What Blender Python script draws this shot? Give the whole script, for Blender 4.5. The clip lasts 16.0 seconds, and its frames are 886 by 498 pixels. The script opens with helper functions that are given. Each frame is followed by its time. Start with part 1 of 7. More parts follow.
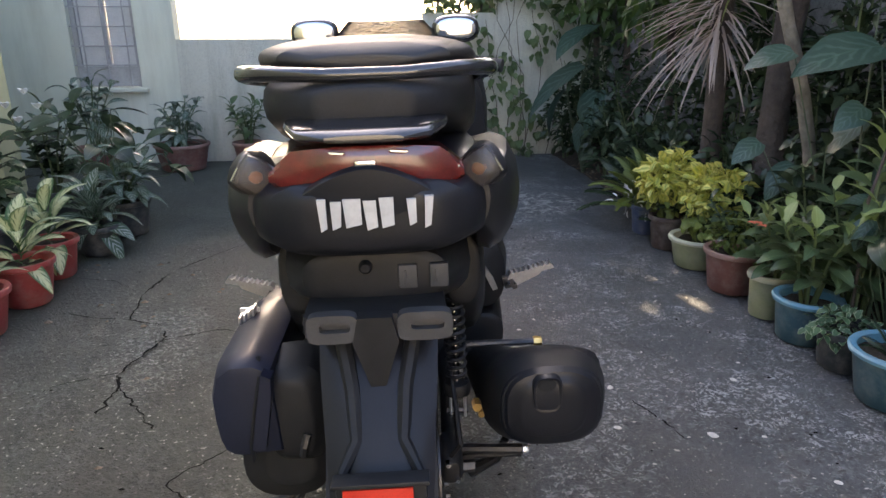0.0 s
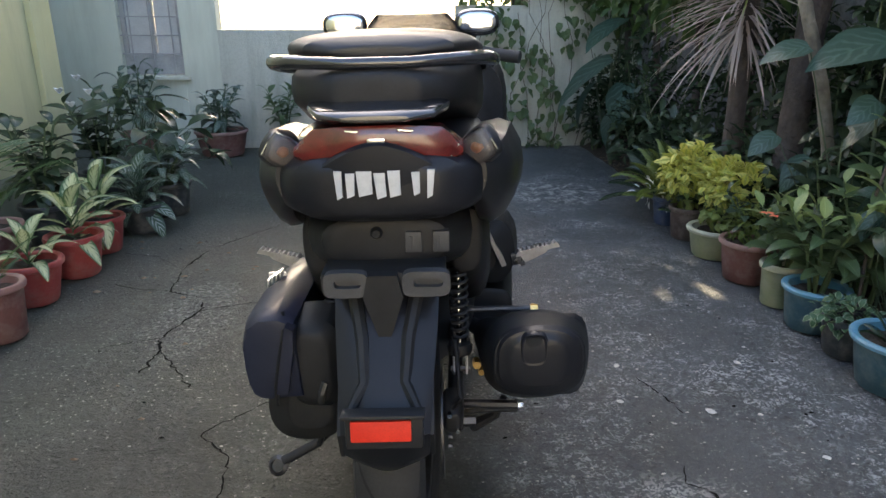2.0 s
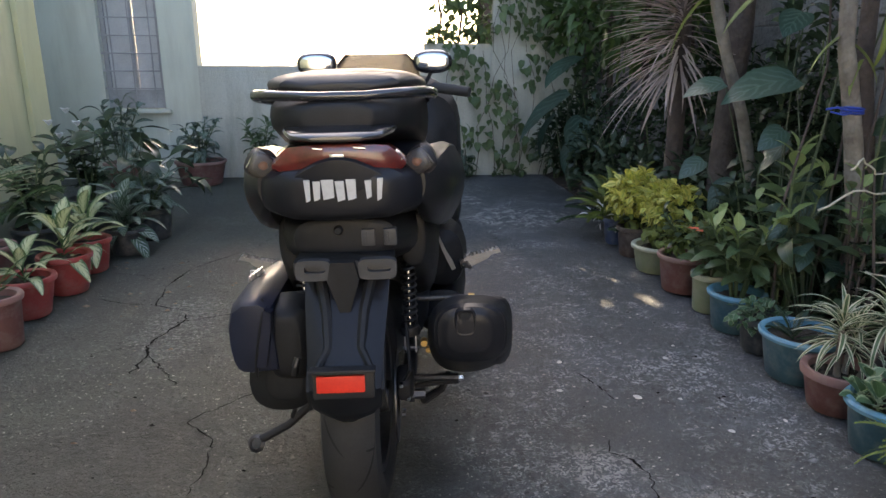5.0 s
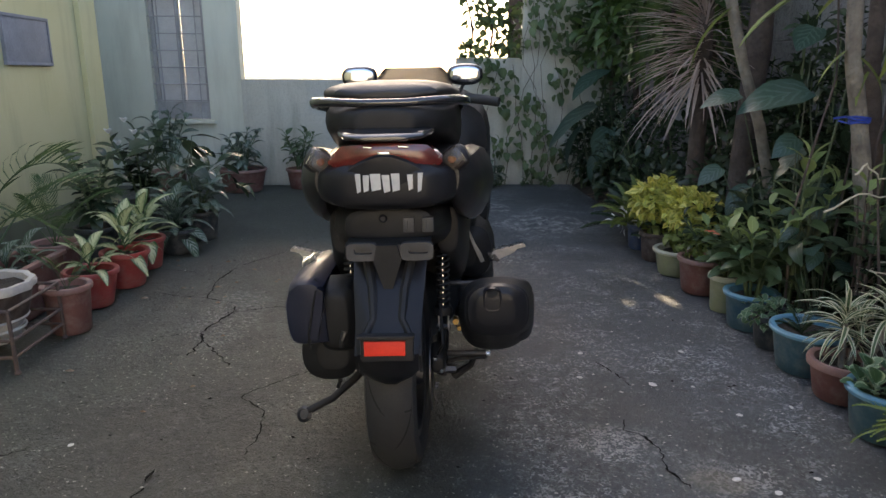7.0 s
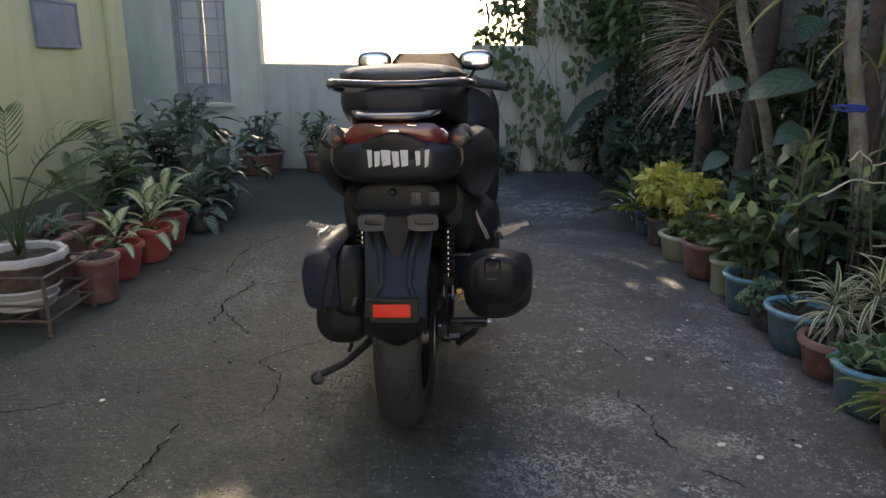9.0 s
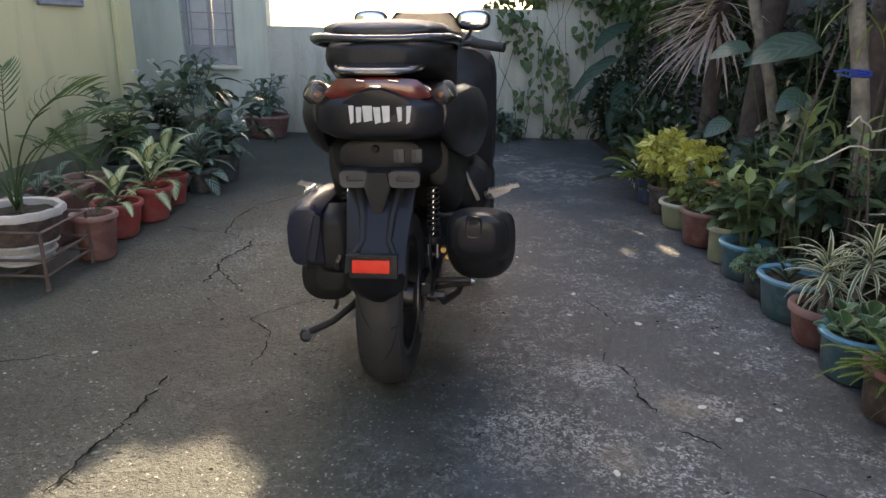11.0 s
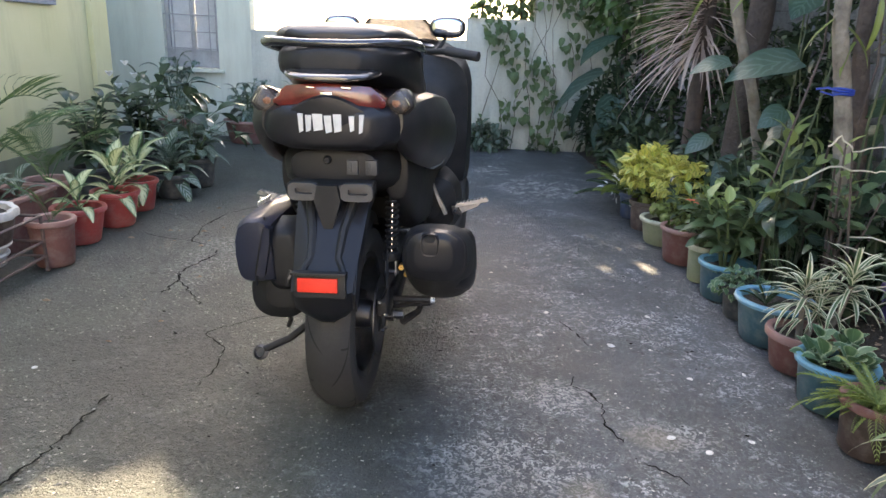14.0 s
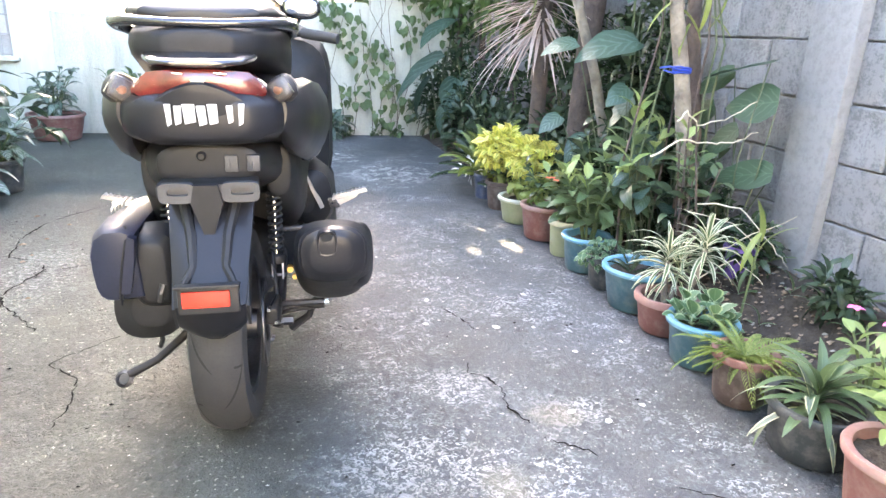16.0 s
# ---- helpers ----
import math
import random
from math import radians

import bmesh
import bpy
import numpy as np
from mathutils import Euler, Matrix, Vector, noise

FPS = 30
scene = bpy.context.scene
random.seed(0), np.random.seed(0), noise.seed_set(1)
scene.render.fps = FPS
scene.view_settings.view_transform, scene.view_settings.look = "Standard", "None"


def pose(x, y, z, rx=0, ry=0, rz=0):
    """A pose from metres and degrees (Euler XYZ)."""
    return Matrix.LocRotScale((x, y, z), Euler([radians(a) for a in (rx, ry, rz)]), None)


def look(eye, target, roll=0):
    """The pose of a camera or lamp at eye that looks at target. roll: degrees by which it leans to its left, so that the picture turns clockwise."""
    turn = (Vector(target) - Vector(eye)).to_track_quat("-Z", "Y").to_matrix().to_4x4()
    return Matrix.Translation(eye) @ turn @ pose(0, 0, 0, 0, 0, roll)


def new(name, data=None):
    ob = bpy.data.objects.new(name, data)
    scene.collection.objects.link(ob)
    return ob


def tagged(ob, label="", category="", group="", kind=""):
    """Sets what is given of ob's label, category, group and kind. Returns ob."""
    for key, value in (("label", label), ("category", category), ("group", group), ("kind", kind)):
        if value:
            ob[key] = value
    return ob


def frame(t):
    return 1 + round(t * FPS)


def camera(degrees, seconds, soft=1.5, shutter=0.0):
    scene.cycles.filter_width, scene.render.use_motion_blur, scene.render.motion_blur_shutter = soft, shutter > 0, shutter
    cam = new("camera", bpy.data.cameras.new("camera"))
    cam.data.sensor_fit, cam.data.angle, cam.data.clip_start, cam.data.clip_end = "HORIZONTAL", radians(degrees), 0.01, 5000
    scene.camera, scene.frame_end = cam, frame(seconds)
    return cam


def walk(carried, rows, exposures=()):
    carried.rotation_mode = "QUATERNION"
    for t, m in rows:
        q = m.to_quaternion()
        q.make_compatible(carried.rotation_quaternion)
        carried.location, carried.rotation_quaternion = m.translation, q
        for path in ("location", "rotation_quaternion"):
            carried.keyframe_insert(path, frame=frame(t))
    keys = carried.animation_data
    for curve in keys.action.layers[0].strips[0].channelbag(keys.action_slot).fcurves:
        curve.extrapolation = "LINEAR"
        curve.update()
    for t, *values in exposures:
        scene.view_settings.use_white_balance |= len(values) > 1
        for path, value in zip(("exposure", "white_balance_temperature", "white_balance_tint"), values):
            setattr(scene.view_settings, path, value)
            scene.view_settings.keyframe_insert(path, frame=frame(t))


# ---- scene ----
cam = camera(67.7, 16.0)
PATH = [
    (0, (0.034, 0.007, 0.989), (-0.005, 1.909, 0.372), -0.2),
    (0.5, (0.04, -0.024, 0.986), (-0.03, 1.875, 0.361), 0.3),
    (1, (0.051, -0.054, 0.987), (-0.026, 1.842, 0.355), 0.7),
    (1.5, (0.068, -0.085, 0.988), (-0.035, 1.807, 0.347), 1.2),
    (2, (0.086, -0.117, 0.993), (-0.053, 1.773, 0.354), 0.2),
    (2.5, (0.106, -0.156, 0.995), (-0.021, 1.743, 0.38), 0.0),
    (3, (0.124, -0.206, 0.996), (-0.008, 1.697, 0.396), 1.0),
    (3.5, (0.141, -0.257, 1.003), (0.065, 1.646, 0.391), 1.3),
    (4, (0.155, -0.3, 1.006), (0.091, 1.61, 0.416), 0.5),
    (6.3, (0.163, -0.51, 0.998), (0.061, 1.42, 0.484), 0.2),
    (6.5, (0.162, -0.533, 0.997), (0.032, 1.396, 0.487), -0.1),
    (7, (0.166, -0.583, 1.0), (0.005, 1.345, 0.492), 0.3),
    (7.5, (0.172, -0.626, 1.001), (0.034, 1.3, 0.481), 0.5),
    (8, (0.182, -0.66, 1.002), (0.034, 1.263, 0.474), 0.5),
    (8.5, (0.19, -0.683, 0.998), (0.019, 1.236, 0.463), 0.7),
    (9, (0.203, -0.702, 0.992), (-0.003, 1.212, 0.45), 0.9),
    (9.2, (0.205, -0.706, 0.989), (-0.012, 1.205, 0.44), 0.9),
    (11.5, (0.302, -0.701, 0.966), (0.055, 1.176, 0.323), 1.8),
    (12, (0.319, -0.686, 0.968), (0.046, 1.187, 0.321), 1.9),
    (12.5, (0.332, -0.666, 0.967), (0.036, 1.208, 0.335), 2.2),
    (13, (0.343, -0.646, 0.968), (0.041, 1.231, 0.346), 2.3),
    (13.5, (0.351, -0.621, 0.967), (0.073, 1.262, 0.356), 2.4),
    (14, (0.349, -0.598, 0.964), (0.135, 1.296, 0.358), 2.9),
    (14.5, (0.335, -0.576, 0.964), (0.213, 1.32, 0.34), 2.4),
    (15, (0.308, -0.554, 0.961), (0.301, 1.346, 0.338), 2.6),
    (15.5, (0.268, -0.536, 0.953), (0.392, 1.354, 0.312), 2.8),
    (16, (0.21, -0.515, 0.949), (0.485, 1.365, 0.325), 2.9),
]
EXPOSURES = [(0.0, 2.8, 7200, 18), (1.0, 2.78, 7200, 17), (2.0, 2.7, 7000, 11), (4.0, 2.6, 7000, 15), (7.0, 2.25, 7200, 15), (9.0, 2.0, 7200, 15), (11.5, 2.6, 7200, 16), (13.0, 2.97, 7100, 15), (14.0, 3.24, 7000, 15), (15.0, 3.55, 7000, 15), (15.5, 4.5, 7100, 16), (16.0, 4.75, 7100, 16)]
walk(cam, [(t, look(eye, target, roll)) for t, eye, target, roll in PATH], EXPOSURES)

# ---- daylight: low sun behind the far end of the yard, clear sky ----
SUN_ELEVATION, SUN_AZIMUTH = 32.0, 13.3  # azimuth: degrees to the left of +y
world = bpy.data.worlds.new("world")
scene.world = world
world.use_nodes = True
wn = world.node_tree.nodes
sky = wn.new("ShaderNodeTexSky")
sky.sky_type = "NISHITA"
sky.sun_disc = False
sky.sun_elevation = radians(SUN_ELEVATION)
sky.sun_rotation = radians(-SUN_AZIMUTH)
sky.dust_density = 3.0
world.node_tree.links.new(sky.outputs[0], wn["Background"].inputs["Color"])
wn["Background"].inputs["Strength"].default_value = 0.15

sun = new("sun", bpy.data.lights.new("sun", "SUN"))
sun.data.energy, sun.data.angle, sun.data.color = 3.1, radians(0.4), (1.0, 0.86, 0.62)
_e, _a = radians(SUN_ELEVATION), radians(SUN_AZIMUTH)
SUN_WAY = Vector((-math.sin(_a) * math.cos(_e), math.cos(_a) * math.cos(_e), math.sin(_e)))
sun.matrix_world = look(SUN_WAY * 30, (0, 0, 0))

# ---- materials ----


class Nodes:
    """A small builder of node materials."""

    def __init__(self, name):
        self.mat = bpy.data.materials.new(name)
        self.mat.use_nodes = True
        self.tree = self.mat.node_tree
        self.bsdf = self.tree.nodes["Principled BSDF"]
        self.out = self.tree.nodes["Material Output"]

    def add(self, kind, **inputs):
        node = self.tree.nodes.new(kind)
        for key, value in inputs.items():
            self.put(node, key.replace("_", " "), value)
        return node

    def put(self, node, key, value):
        socket = node.inputs[int(key)] if key.isdigit() else node.inputs[key]
        if isinstance(value, bpy.types.NodeSocket):
            self.tree.links.new(value, socket)
        else:
            socket.default_value = value

    def set(self, key, value):
        self.put(self.bsdf, key, value)

    def coords(self, which="Object"):
        return self.add("ShaderNodeTexCoord").outputs[which]

    def noise(self, scale, detail=4.0, rough=0.55, vec=None, dist=0.0):
        n = self.add("ShaderNodeTexNoise", Scale=scale, Detail=detail, Roughness=rough, Distortion=dist)
        self.put(n, "Vector", vec if vec is not None else self.coords())
        return n.outputs["Fac"]

    def ramp(self, fac, stops):
        r = self.add("ShaderNodeValToRGB")
        e = r.color_ramp.elements
        while len(e) < len(stops):
            e.new(0.5)
        for k, (p, c) in zip(e, stops):
            k.position = p
            k.color = (*c, 1.0) if isinstance(c, tuple) else (c, c, c, 1.0)
        self.put(r, "Fac", fac)
        return r.outputs["Color"]

    def mix(self, fac, a, b, kind="MIX"):
        m = self.add("ShaderNodeMix")
        m.data_type, m.blend_type = "RGBA", kind
        for i, v in ((0, fac), (6, a), (7, b)):
            if isinstance(v, bpy.types.NodeSocket):
                self.tree.links.new(v, m.inputs[i])
            elif i == 0:
                m.inputs[0].default_value = v
            else:
                m.inputs[i].default_value = (*v, 1.0)
        return m.outputs[2]

    def math(self, op, a, b=0.0):
        m = self.add("ShaderNodeMath")
        m.operation = op
        self.put(m, "0", a)
        self.put(m, "1", b)
        return m.outputs[0]

    def bump(self, height, strength=0.3, distance=0.01):
        b = self.add("ShaderNodeBump", Strength=strength, Distance=distance, Height=height)
        self.set("Normal", b.outputs["Normal"])


def paint(name, a, b, rough=0.5, scale=9.0, fine=90.0, bump=0.15, metallic=0.0, coat=0.0, depth=0.004, spec=0.5, dust=0.0):
    """A surface of two near colours, mottled at two scales."""
    n = Nodes(name)
    big = n.noise(scale, 5, 0.6)
    small = n.noise(fine, 3, 0.6)
    col = n.mix(n.ramp(big, [(0.35, 0.0), (0.7, 1.0)]), a, b)
    col = n.mix(n.math("MULTIPLY", n.ramp(small, [(0.45, 0.0), (0.75, 1.0)]), 0.35), col, tuple(v * 0.6 for v in a))
    if dust:  # dried splashes and dust
        film = n.ramp(n.noise(16, 6, 0.7), [(0.45, 0.0), (0.7, 1.0)])
        col = n.mix(n.math("MULTIPLY", film, dust), col, (0.3, 0.27, 0.23))
    n.set("Base Color", col)
    n.set("Roughness", n.math("ADD", n.math("MULTIPLY", big, 0.25), rough - 0.12))
    n.set("Metallic", metallic)
    n.set("Specular IOR Level", spec)
    if coat:
        n.set("Coat Weight", coat)
        n.set("Coat Roughness", 0.08)
    n.bump(small, bump, depth)
    return n.mat


def concrete(name):
    """Worn yard slab: a smooth olive-grey side and a bluish coarse side, pale worn flecks, small pits, dark stains."""
    n = Nodes(name)
    co = n.coords()
    big = n.noise(0.9, 4, 0.6, co)
    mid = n.noise(4.5, 6, 0.65, co)
    grain = n.noise(210, 3, 0.7, co)
    fleck = n.noise(68, 4, 0.66, co, 0.7)
    blotch = n.noise(14, 5, 0.7, co, 0.4)
    sep = n.add("ShaderNodeSeparateXYZ", Vector=co)
    side = n.math("ADD", sep.outputs["X"], n.math("MULTIPLY", n.math("SUBTRACT", mid, 0.5), 0.9))
    side = n.ramp(n.math("ADD", n.math("MULTIPLY", side, 0.8), 0.34), [(0.3, 0.0), (0.62, 1.0)])
    tone = n.ramp(mid, [(0.32, 0.0), (0.68, 1.0)])
    smooth = n.mix(tone, (0.032, 0.0365, 0.026), (0.062, 0.069, 0.05))
    coarse = n.mix(tone, (0.041, 0.047, 0.052), (0.08, 0.09, 0.097))
    col = n.mix(side, smooth, coarse)
    sand = n.ramp(grain, [(0.3, 0.72), (0.7, 1.28)])
    col = n.mix(1.0, col, sand, "MULTIPLY")
    # pale worn flecks, gathered in clusters
    worn = n.ramp(n.noise(2.9, 8, 0.74, co), [(0.42, 0.05), (0.5, 0.3), (0.56, 1.0)])
    curl = n.noise(60, 3, 0.62, co, 1.5)
    pale = n.math("MULTIPLY", n.ramp(curl, [(0.52, 0.0), (0.56, 1.0)]), worn)
    pale = n.math("MULTIPLY", pale, n.ramp(blotch, [(0.4, 0.12), (0.52, 1.0)]))
    col = n.mix(n.math("MULTIPLY", pale, n.math("ADD", n.math("MULTIPLY", side, 0.62), 0.14)), col, (0.42, 0.445, 0.445))
    # dried lime crusts
    lime = n.math("MULTIPLY", n.ramp(n.noise(21, 4, 0.6, co), [(0.68, 0.0), (0.74, 1.0)]), n.ramp(fleck, [(0.42, 0.3), (0.6, 1.0)]))
    col = n.mix(n.math("MULTIPLY", lime, 0.6), col, (0.5, 0.49, 0.45))
    # small dark pits
    pits = n.noise(44, 3, 0.6, co)
    hole = n.math("MULTIPLY", n.ramp(pits, [(0.375, 1.0), (0.415, 0.0)]), n.ramp(n.noise(3.1, 5, 0.7, co), [(0.4, 0.1), (0.6, 1.0)]))
    pocks = n.math("MULTIPLY", n.ramp(n.noise(62, 4, 0.6, co, 0.6), [(0.4, 1.0), (0.435, 0.0)]), n.ramp(n.noise(5, 5, 0.7, co), [(0.42, 0.15), (0.56, 1.0)]))
    hole = n.math("MAXIMUM", hole, n.math("MULTIPLY", pocks, n.math("SUBTRACT", 1.0, side)))
    col = n.mix(n.math("MULTIPLY", hole, 0.75), col, (0.03, 0.03, 0.027))
    # damp, dirty stains
    stain = n.math("MULTIPLY", n.ramp(big, [(0.45, 0.0), (0.66, 1.0)]), 0.62)
    col = n.mix(stain, col, (0.042, 0.043, 0.036))
    patch = n.math("MULTIPLY", n.ramp(n.noise(9, 5, 0.7, co), [(0.52, 0.0), (0.66, 1.0)]), 0.42)
    col = n.mix(patch, col, (0.042, 0.043, 0.037))
    # chips of pale aggregate on the smooth side
    chips = n.math("MULTIPLY", n.ramp(n.noise(88, 2, 0.5, co), [(0.655, 0.0), (0.69, 1.0)]), 0.65)
    col = n.mix(chips, col, (0.36, 0.35, 0.31))

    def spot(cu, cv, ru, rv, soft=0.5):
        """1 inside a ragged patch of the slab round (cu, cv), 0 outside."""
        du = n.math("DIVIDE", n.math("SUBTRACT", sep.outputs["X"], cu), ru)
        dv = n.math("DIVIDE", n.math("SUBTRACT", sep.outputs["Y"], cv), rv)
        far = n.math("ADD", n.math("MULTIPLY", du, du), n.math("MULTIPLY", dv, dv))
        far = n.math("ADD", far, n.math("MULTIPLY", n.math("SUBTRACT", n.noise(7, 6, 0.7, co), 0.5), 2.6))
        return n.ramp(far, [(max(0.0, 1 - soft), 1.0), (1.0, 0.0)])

    # stains left of the scooter, and a ragged darker patch beneath it
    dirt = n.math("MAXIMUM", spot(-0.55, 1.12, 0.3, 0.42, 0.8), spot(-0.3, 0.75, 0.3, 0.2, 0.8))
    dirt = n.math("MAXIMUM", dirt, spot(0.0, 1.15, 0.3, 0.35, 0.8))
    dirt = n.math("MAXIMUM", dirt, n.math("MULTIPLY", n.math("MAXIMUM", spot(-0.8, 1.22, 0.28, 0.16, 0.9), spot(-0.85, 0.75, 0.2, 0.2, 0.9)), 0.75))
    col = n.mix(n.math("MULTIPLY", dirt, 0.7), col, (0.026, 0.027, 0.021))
    crust = n.math("MULTIPLY", n.math("MAXIMUM", spot(1.0, 3.9, 0.42, 0.34), spot(0.72, 4.5, 0.16, 0.2)), n.ramp(n.noise(15, 7, 0.75, co, 0.8), [(0.5, 0.0), (0.56, 1.0)]))
    crust = n.math("MAXIMUM", crust, n.math("MULTIPLY", spot(-0.7, 2.1, 0.16, 0.4), n.ramp(fleck, [(0.5, 0.0), (0.64, 0.5)])))
    crust = n.math("MAXIMUM", crust, n.math("MULTIPLY", spot(0.86, 0.84, 0.13, 0.12), n.ramp(fleck, [(0.5, 0.0), (0.62, 0.5)])))
    # scoured patches where the aggregate lies bare
    bare = n.math("MAXIMUM", spot(0.46, 0.68, 0.24, 0.16, 0.9), n.math("MAXIMUM", spot(0.66, 1.05, 0.17, 0.1, 0.9), spot(0.92, 0.86, 0.14, 0.08, 0.9)))
    crust = n.math("MAXIMUM", crust, n.math("MULTIPLY", bare, n.ramp(curl, [(0.49, 0.0), (0.55, 0.7)])))
    col = n.mix(n.math("MULTIPLY", crust, 0.75), col, (0.42, 0.415, 0.39))
    loam = n.math("MAXIMUM", spot(0.86, 0.85, 0.1, 0.06, 0.9), spot(0.64, 0.6, 0.07, 0.08, 0.9))
    col = n.mix(n.math("MULTIPLY", loam, 0.4), col, (0.17, 0.15, 0.1))
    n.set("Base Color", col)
    n.set("Roughness", n.math("ADD", n.math("MULTIPLY", mid, 0.22), n.math("SUBTRACT", 0.56, n.math("MULTIPLY", side, 0.12))))
    n.set("Specular IOR Level", 0.6)
    relief = n.math("SUBTRACT", n.math("ADD", n.math("ADD", n.math("MULTIPLY", blotch, 0.5), n.math("MULTIPLY", fleck, 0.8)), n.math("MULTIPLY", grain, 0.35)), n.math("MULTIPLY", hole, 0.9))
    n.bump(relief, 0.9, 0.013)
    return n.mat


def plaster(name, a, b, stain, coarse=0.0):
    n = Nodes(name)
    co = n.coords()
    big = n.noise(1.6, 5, 0.6, co)
    stretch = n.add("ShaderNodeMapping", Vector=co, Scale=(5.0, 5.0, 0.7))
    run = n.noise(1.4, 5, 0.65, stretch.outputs[0])
    fine = n.noise(70, 4, 0.6, co)
    col = n.mix(n.ramp(big, [(0.3, 0.0), (0.7, 1.0)]), a, b)
    col = n.mix(n.math("MULTIPLY", n.ramp(run, [(0.5, 0.0), (0.75, 1.0)]), 0.5), col, stain)
    n.set("Base Color", col)
    if coarse:  # open, gritty cement face
        grit = n.noise(38, 6, 0.75, co)
        col = n.mix(n.math("MULTIPLY", n.ramp(grit, [(0.4, 1.0), (0.52, 0.0)]), coarse), col, tuple(v * 0.45 for v in a))
        n.set("Base Color", col)
        n.bump(n.math("ADD", grit, n.math("MULTIPLY", fine, 0.4)), 0.9, 0.012)
    else:
        n.bump(fine, 0.3, 0.004)
    n.set("Roughness", 0.85)
    return n.mat


def leafy(name, a, b, edge=None, vein=None, spots=None, rough=0.4, glow=0.35, width=0.5, band=0.2):
    """A leaf: colour mottle, an optional pale margin or midrib stripe across the blade, light through the blade."""
    n = Nodes(name)
    co = n.coords()
    rnd = n.add("ShaderNodeNewGeometry").outputs["Random Per Island"]
    obj = n.add("ShaderNodeObjectInfo").outputs["Random"]
    tone = n.math("FRACT", n.math("ADD", rnd, obj))
    mott = n.noise(28, 3, 0.6, co)
    col = n.mix(tone, a, b)
    col = n.mix(n.math("MULTIPLY", mott, 0.3), col, tuple(v * 0.55 for v in a))
    uv = n.coords("UV")
    sep = n.add("ShaderNodeSeparateXYZ", Vector=uv)
    off = n.math("ABSOLUTE", n.math("SUBTRACT", sep.outputs["X"], 0.5))
    wob = n.math("ADD", off, n.math("MULTIPLY", n.math("SUBTRACT", n.noise(30, 3, 0.6, co), 0.5), 0.2))
    if edge:
        col = n.mix(n.ramp(wob, [(width * 0.55, 0.0), (width * 0.7, 1.0)]), col, edge)
    if vein:
        col = n.mix(n.ramp(wob, [(0.05, 1.0), (0.2, 0.0)]), col, vein)
    if spots:
        run = n.math("ADD", n.math("MULTIPLY", n.math("SUBTRACT", sep.outputs["Y"], n.math("MULTIPLY", off, 0.8)), 5.5), n.math("MULTIPLY", n.noise(22, 3, 0.6, co), 1.3))
        ribs = n.ramp(n.math("FRACT", run), [(0.0, 0.0), (0.08, 1.0), (band, 1.0), (band + 0.15, 0.0)])
        col = n.mix(n.math("MULTIPLY", ribs, n.ramp(wob, [(0.28, 0.85), (0.44, 0.0)])), col, spots)
    rib = n.ramp(off, [(0.0, 1.0), (0.03, 0.0)])
    col = n.mix(n.math("MULTIPLY", rib, 0.35), col, tuple(min(1, v * 1.9 + 0.02) for v in b))
    n.set("Base Color", col)
    n.set("Roughness", n.math("ADD", rough, n.math("MULTIPLY", mott, 0.15)))
    veins = n.add("ShaderNodeTexWave", Scale=9.0, Distortion=1.0)
    n.put(veins, "Vector", uv)
    n.bump(n.math("ADD", veins.outputs["Fac"], mott), 0.12, 0.002)
    thin = n.add("ShaderNodeBsdfTranslucent", Color=col)
    both = n.add("ShaderNodeMixShader", Fac=glow)
    n.put(both, "1", n.bsdf.outputs[0])
    n.put(both, "2", thin.outputs[0])
    n.tree.links.new(both.outputs[0], n.out.inputs["Surface"])
    return n.mat


def glassy(name, color, rough=0.08, clear=0.6):
    n = Nodes(name)
    n.set("Base Color", (*color, 1))
    n.set("Roughness", rough)
    n.set("Transmission Weight", clear)
    n.set("IOR", 1.45)
    facets = n.add("ShaderNodeTexVoronoi", Scale=110.0)
    n.put(facets, "Vector", n.coords())
    n.bump(facets.outputs["Distance"], 0.5, 0.004)
    return n.mat


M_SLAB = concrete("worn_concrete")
M_CRACK = paint("crack_dirt", (0.008, 0.008, 0.007), (0.018, 0.016, 0.014), 0.95, spec=0.05)
M_SPALL = paint("chipped_concrete", (0.24, 0.23, 0.2), (0.15, 0.145, 0.12), 0.95, 30, 160)
M_SOIL = paint("dark_soil", (0.035, 0.027, 0.02), (0.08, 0.062, 0.045), 0.95, 14, 120, 0.9, depth=0.02)
M_LITTER = paint("dead_leaf", (0.16, 0.11, 0.07), (0.28, 0.22, 0.16), 0.85, 20, 120)
M_PEBBLE = paint("pale_pebble", (0.46, 0.45, 0.41), (0.33, 0.32, 0.29), 0.85, 60, 200)
M_STONE = paint("white_stone", (0.6, 0.59, 0.55), (0.5, 0.49, 0.45), 0.85, 60, 200)
M_YELLOW = plaster("yellow_green_plaster", (0.44, 0.43, 0.24), (0.5, 0.485, 0.3), (0.29, 0.28, 0.18))
M_BAND = plaster("dark_green_band", (0.1, 0.115, 0.075), (0.14, 0.15, 0.1), (0.05, 0.05, 0.04))
M_PALE = plaster("pale_green_plaster", (0.52, 0.54, 0.45), (0.6, 0.61, 0.52), (0.36, 0.36, 0.29))
M_CEMENT = plaster("grey_cement", (0.46, 0.46, 0.44), (0.56, 0.55, 0.53), (0.28, 0.28, 0.26))
M_MOSSY = plaster("mossy_cement", (0.47, 0.47, 0.4), (0.58, 0.57, 0.5), (0.22, 0.225, 0.17), 0.15)
M_BLOCK = plaster("grey_hollow_block", (0.165, 0.17, 0.175), (0.24, 0.24, 0.24), (0.11, 0.115, 0.11), 0.6)
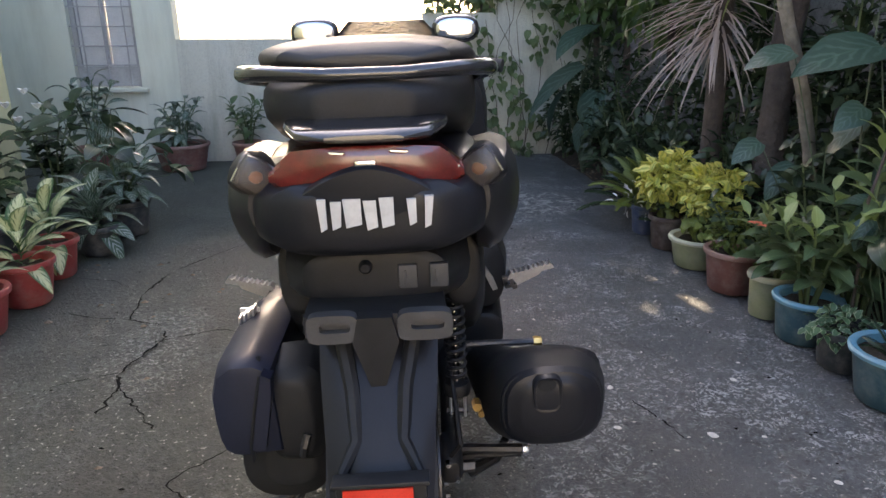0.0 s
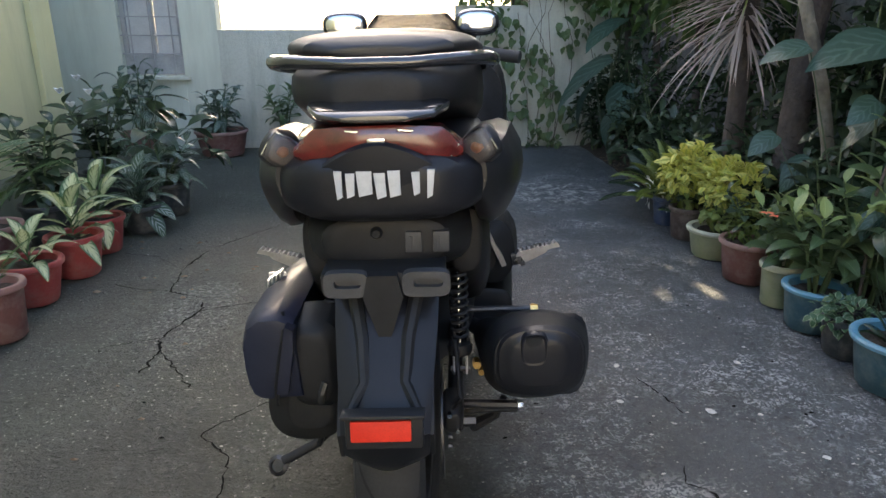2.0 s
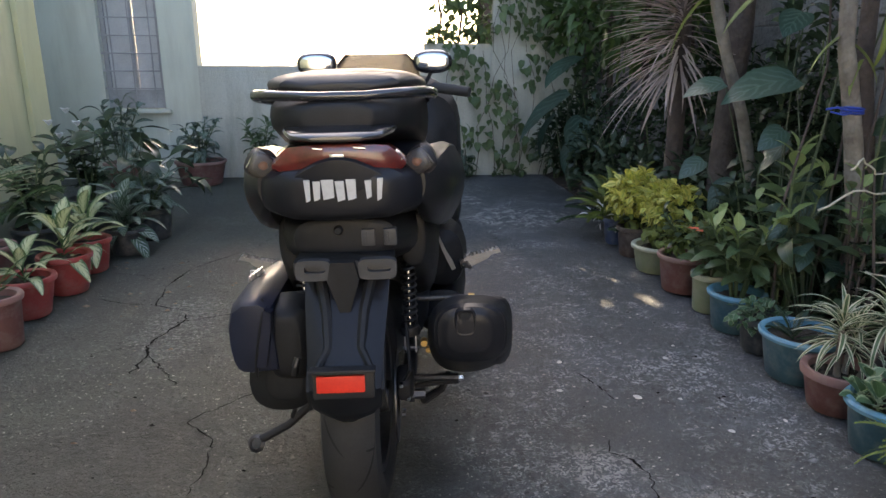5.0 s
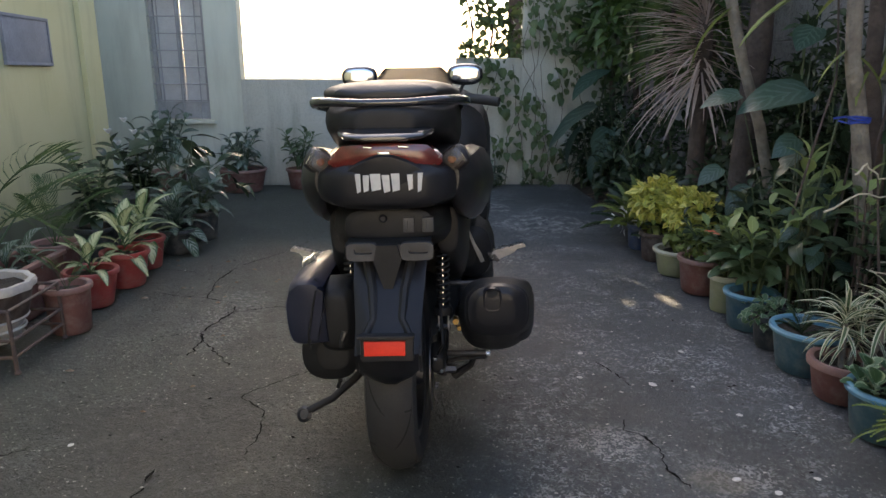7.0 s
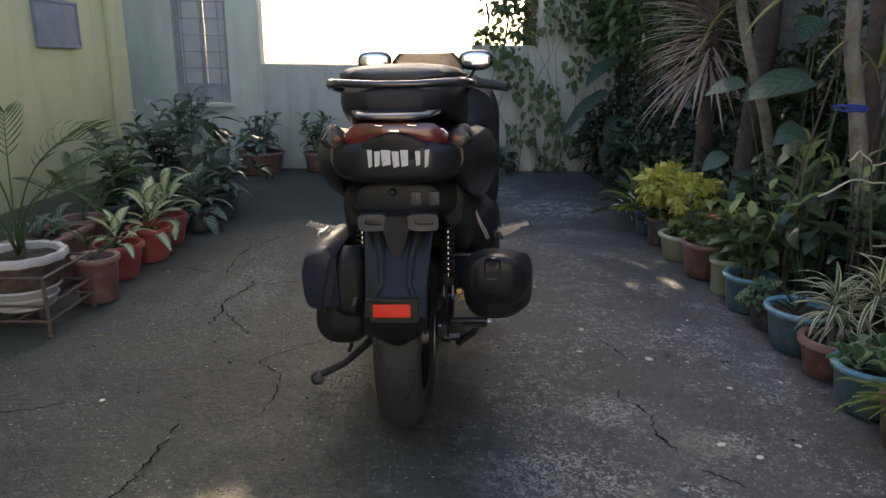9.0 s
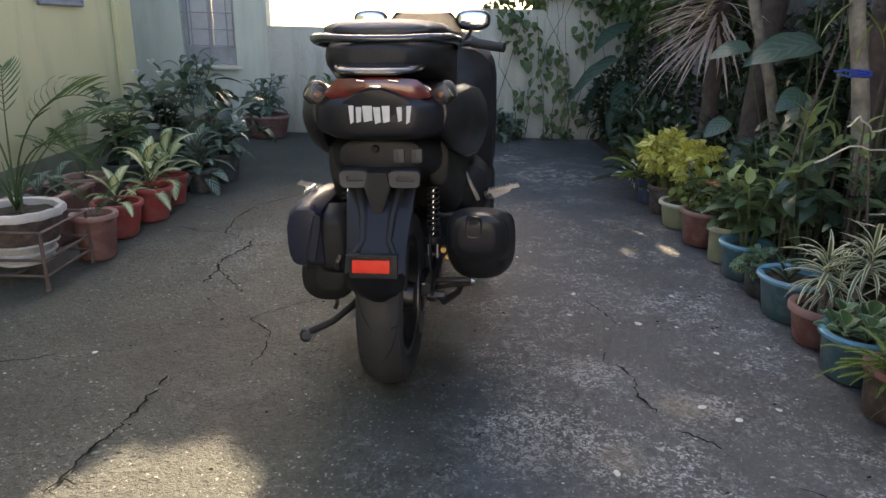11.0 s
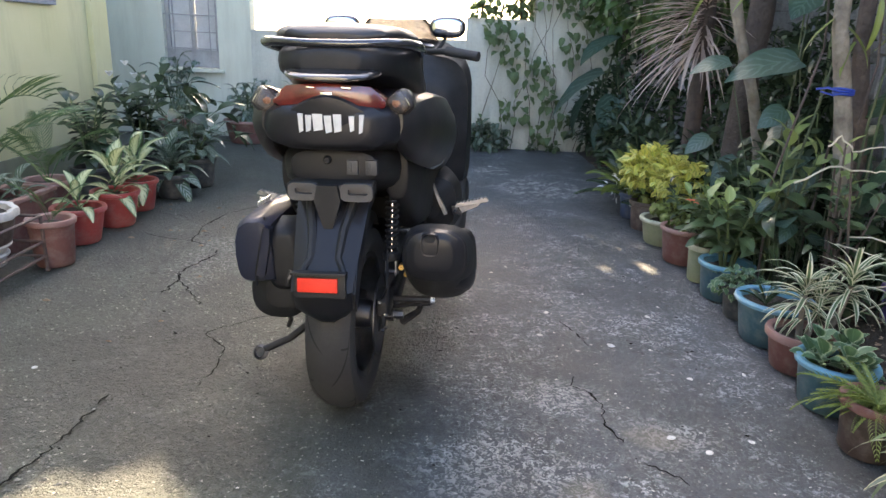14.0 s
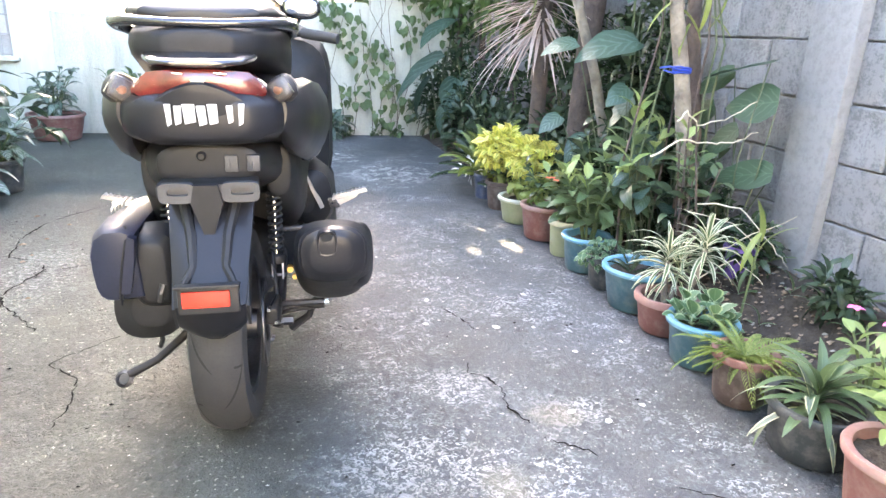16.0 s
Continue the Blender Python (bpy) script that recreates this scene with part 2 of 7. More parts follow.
M_POST = plaster("smooth_grey_post", (0.2, 0.206, 0.214), (0.26, 0.26, 0.262), (0.14, 0.14, 0.138), 0.25)
M_BOARD = paint("blue_grey_board", (0.15, 0.17, 0.21), (0.21, 0.23, 0.27), 0.75)
M_GRILLE = paint("painted_grille", (0.3, 0.3, 0.3), (0.4, 0.4, 0.4), 0.5)
M_PANE = paint("dusty_pane", (0.5, 0.5, 0.5), (0.58, 0.58, 0.57), 0.35)

M_RED = paint("red_plastic_pot", (0.34, 0.052, 0.045), (0.41, 0.075, 0.064), 0.42, 8, 60, dust=0.35)
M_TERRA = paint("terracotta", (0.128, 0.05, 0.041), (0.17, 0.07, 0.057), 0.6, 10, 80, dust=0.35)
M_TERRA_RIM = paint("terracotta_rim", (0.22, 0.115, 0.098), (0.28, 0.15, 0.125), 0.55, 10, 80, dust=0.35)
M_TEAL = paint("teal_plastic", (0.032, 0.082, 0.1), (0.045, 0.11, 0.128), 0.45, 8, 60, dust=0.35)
# paler than the teal body: light caught by the rim is in this colour
M_TEAL_LIT_RIM = paint("teal_rim_lit", (0.085, 0.25, 0.35), (0.11, 0.31, 0.42), 0.42, 8, 60, dust=0.35)
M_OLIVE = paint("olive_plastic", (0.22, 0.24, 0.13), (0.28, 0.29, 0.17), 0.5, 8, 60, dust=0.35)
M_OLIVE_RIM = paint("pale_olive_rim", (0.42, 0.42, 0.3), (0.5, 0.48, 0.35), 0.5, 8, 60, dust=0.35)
M_BROWN = paint("brown_pot", (0.055, 0.036, 0.03), (0.08, 0.053, 0.042), 0.6, 8, 60, dust=0.35)
M_DARKPOT = paint("black_plastic_pot", (0.025, 0.03, 0.032), (0.045, 0.05, 0.052), 0.5, 8, 60, dust=0.35)
M_NAVY = paint("navy_pot", (0.03, 0.05, 0.1), (0.045, 0.07, 0.13), 0.45, 8, 60, dust=0.35)
M_WHITEPOT = paint("white_glazed_pot", (0.45, 0.43, 0.4), (0.58, 0.57, 0.54), 0.5, 8, 60, dust=0.7)
M_PURPLE = paint("purple_plastic", (0.1, 0.05, 0.26), (0.14, 0.08, 0.32), 0.4, 8, 60)
M_IRON = paint("rusty_iron", (0.07, 0.05, 0.045), (0.13, 0.085, 0.065), 0.7, 40, 160)
M_ROPE = paint("blue_twine", (0.015, 0.045, 0.26), (0.02, 0.06, 0.36), 0.5, 40, 160)

M_BARK = paint("brown_bark", (0.05, 0.037, 0.032), (0.1, 0.078, 0.066), 0.9, 12, 60, 0.9, depth=0.012)
M_PALEBARK = paint("pale_bark", (0.12, 0.1, 0.078), (0.28, 0.25, 0.2), 0.85, 9, 45, 0.9, depth=0.012)
M_TWIG = paint("pale_twig", (0.4, 0.36, 0.27), (0.5, 0.46, 0.36), 0.8, 20, 90)
M_DARKSTEM = paint("dark_green_stem", (0.035, 0.055, 0.025), (0.06, 0.085, 0.04), 0.6, 20, 90)
M_STEM = paint("green_stem", (0.055, 0.085, 0.03), (0.095, 0.135, 0.05), 0.6, 20, 90)

G_DARK = leafy("dark_leaf", (0.036, 0.061, 0.034), (0.07, 0.104, 0.058), rough=0.15)
G_MID = leafy("mid_leaf", (0.068, 0.118, 0.052), (0.128, 0.186, 0.088), rough=0.25)
G_LIGHT = leafy("light_leaf", (0.18, 0.26, 0.08), (0.3, 0.38, 0.15), rough=0.3)
G_CREEP = leafy("creeper_leaf", (0.07, 0.12, 0.045), (0.14, 0.19, 0.08), rough=0.45)
G_YELLOW = leafy("yellow_leaf", (0.56, 0.56, 0.1), (0.82, 0.76, 0.26), vein=(0.28, 0.36, 0.07), rough=0.45)
G_LIME = leafy("lime_leaf", (0.15, 0.21, 0.05), (0.27, 0.32, 0.1), rough=0.35)
G_STRIPE = leafy("striped_leaf", (0.06, 0.11, 0.05), (0.1, 0.16, 0.07), edge=(0.58, 0.58, 0.42), rough=0.38, width=0.4)
G_BLOTCH = leafy("blotched_strap_leaf", (0.12, 0.165, 0.125), (0.18, 0.22, 0.16), edge=(0.6, 0.58, 0.36), rough=0.35, width=0.55)
G_CREAM = leafy("cream_leaf", (0.05, 0.12, 0.04), (0.09, 0.17, 0.06), spots=(0.6, 0.62, 0.36), vein=(0.62, 0.66, 0.36), rough=0.28, band=0.72)
G_SILVER = leafy("silver_leaf", (0.05, 0.1, 0.06), (0.08, 0.13, 0.08), spots=(0.38, 0.43, 0.38), rough=0.25, band=0.35)
G_ROSETTE = leafy("edged_leaf", (0.06, 0.13, 0.06), (0.1, 0.18, 0.09), edge=(0.3, 0.38, 0.24), rough=0.4, width=0.62)
G_ALOCASIA = leafy("glossy_heart_leaf", (0.03, 0.07, 0.05), (0.05, 0.105, 0.075), spots=(0.08, 0.14, 0.115), rough=0.25, band=0.3)
G_WALL = leafy("broad_green_leaf", (0.035, 0.08, 0.042), (0.055, 0.11, 0.058), spots=(0.08, 0.14, 0.085), rough=0.35, band=0.12)
G_DRY = leafy("dry_strap_leaf", (0.36, 0.28, 0.25), (0.58, 0.49, 0.44), rough=0.55)
G_PALM = leafy("palm_leaflet", (0.045, 0.085, 0.028), (0.085, 0.145, 0.05), rough=0.35)
G_FERN = leafy("fern_leaflet", (0.1, 0.15, 0.03), (0.2, 0.25, 0.06), rough=0.4)
G_TREE = leafy("tree_leaf", (0.04, 0.085, 0.02), (0.09, 0.15, 0.04), rough=0.4)
G_FLOWER = paint("red_petal", (0.6, 0.09, 0.05), (0.7, 0.16, 0.08), 0.5)
G_PINK = paint("pink_petal", (0.75, 0.1, 0.28), (0.85, 0.2, 0.4), 0.5)
# white blades that stand in for sun glints on leaves
G_GLINT = paint("white_leaf_glint", (0.72, 0.72, 0.7), (0.8, 0.8, 0.78), 0.5)

S_BLACK = paint("black_moulded_plastic", (0.012, 0.0125, 0.014), (0.022, 0.023, 0.025), 0.5, 12, 400, 0.25, depth=0.001, spec=0.25)
S_GLOSS = paint("gloss_black_paint", (0.012, 0.012, 0.014), (0.02, 0.02, 0.023), 0.2, 6, 200, 0.02, coat=1.0, depth=0.0005)
S_SATIN = paint("satin_black_paint", (0.011, 0.0112, 0.013), (0.018, 0.018, 0.021), 0.42, 6, 200, 0.05, coat=0.25, depth=0.0005, spec=0.35)
S_BULB = paint("amber_bulb", (0.3, 0.12, 0.05), (0.36, 0.15, 0.07), 0.3, 30, 200, 0.05)
S_MATT = paint("matt_dark_grey_paint", (0.009, 0.0095, 0.0125), (0.014, 0.015, 0.019), 0.42, 6, 260, 0.08, coat=0.15, depth=0.0006, spec=0.22)
S_NAVYP = paint("dark_blue_paint", (0.008, 0.011, 0.024), (0.013, 0.017, 0.034), 0.5, 6, 260, 0.05, coat=0.12, depth=0.0006, spec=0.28)
S_SEAT = paint("seat_vinyl", (0.01, 0.01, 0.011), (0.017, 0.017, 0.018), 0.42, 14, 500, 0.35, depth=0.001)
S_TYRE = paint("tyre_rubber", (0.017, 0.017, 0.018), (0.032, 0.032, 0.032), 0.75, 10, 200, 0.3, depth=0.002)
S_RECESS = paint("recess_shade", (0.008, 0.008, 0.008), (0.014, 0.014, 0.014), 0.9, 10, 200)
S_ALU = paint("cast_aluminium", (0.62, 0.62, 0.63), (0.74, 0.74, 0.75), 0.3, 20, 200, 0.15, 0.9)
S_STEEL = paint("dark_steel", (0.06, 0.06, 0.064), (0.11, 0.11, 0.115), 0.4, 20, 200, 0.2, 0.8)
S_PEG = paint("grey_aluminium", (0.4, 0.4, 0.41), (0.5, 0.5, 0.51), 0.38, 20, 200, 0.15, 0.9)
S_CHROME = paint("bright_steel", (0.68, 0.68, 0.69), (0.78, 0.78, 0.79), 0.18, 20, 200, 0.03, 1.0)
S_BRASS = paint("brass_bolt", (0.7, 0.45, 0.15), (0.78, 0.52, 0.2), 0.3, 30, 200, 0.05, 1.0)
S_GREYTAB = paint("grey_bracket", (0.036, 0.037, 0.04), (0.058, 0.058, 0.061), 0.5, 14, 260)
S_REFLECT = paint("red_reflector", (0.66, 0.032, 0.018), (0.78, 0.045, 0.024), 0.4, 20, 500, 0.4, depth=0.001, spec=0.25)
S_TAIL = paint("red_lens", (0.085, 0.007, 0.006), (0.15, 0.012, 0.01), 0.22, 30, 300, 0.05, coat=1.0, depth=0.0006)
S_AMBER = glassy("clear_amber_lens", (0.8, 0.68, 0.6), 0.03, 0.95)
S_SMOKE = glassy("smoked_screen", (0.16, 0.16, 0.17), 0.05)
S_STICKER = paint("white_vinyl", (0.5, 0.5, 0.49), (0.6, 0.6, 0.59), 0.4)
S_MIRROR = paint("mirror_glass", (0.85, 0.86, 0.86), (0.88, 0.88, 0.88), 0.12, 3, 90, 0.0, 1.0)

# ---- helpers for shapes ----
YARD = pose(0, 0, 0, 0, 0, 7.5)  # the yard's own axes: u across, v along
TAU = 2 * math.pi


def at(u, v, z=0.0, turn=0.0):
    return YARD @ pose(u, v, z, 0, 0, turn)


def mesh_of(name, bm, mat, smooth=True):
    bmesh.ops.recalc_face_normals(bm, faces=bm.faces)
    me = bpy.data.meshes.new(name)
    bm.to_mesh(me)
    bm.free()
    for m in mat if isinstance(mat, (list, tuple)) else [mat]:
        me.materials.append(m)
    if smooth:
        for p in me.polygons:
            p.use_smooth = True
        me.set_sharp_from_angle(angle=radians(38))
    return me


def part(name, bm, mat, parent=None, label="", m=None, smooth=True):
    """One mesh object under a thing or a part."""
    ob = new(name, bm if isinstance(bm, bpy.types.Mesh) else mesh_of(name, bm, mat, smooth))
    ob.parent = parent
    if m is not None:
        ob.matrix_local = m
    if label:
        ob["label"] = label
    return ob


def thing(name, m, label, category, group="", kind=""):
    ob = new(name)
    ob.empty_display_size = 0.05
    ob.matrix_world = m
    return tagged(ob, label, category, group, kind)


def box(bm, c, s, bevel=0.0, m=None, seg=2):
    r = bmesh.ops.create_cube(bm, size=1.0)
    vs = r["verts"]
    bmesh.ops.scale(bm, verts=vs, vec=s)
    if bevel:
        es = list({e for v in vs for e in v.link_edges})
        out = bmesh.ops.bevel(bm, geom=es, offset=bevel, segments=seg, affect="EDGES", profile=0.6)
        vs = list({v for f in out["faces"] for v in f.verts} | {v for v in vs if v.is_valid})
    mat = Matrix.Translation(c) @ (m or Matrix())
    bmesh.ops.transform(bm, verts=vs, matrix=mat)
    return vs


def ringed(bm, rings, close=True, caps=True):
    """Skins rings of equal length, one after another."""
    rows = [[bm.verts.new(p) for p in ring] for ring in rings]
    n = len(rows[0])
    for a, b in zip(rows, rows[1:]):
        for i in range(n if close else n - 1):
            j = (i + 1) % n
            bm.faces.new((a[i], a[j], b[j], b[i]))
    if caps and close:
        bm.faces.new(rows[0][::-1])
        bm.faces.new(rows[-1])
    return rows


def tube(bm, pts, radius, seg=8, caps=True):
    """A round bar along points; radius a number or one per point."""
    pts = [Vector(p) for p in pts]
    rad = radius if isinstance(radius, (list, tuple)) else [radius] * len(pts)
    rings, up = [], None
    for i, p in enumerate(pts):
        d = (pts[min(i + 1, len(pts) - 1)] - pts[max(i - 1, 0)]).normalized()
        if up is None:
            up = Vector((0, 0, 1)) if abs(d.z) < 0.9 else Vector((1, 0, 0))
        x = d.cross(up).normalized()
        up = x.cross(d).normalized()
        rings.append([p + rad[i] * (math.cos(TAU * k / seg) * x + math.sin(TAU * k / seg) * up) for k in range(seg)])
    ringed(bm, rings, True, caps)


def lathe(bm, profile, seg=24, axis="z", m=None, wave=0.0, waves=0):
    """Turns (radius, height) pairs round an axis."""
    rings = []
    for r, h in profile:
        ring = []
        for k in range(seg):
            a = TAU * k / seg
            q = r * (1 + wave * math.cos(waves * a))
            p = Vector((q * math.cos(a), q * math.sin(a), h))
            if axis == "x":
                p = Vector((h, p.x, p.y))
            elif axis == "y":
                p = Vector((p.x, h, p.y))
            ring.append(m @ p if m else p)
        rings.append(ring)
    ringed(bm, rings, True, False)


def loft(bm, sections, seg=24, caps=True):
    """Skins superellipse sections across y: (y, x, z, half width, half height, power)."""
    rings = []
    for y, x, z, w, h, p in sections:
        ring = []
        for k in range(seg):
            a = TAU * k / seg
            c, s = math.cos(a), math.sin(a)
            ring.append((x + w * math.copysign(abs(c) ** (2 / p), c), y, z + h * math.copysign(abs(s) ** (2 / p), s)))
        rings.append(ring)
    if caps:  # softly domed ends
        for end, into in ((0, 1), (-1, -2)):
            y, x, z, w, h, p = sections[end]
            out = math.copysign(1, y - sections[into][0])
            deep = 0.16 * min(w, h)
            extra = [[(x + (q[0] - x) * f, y + out * deep * g, z + (q[2] - z) * f) for q in rings[end]] for f, g in ((0.93, 0.45), (0.8, 0.75), (0.5, 0.95), (0.15, 1.0))]
            rings = extra[::-1] + rings if end == 0 else rings + extra
    ringed(bm, rings, True, caps)


def prism(bm, outline, y0, y1):
    """A plate with an outline in x and z, from y0 to y1."""
    ringed(bm, [[(x, y0, z) for x, z in outline], [(x, y1, z) for x, z in outline]])


def blade(bm, m, length, width, droop=0.5, fold=0.25, shape="leaf", seg=6, uv=None, wavy=0.0):
    """A leaf from the origin of m along its y, rising and then drooping; two halves folded on the midrib."""
    uv = uv or bm.loops.layers.uv.verify()
    rows = []
    angle, p = 0.0, Vector((0, 0, 0))
    for i in range(seg + 1):
        t = i / seg
        if shape == "strap":
            w = width * (0.45 + 0.55 * math.sin(math.pi * min(t * 1.6, 0.5))) * (1 - t**4) ** 0.9
        elif shape == "heart":
            w = width * (math.sin(math.pi * (t * 0.88 + 0.12)) ** 0.75) * (1.18 - 0.55 * t)
        else:
            w = width * math.sin(math.pi * (t * 0.93 + 0.035)) ** 0.8 * (1.1 - 0.25 * t)
        w = max(w, width * 0.02) * 0.5
        lift = fold * w + wavy * width * math.sin(t * 17)
        rows.append([(p + Vector((-w, 0, lift)), 0.0, t), (p.copy(), 0.5, t), (p + Vector((w, 0, lift)), 1.0, t)])
        angle = -droop * t * 1.9
        p = p + Vector((0, math.cos(angle), math.sin(angle))) * (length / seg)
    vs = [[(bm.verts.new(m @ q), a, b) for q, a, b in row] for row in rows]
    for a, b in zip(vs, vs[1:]):
        for k in (0, 1):
            quad = (a[k], a[k + 1], b[k + 1], b[k])
            f = bm.faces.new([q[0] for q in quad])
            for loop, q in zip(f.loops, quad):
                loop[uv].uv = (q[1], q[2])


def leaf_mesh(name, mat, length, width, droop, fold, shape="leaf", seg=6, stalk=0.0, wavy=0.0):
    bm = bmesh.new()
    uv = bm.loops.layers.uv.verify()
    blade(bm, pose(0, stalk, 0), length, width, droop, fold, shape, seg, uv, wavy)
    if stalk:
        tube(bm, [(0, 0, 0), (0, stalk * 0.5, 0.002), (0, stalk, 0)], 0.0035, 5)
    me = bpy.data.meshes.new(name)
    bm.to_mesh(me)
    bm.free()
    me.materials.append(mat)
    for p in me.polygons:
        p.use_smooth = True
    return me


def aim(p, yaw, pitch, roll=0.0):
    """A pose whose y points by yaw (degrees, from +y to the left) and pitch up."""
    return Matrix.Translation(p) @ Euler((0, 0, radians(yaw))).to_matrix().to_4x4() @ Euler((radians(pitch), 0, 0)).to_matrix().to_4x4() @ Euler((0, radians(roll), 0)).to_matrix().to_4x4()


# ---- the setting ----
bm = bmesh.new()
bmesh.ops.create_grid(bm, x_segments=2, y_segments=2, size=400)
ground = part("ground", bm, M_SOIL)
ground.location = (0, 0, -0.06)
tagged(ground, "bare dark soil reaching past the yard walls", "ground", kind="structure")


def slab():
    """The poured yard slab, its surface a little uneven, its right edge worn."""
    bm = bmesh.new()
    us = [-2.9 + 0.1 * i for i in range(47)]
    vs = [-4.0 + 0.1 * i for i in range(97)]
    top = []
    for v in vs:
        row = []
        for u in us:
            uu = u
            if u > 1.65:
                uu = 1.7 + 0.018 * noise.noise((3 * v, 7.0, 0))
            z = 0.004 * (noise.noise((u * 0.8, v * 0.8, 3.0)))
            row.append(bm.verts.new((uu, v, z)))
        top.append(row)
    for a, b in zip(top, top[1:]):
        for i in range(len(us) - 1):
            bm.faces.new((a[i], a[i + 1], b[i + 1], b[i]))
    edge = [e for e in bm.edges if e.is_boundary]
    ext = bmesh.ops.extrude_edge_only(bm, edges=edge)
    bmesh.ops.translate(bm, verts=[g for g in ext["geom"] if isinstance(g, bmesh.types.BMVert)], vec=(0, 0, -0.1))
    bmesh.ops.remove_doubles(bm, verts=bm.verts, dist=0.0004)
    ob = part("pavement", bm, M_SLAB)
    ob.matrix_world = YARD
    return tagged(ob, "worn grey concrete yard slab, cracked and speckled", "pavement", kind="structure")


pavement = slab()


def crack(points, width):
    """A dirt-filled crack: a jagged ribbon just over the slab."""
    bm = bmesh.new()
    rnd = random.Random(len(points) * 7 + int(points[0][0] * 100))
    fine = []
    for (a, b), (c, d) in zip(points, points[1:]):
        n = max(2, int(math.hypot(c - a, d - b) / 0.011))
        for i in range(n):
            t = i / n
            k = noise.noise((a * 40 + t * 5, b * 40, 1.0)) * 0.012
            fine.append((a + (c - a) * t + k + rnd.uniform(-1, 1) * 0.0035, b + (d - b) * t + rnd.uniform(-1, 1) * 0.004))
    fine.append(points[-1])
    rows = []
    for i, (u, v) in enumerate(fine):
        swell = 0.55 + 0.6 * noise.noise((i * 0.23, width * 900, 0.0))
        w = width * 0.8 * max(0.12, swell) * rnd.uniform(0.6, 1.25) * (0.15 if i in (0, len(fine) - 1) else 1)
        p, q = fine[max(i - 1, 0)], fine[min(i + 1, len(fine) - 1)]
        d = Vector((q[0] - p[0], q[1] - p[1], 0)).normalized()
        s = Vector((-d.y, d.x, 0)) * w * 0.5
        c = Vector((u, v, 0.0062))
        rows.append((bm.verts.new(c - s), bm.verts.new(c + s)))
    for i, (a, b) in enumerate(zip(rows, rows[1:])):
        if noise.noise((i * 0.17, width * 900, 5.0)) > -0.42:  # the crack closes in places
            bm.faces.new((a[0], a[1], b[1], b[0]))
    part("crack", bm, M_CRACK, pavement, "dirt-filled crack")


crack([(-0.66, 0.3), (-0.64, 0.49), (-0.624, 0.617), (-0.602, 0.698), (-0.591, 0.812), (-0.586, 0.95)], 0.014)
crack([(-0.74, 3.011), (-0.855, 2.799), (-0.885, 2.566), (-0.856, 2.323), (-0.713, 2.256), (-0.686, 2.133), (-0.757, 1.911), (-0.724, 1.82), (-0.735, 1.674)], 0.015)
crack([(-0.724, 1.82), (-0.64, 1.7), (-0.561, 1.583)], 0.01)
crack([(-0.2, 1.57), (-0.258, 1.541), (-0.357, 1.453), (-0.434, 1.39), (-0.46, 1.345), (-0.368, 1.252), (-0.353, 1.133), (-0.37, 1.005)], 0.009)
crack([(-0.856, 2.323), (-1.0, 2.36), (-1.12, 2.42)], 0.012)
crack([(0.736, 1.584), (0.786, 1.474), (0.81, 1.376)], 0.009)
crack([(0.743, 1.069), (0.767, 0.997), (0.752, 0.898), (0.779, 0.814)], 0.014)
crack([(0.793, 0.75), (0.799, 0.744), (0.808, 0.736)], 0.013)
crack([(0.808, 0.736), (0.835, 0.706), (0.861, 0.692), (0.874, 0.68), (0.892, 0.65)], 0.008)
crack([(1.012, 0.511), (1.072, 0.473), (1.129, 0.435)], 0.009)
crack([(-1.15, 1.0), (-1.029, 1.021), (-0.959, 1.07)], 0.008)
crack([(-0.74, 3.011), (-0.6, 3.2), (-0.52, 3.5)], 0.008)
crack([(-0.64, 0.49), (-0.6, 0.47), (-0.56, 0.475)], 0.006)
crack([(-0.885, 2.566), (-1.05, 2.75), (-1.22, 2.8)], 0.007)
crack([(-0.686, 2.133), (-0.52, 2.2), (-0.4, 2.16)], 0.012)
crack([(-0.757, 1.911), (-0.9, 1.86), (-0.96, 1.78)], 0.006)
crack([(0.743, 1.069), (0.7, 1.1), (0.72, 1.16)], 0.006)
crack([(-0.51, 1.3), (-0.6, 1.27), (-0.7, 1.3)], 0.005)


def wall(name, u0, v0, u1, v1, height, thick, mat, label, base=-0.06):
    """A straight wall whose inner face runs from (u0, v0) to (u1, v1); the thickness lies to its left."""
    d = Vector((u1 - u0, v1 - v0, 0))
    length = d.length
    bm = bmesh.new()
    box(bm, (length / 2, thick / 2, (height + base) / 2), (length, thick, height - base), 0.006)
    ob = part(name, bm, mat)
    ob.matrix_world = YARD @ Matrix.Translation((u0, v0, 0)) @ Matrix.Rotation(math.atan2(d.y, d.x), 4, "Z")
    return tagged(ob, label, "wall", kind="structure")


# left: the house's plastered wall, with a dark green strip along its foot
LEFT_U = -1.98
wall("wall_left", LEFT_U, -4.0, LEFT_U, 3.8, 2.6, 0.15, M_YELLOW, "yellow-green plastered house wall")
wall("foot_strip_left", LEFT_U + 0.012, -4.0, LEFT_U + 0.012, 3.8, 0.25, 0.012, M_BAND, "dark green strip along the foot of the house wall", 0.0)
board = thing("notice_board", at(LEFT_U, 3.21, 1.04), "blue-grey framed board fixed to the house wall", "board")
bm = bmesh.new()
box(bm, (0.007, 0, 0.13), (0.014, 0.43, 0.23), 0.003)
part("panel", bm, M_BOARD, board)
